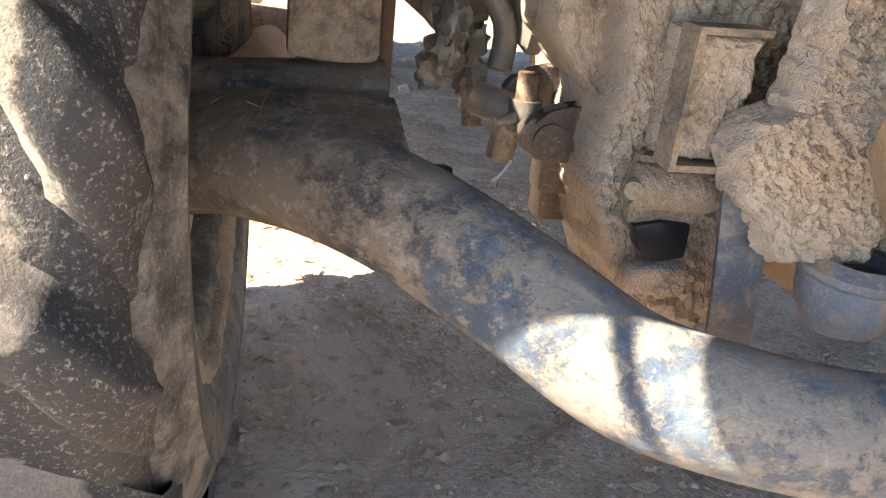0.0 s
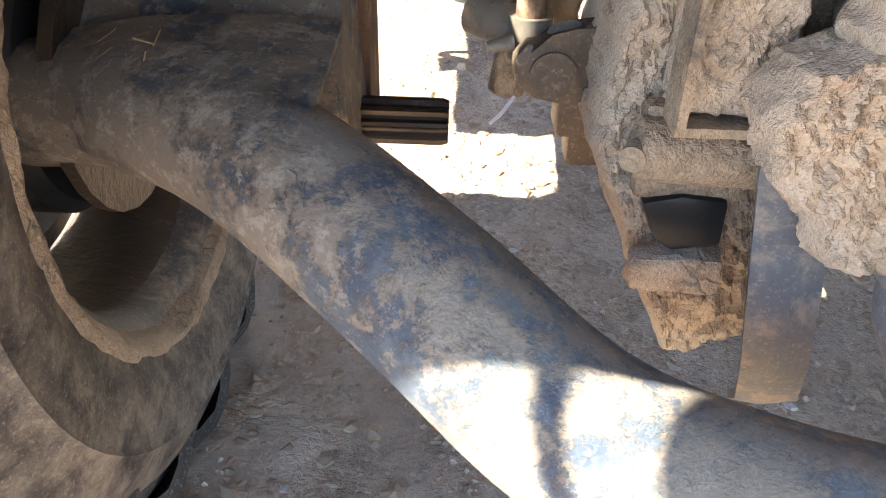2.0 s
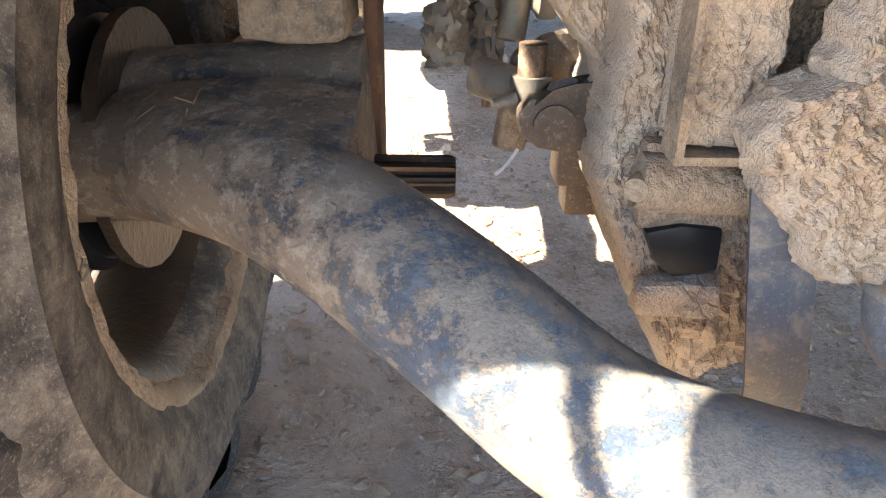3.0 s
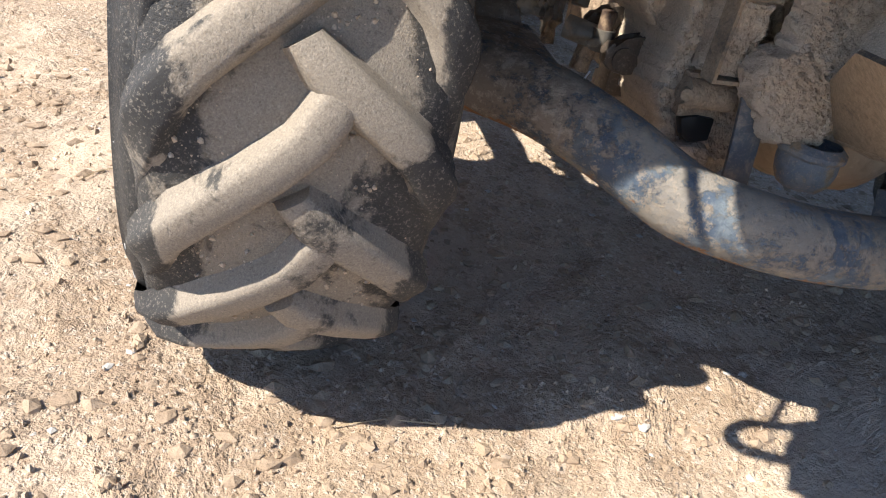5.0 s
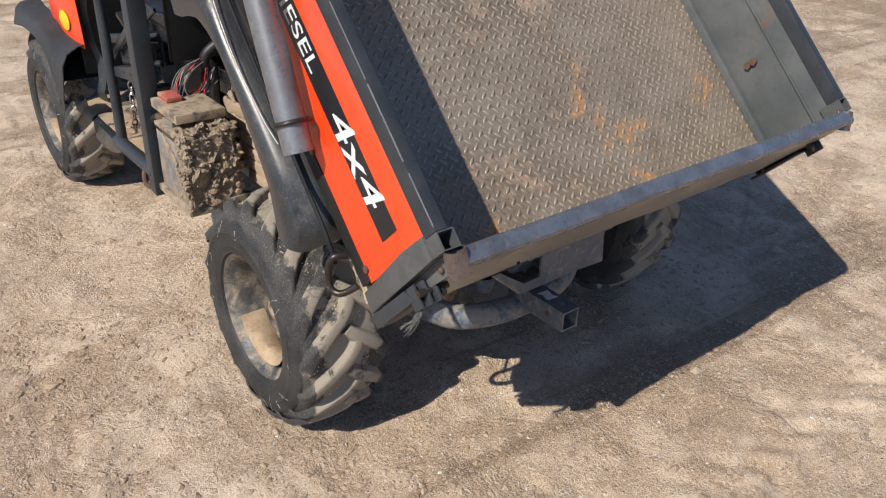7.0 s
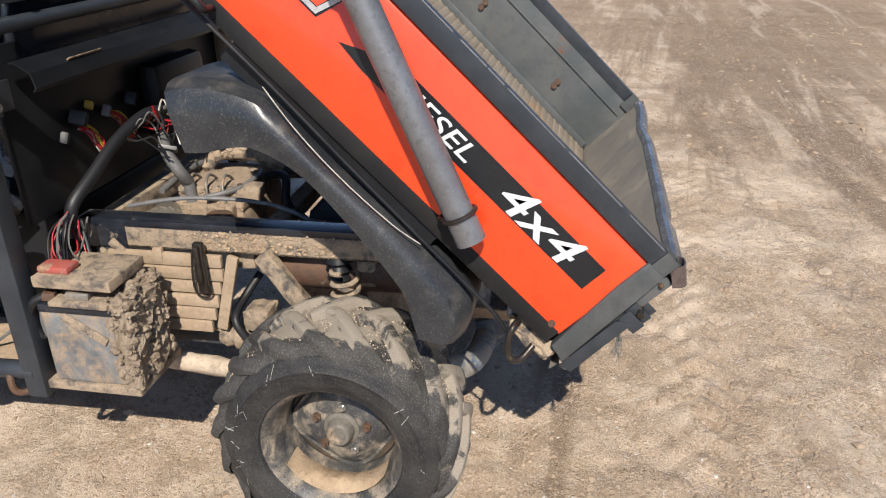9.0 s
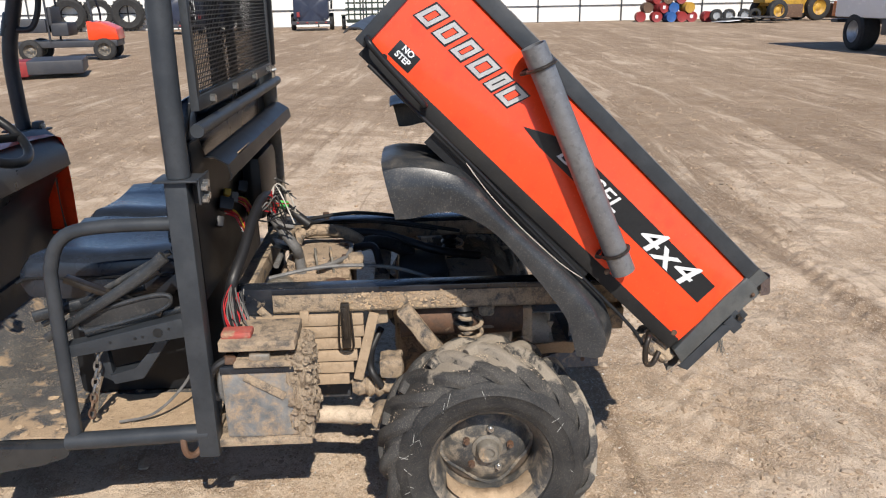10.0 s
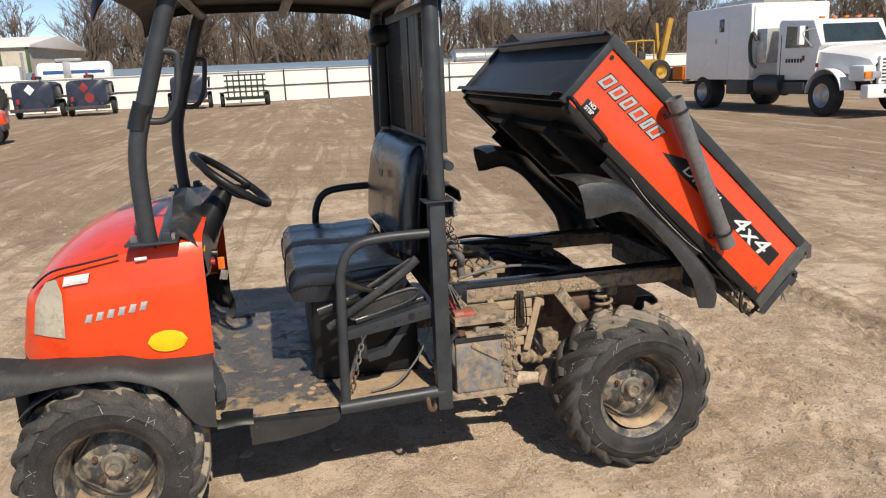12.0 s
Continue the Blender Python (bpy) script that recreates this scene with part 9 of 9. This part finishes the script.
scatter("yard_crumbs", "crumbs of dry earth across the yard", CLOD, 12000, (2.3, 9.0, -6.5, 6.0), (0.004, 0.022), 606, 3.0)
scatter("larger_clods", "loose clods of dry earth", CLOD, 420, (-2.5, 2.6, -2.1, 3.0), (0.006, 0.020), 303, 3.0)
scatter("pale_chips", "scattered pale stone chips", PALE, 260, (-2.6, 3.0, -2.3, 3.2), (0.002, 0.008), 404, 2.0)
scatter("far_stones", "loose stones across the yard", STONE, 3500, (-1, 26, -13, 13), (0.008, 0.03), 505, 2.5)
scatter("grit", "fine pale grit on the packed dirt", PALE, 1500, (-1.3, 1.3, -1.2, 1.6), (0.0015, 0.006), 606, 1.8)
SR = random.Random(31)
OLD_STRAW = surface("muddy_old_straw", (0.24, 0.165, 0.095), 0.85, scale=60, fine=200, bump=0.1)
STRAW = surface("dry_straw", (0.48, 0.37, 0.22), 0.8, scale=40, fine=200, bump=0.1)
bm = bmesh.new()
for k in range(340):
    x, y = SR.uniform(-2.2, 3.4), SR.uniform(-2.2, 2.8)
    w, ln = SR.uniform(0, 6.28), SR.uniform(0.02, 0.11) * (1 if SR.random() < 0.9 else 1.5)
    pts = [(x + ln * f * math.cos(w + f * 0.4), y + ln * f * math.sin(w + f * 0.4)) for f in (0, 0.5, 1)]
    tube(bm, [(a, b, gz(a, b) + 0.004) for a, b in pts], 0.0008, 4, 1, caps=False)
tagged(part("straw", bm, STRAW, None, recalc=False), "bits of dry straw and twigs on the dirt", "straw", kind="stuff")
# crumbs of soil lying loose round the rear wheel
rng = np.random.default_rng(12)
count = 11000
cx = np.concatenate([rng.uniform(-1.5, 0.9, count), rng.uniform(-0.7, 0.2, 5000)])
cy = np.concatenate([rng.uniform(-1.3, 1.0, count), rng.uniform(-0.45, 0.5, 5000)])
size = 0.0010 + 0.0034 * rng.random(len(cx)) ** 4
keep = fbm(cx, cy, 2.4, 3, 83) > -0.25
cx, cy, size = cx[keep], cy[keep], size[keep]
base = np.array([(1, 0, 0), (-1, 0, 0), (0, 1, 0), (0, -1, 0), (0, 0, 1), (0, 0, -1)], float)
pts = base[None] * (size[:, None] * rng.uniform(0.6, 1.3, (len(cx), 6)))[:, :, None] + rng.normal(0, 0.22, (len(cx), 6, 3)) * size[:, None, None]
pts += np.stack([cx, cy, ground_height(cx, cy) + size * 0.35], -1)[:, None, :]
tri = np.array([(0, 2, 4), (2, 1, 4), (1, 3, 4), (3, 0, 4), (2, 0, 5), (1, 2, 5), (3, 1, 5), (0, 3, 5)])
me = bpy.data.meshes.new("soil_crumbs")
me.from_pydata(pts.reshape(-1, 3).tolist(), [], (tri[None] + 6 * np.arange(len(cx))[:, None, None]).reshape(-1, 3).tolist())
me.materials.append(GROUND)
tagged(new("soil_crumbs", me), "loose brown soil crumbs scattered on the packed dirt", "soil", kind="stuff")
# twigs lodged on the axle tube and in the bed
bm = bmesh.new()
for a, b in (((-0.405, -0.115, 0.335), (-0.402, -0.090, 0.350)), ((-0.402, -0.090, 0.350), (-0.410, -0.094, 0.354)), ((-0.402, -0.092, 0.349), (-0.399, -0.086, 0.356)), ((-0.400, -0.115, 0.331), (-0.397, -0.098, 0.344))):
    tube(bm, [a, b], (0.0006, 0.0004), 5, 0)
for k in range(9):
    q = random.Random(900 + k)
    p = Vector((-0.395 + q.uniform(-0.03, 0.025), -0.098 + q.uniform(-0.015, 0.02), 0.349 + q.uniform(-0.004, 0.006)))
    tube(bm, [p, p + Vector((q.uniform(-0.012, 0.012), q.uniform(-0.012, 0.004), q.uniform(-0.012, 0.006)))], (0.0004, 0.0002), 4, 0)
tagged(part("straw_sprig", bm, OLD_STRAW, None), "small sprig of straw stuck on the axle tube", "straw")
bm = bmesh.new()
for k in range(9):
    p = bedpt(-0.55 + SR.uniform(-.05, .09), 0.07 + SR.uniform(-.03, .06), 0.041)
    q = bedpt(-0.55 + SR.uniform(-.05, .16), 0.07 + SR.uniform(-.04, .08), 0.044)
    tube(bm, [p, q], (0.0015, 0.001), 4, 0)
tagged(part("bed_twigs", bm, STRAW, None), "dry twigs lying in the bed corner", "straw")
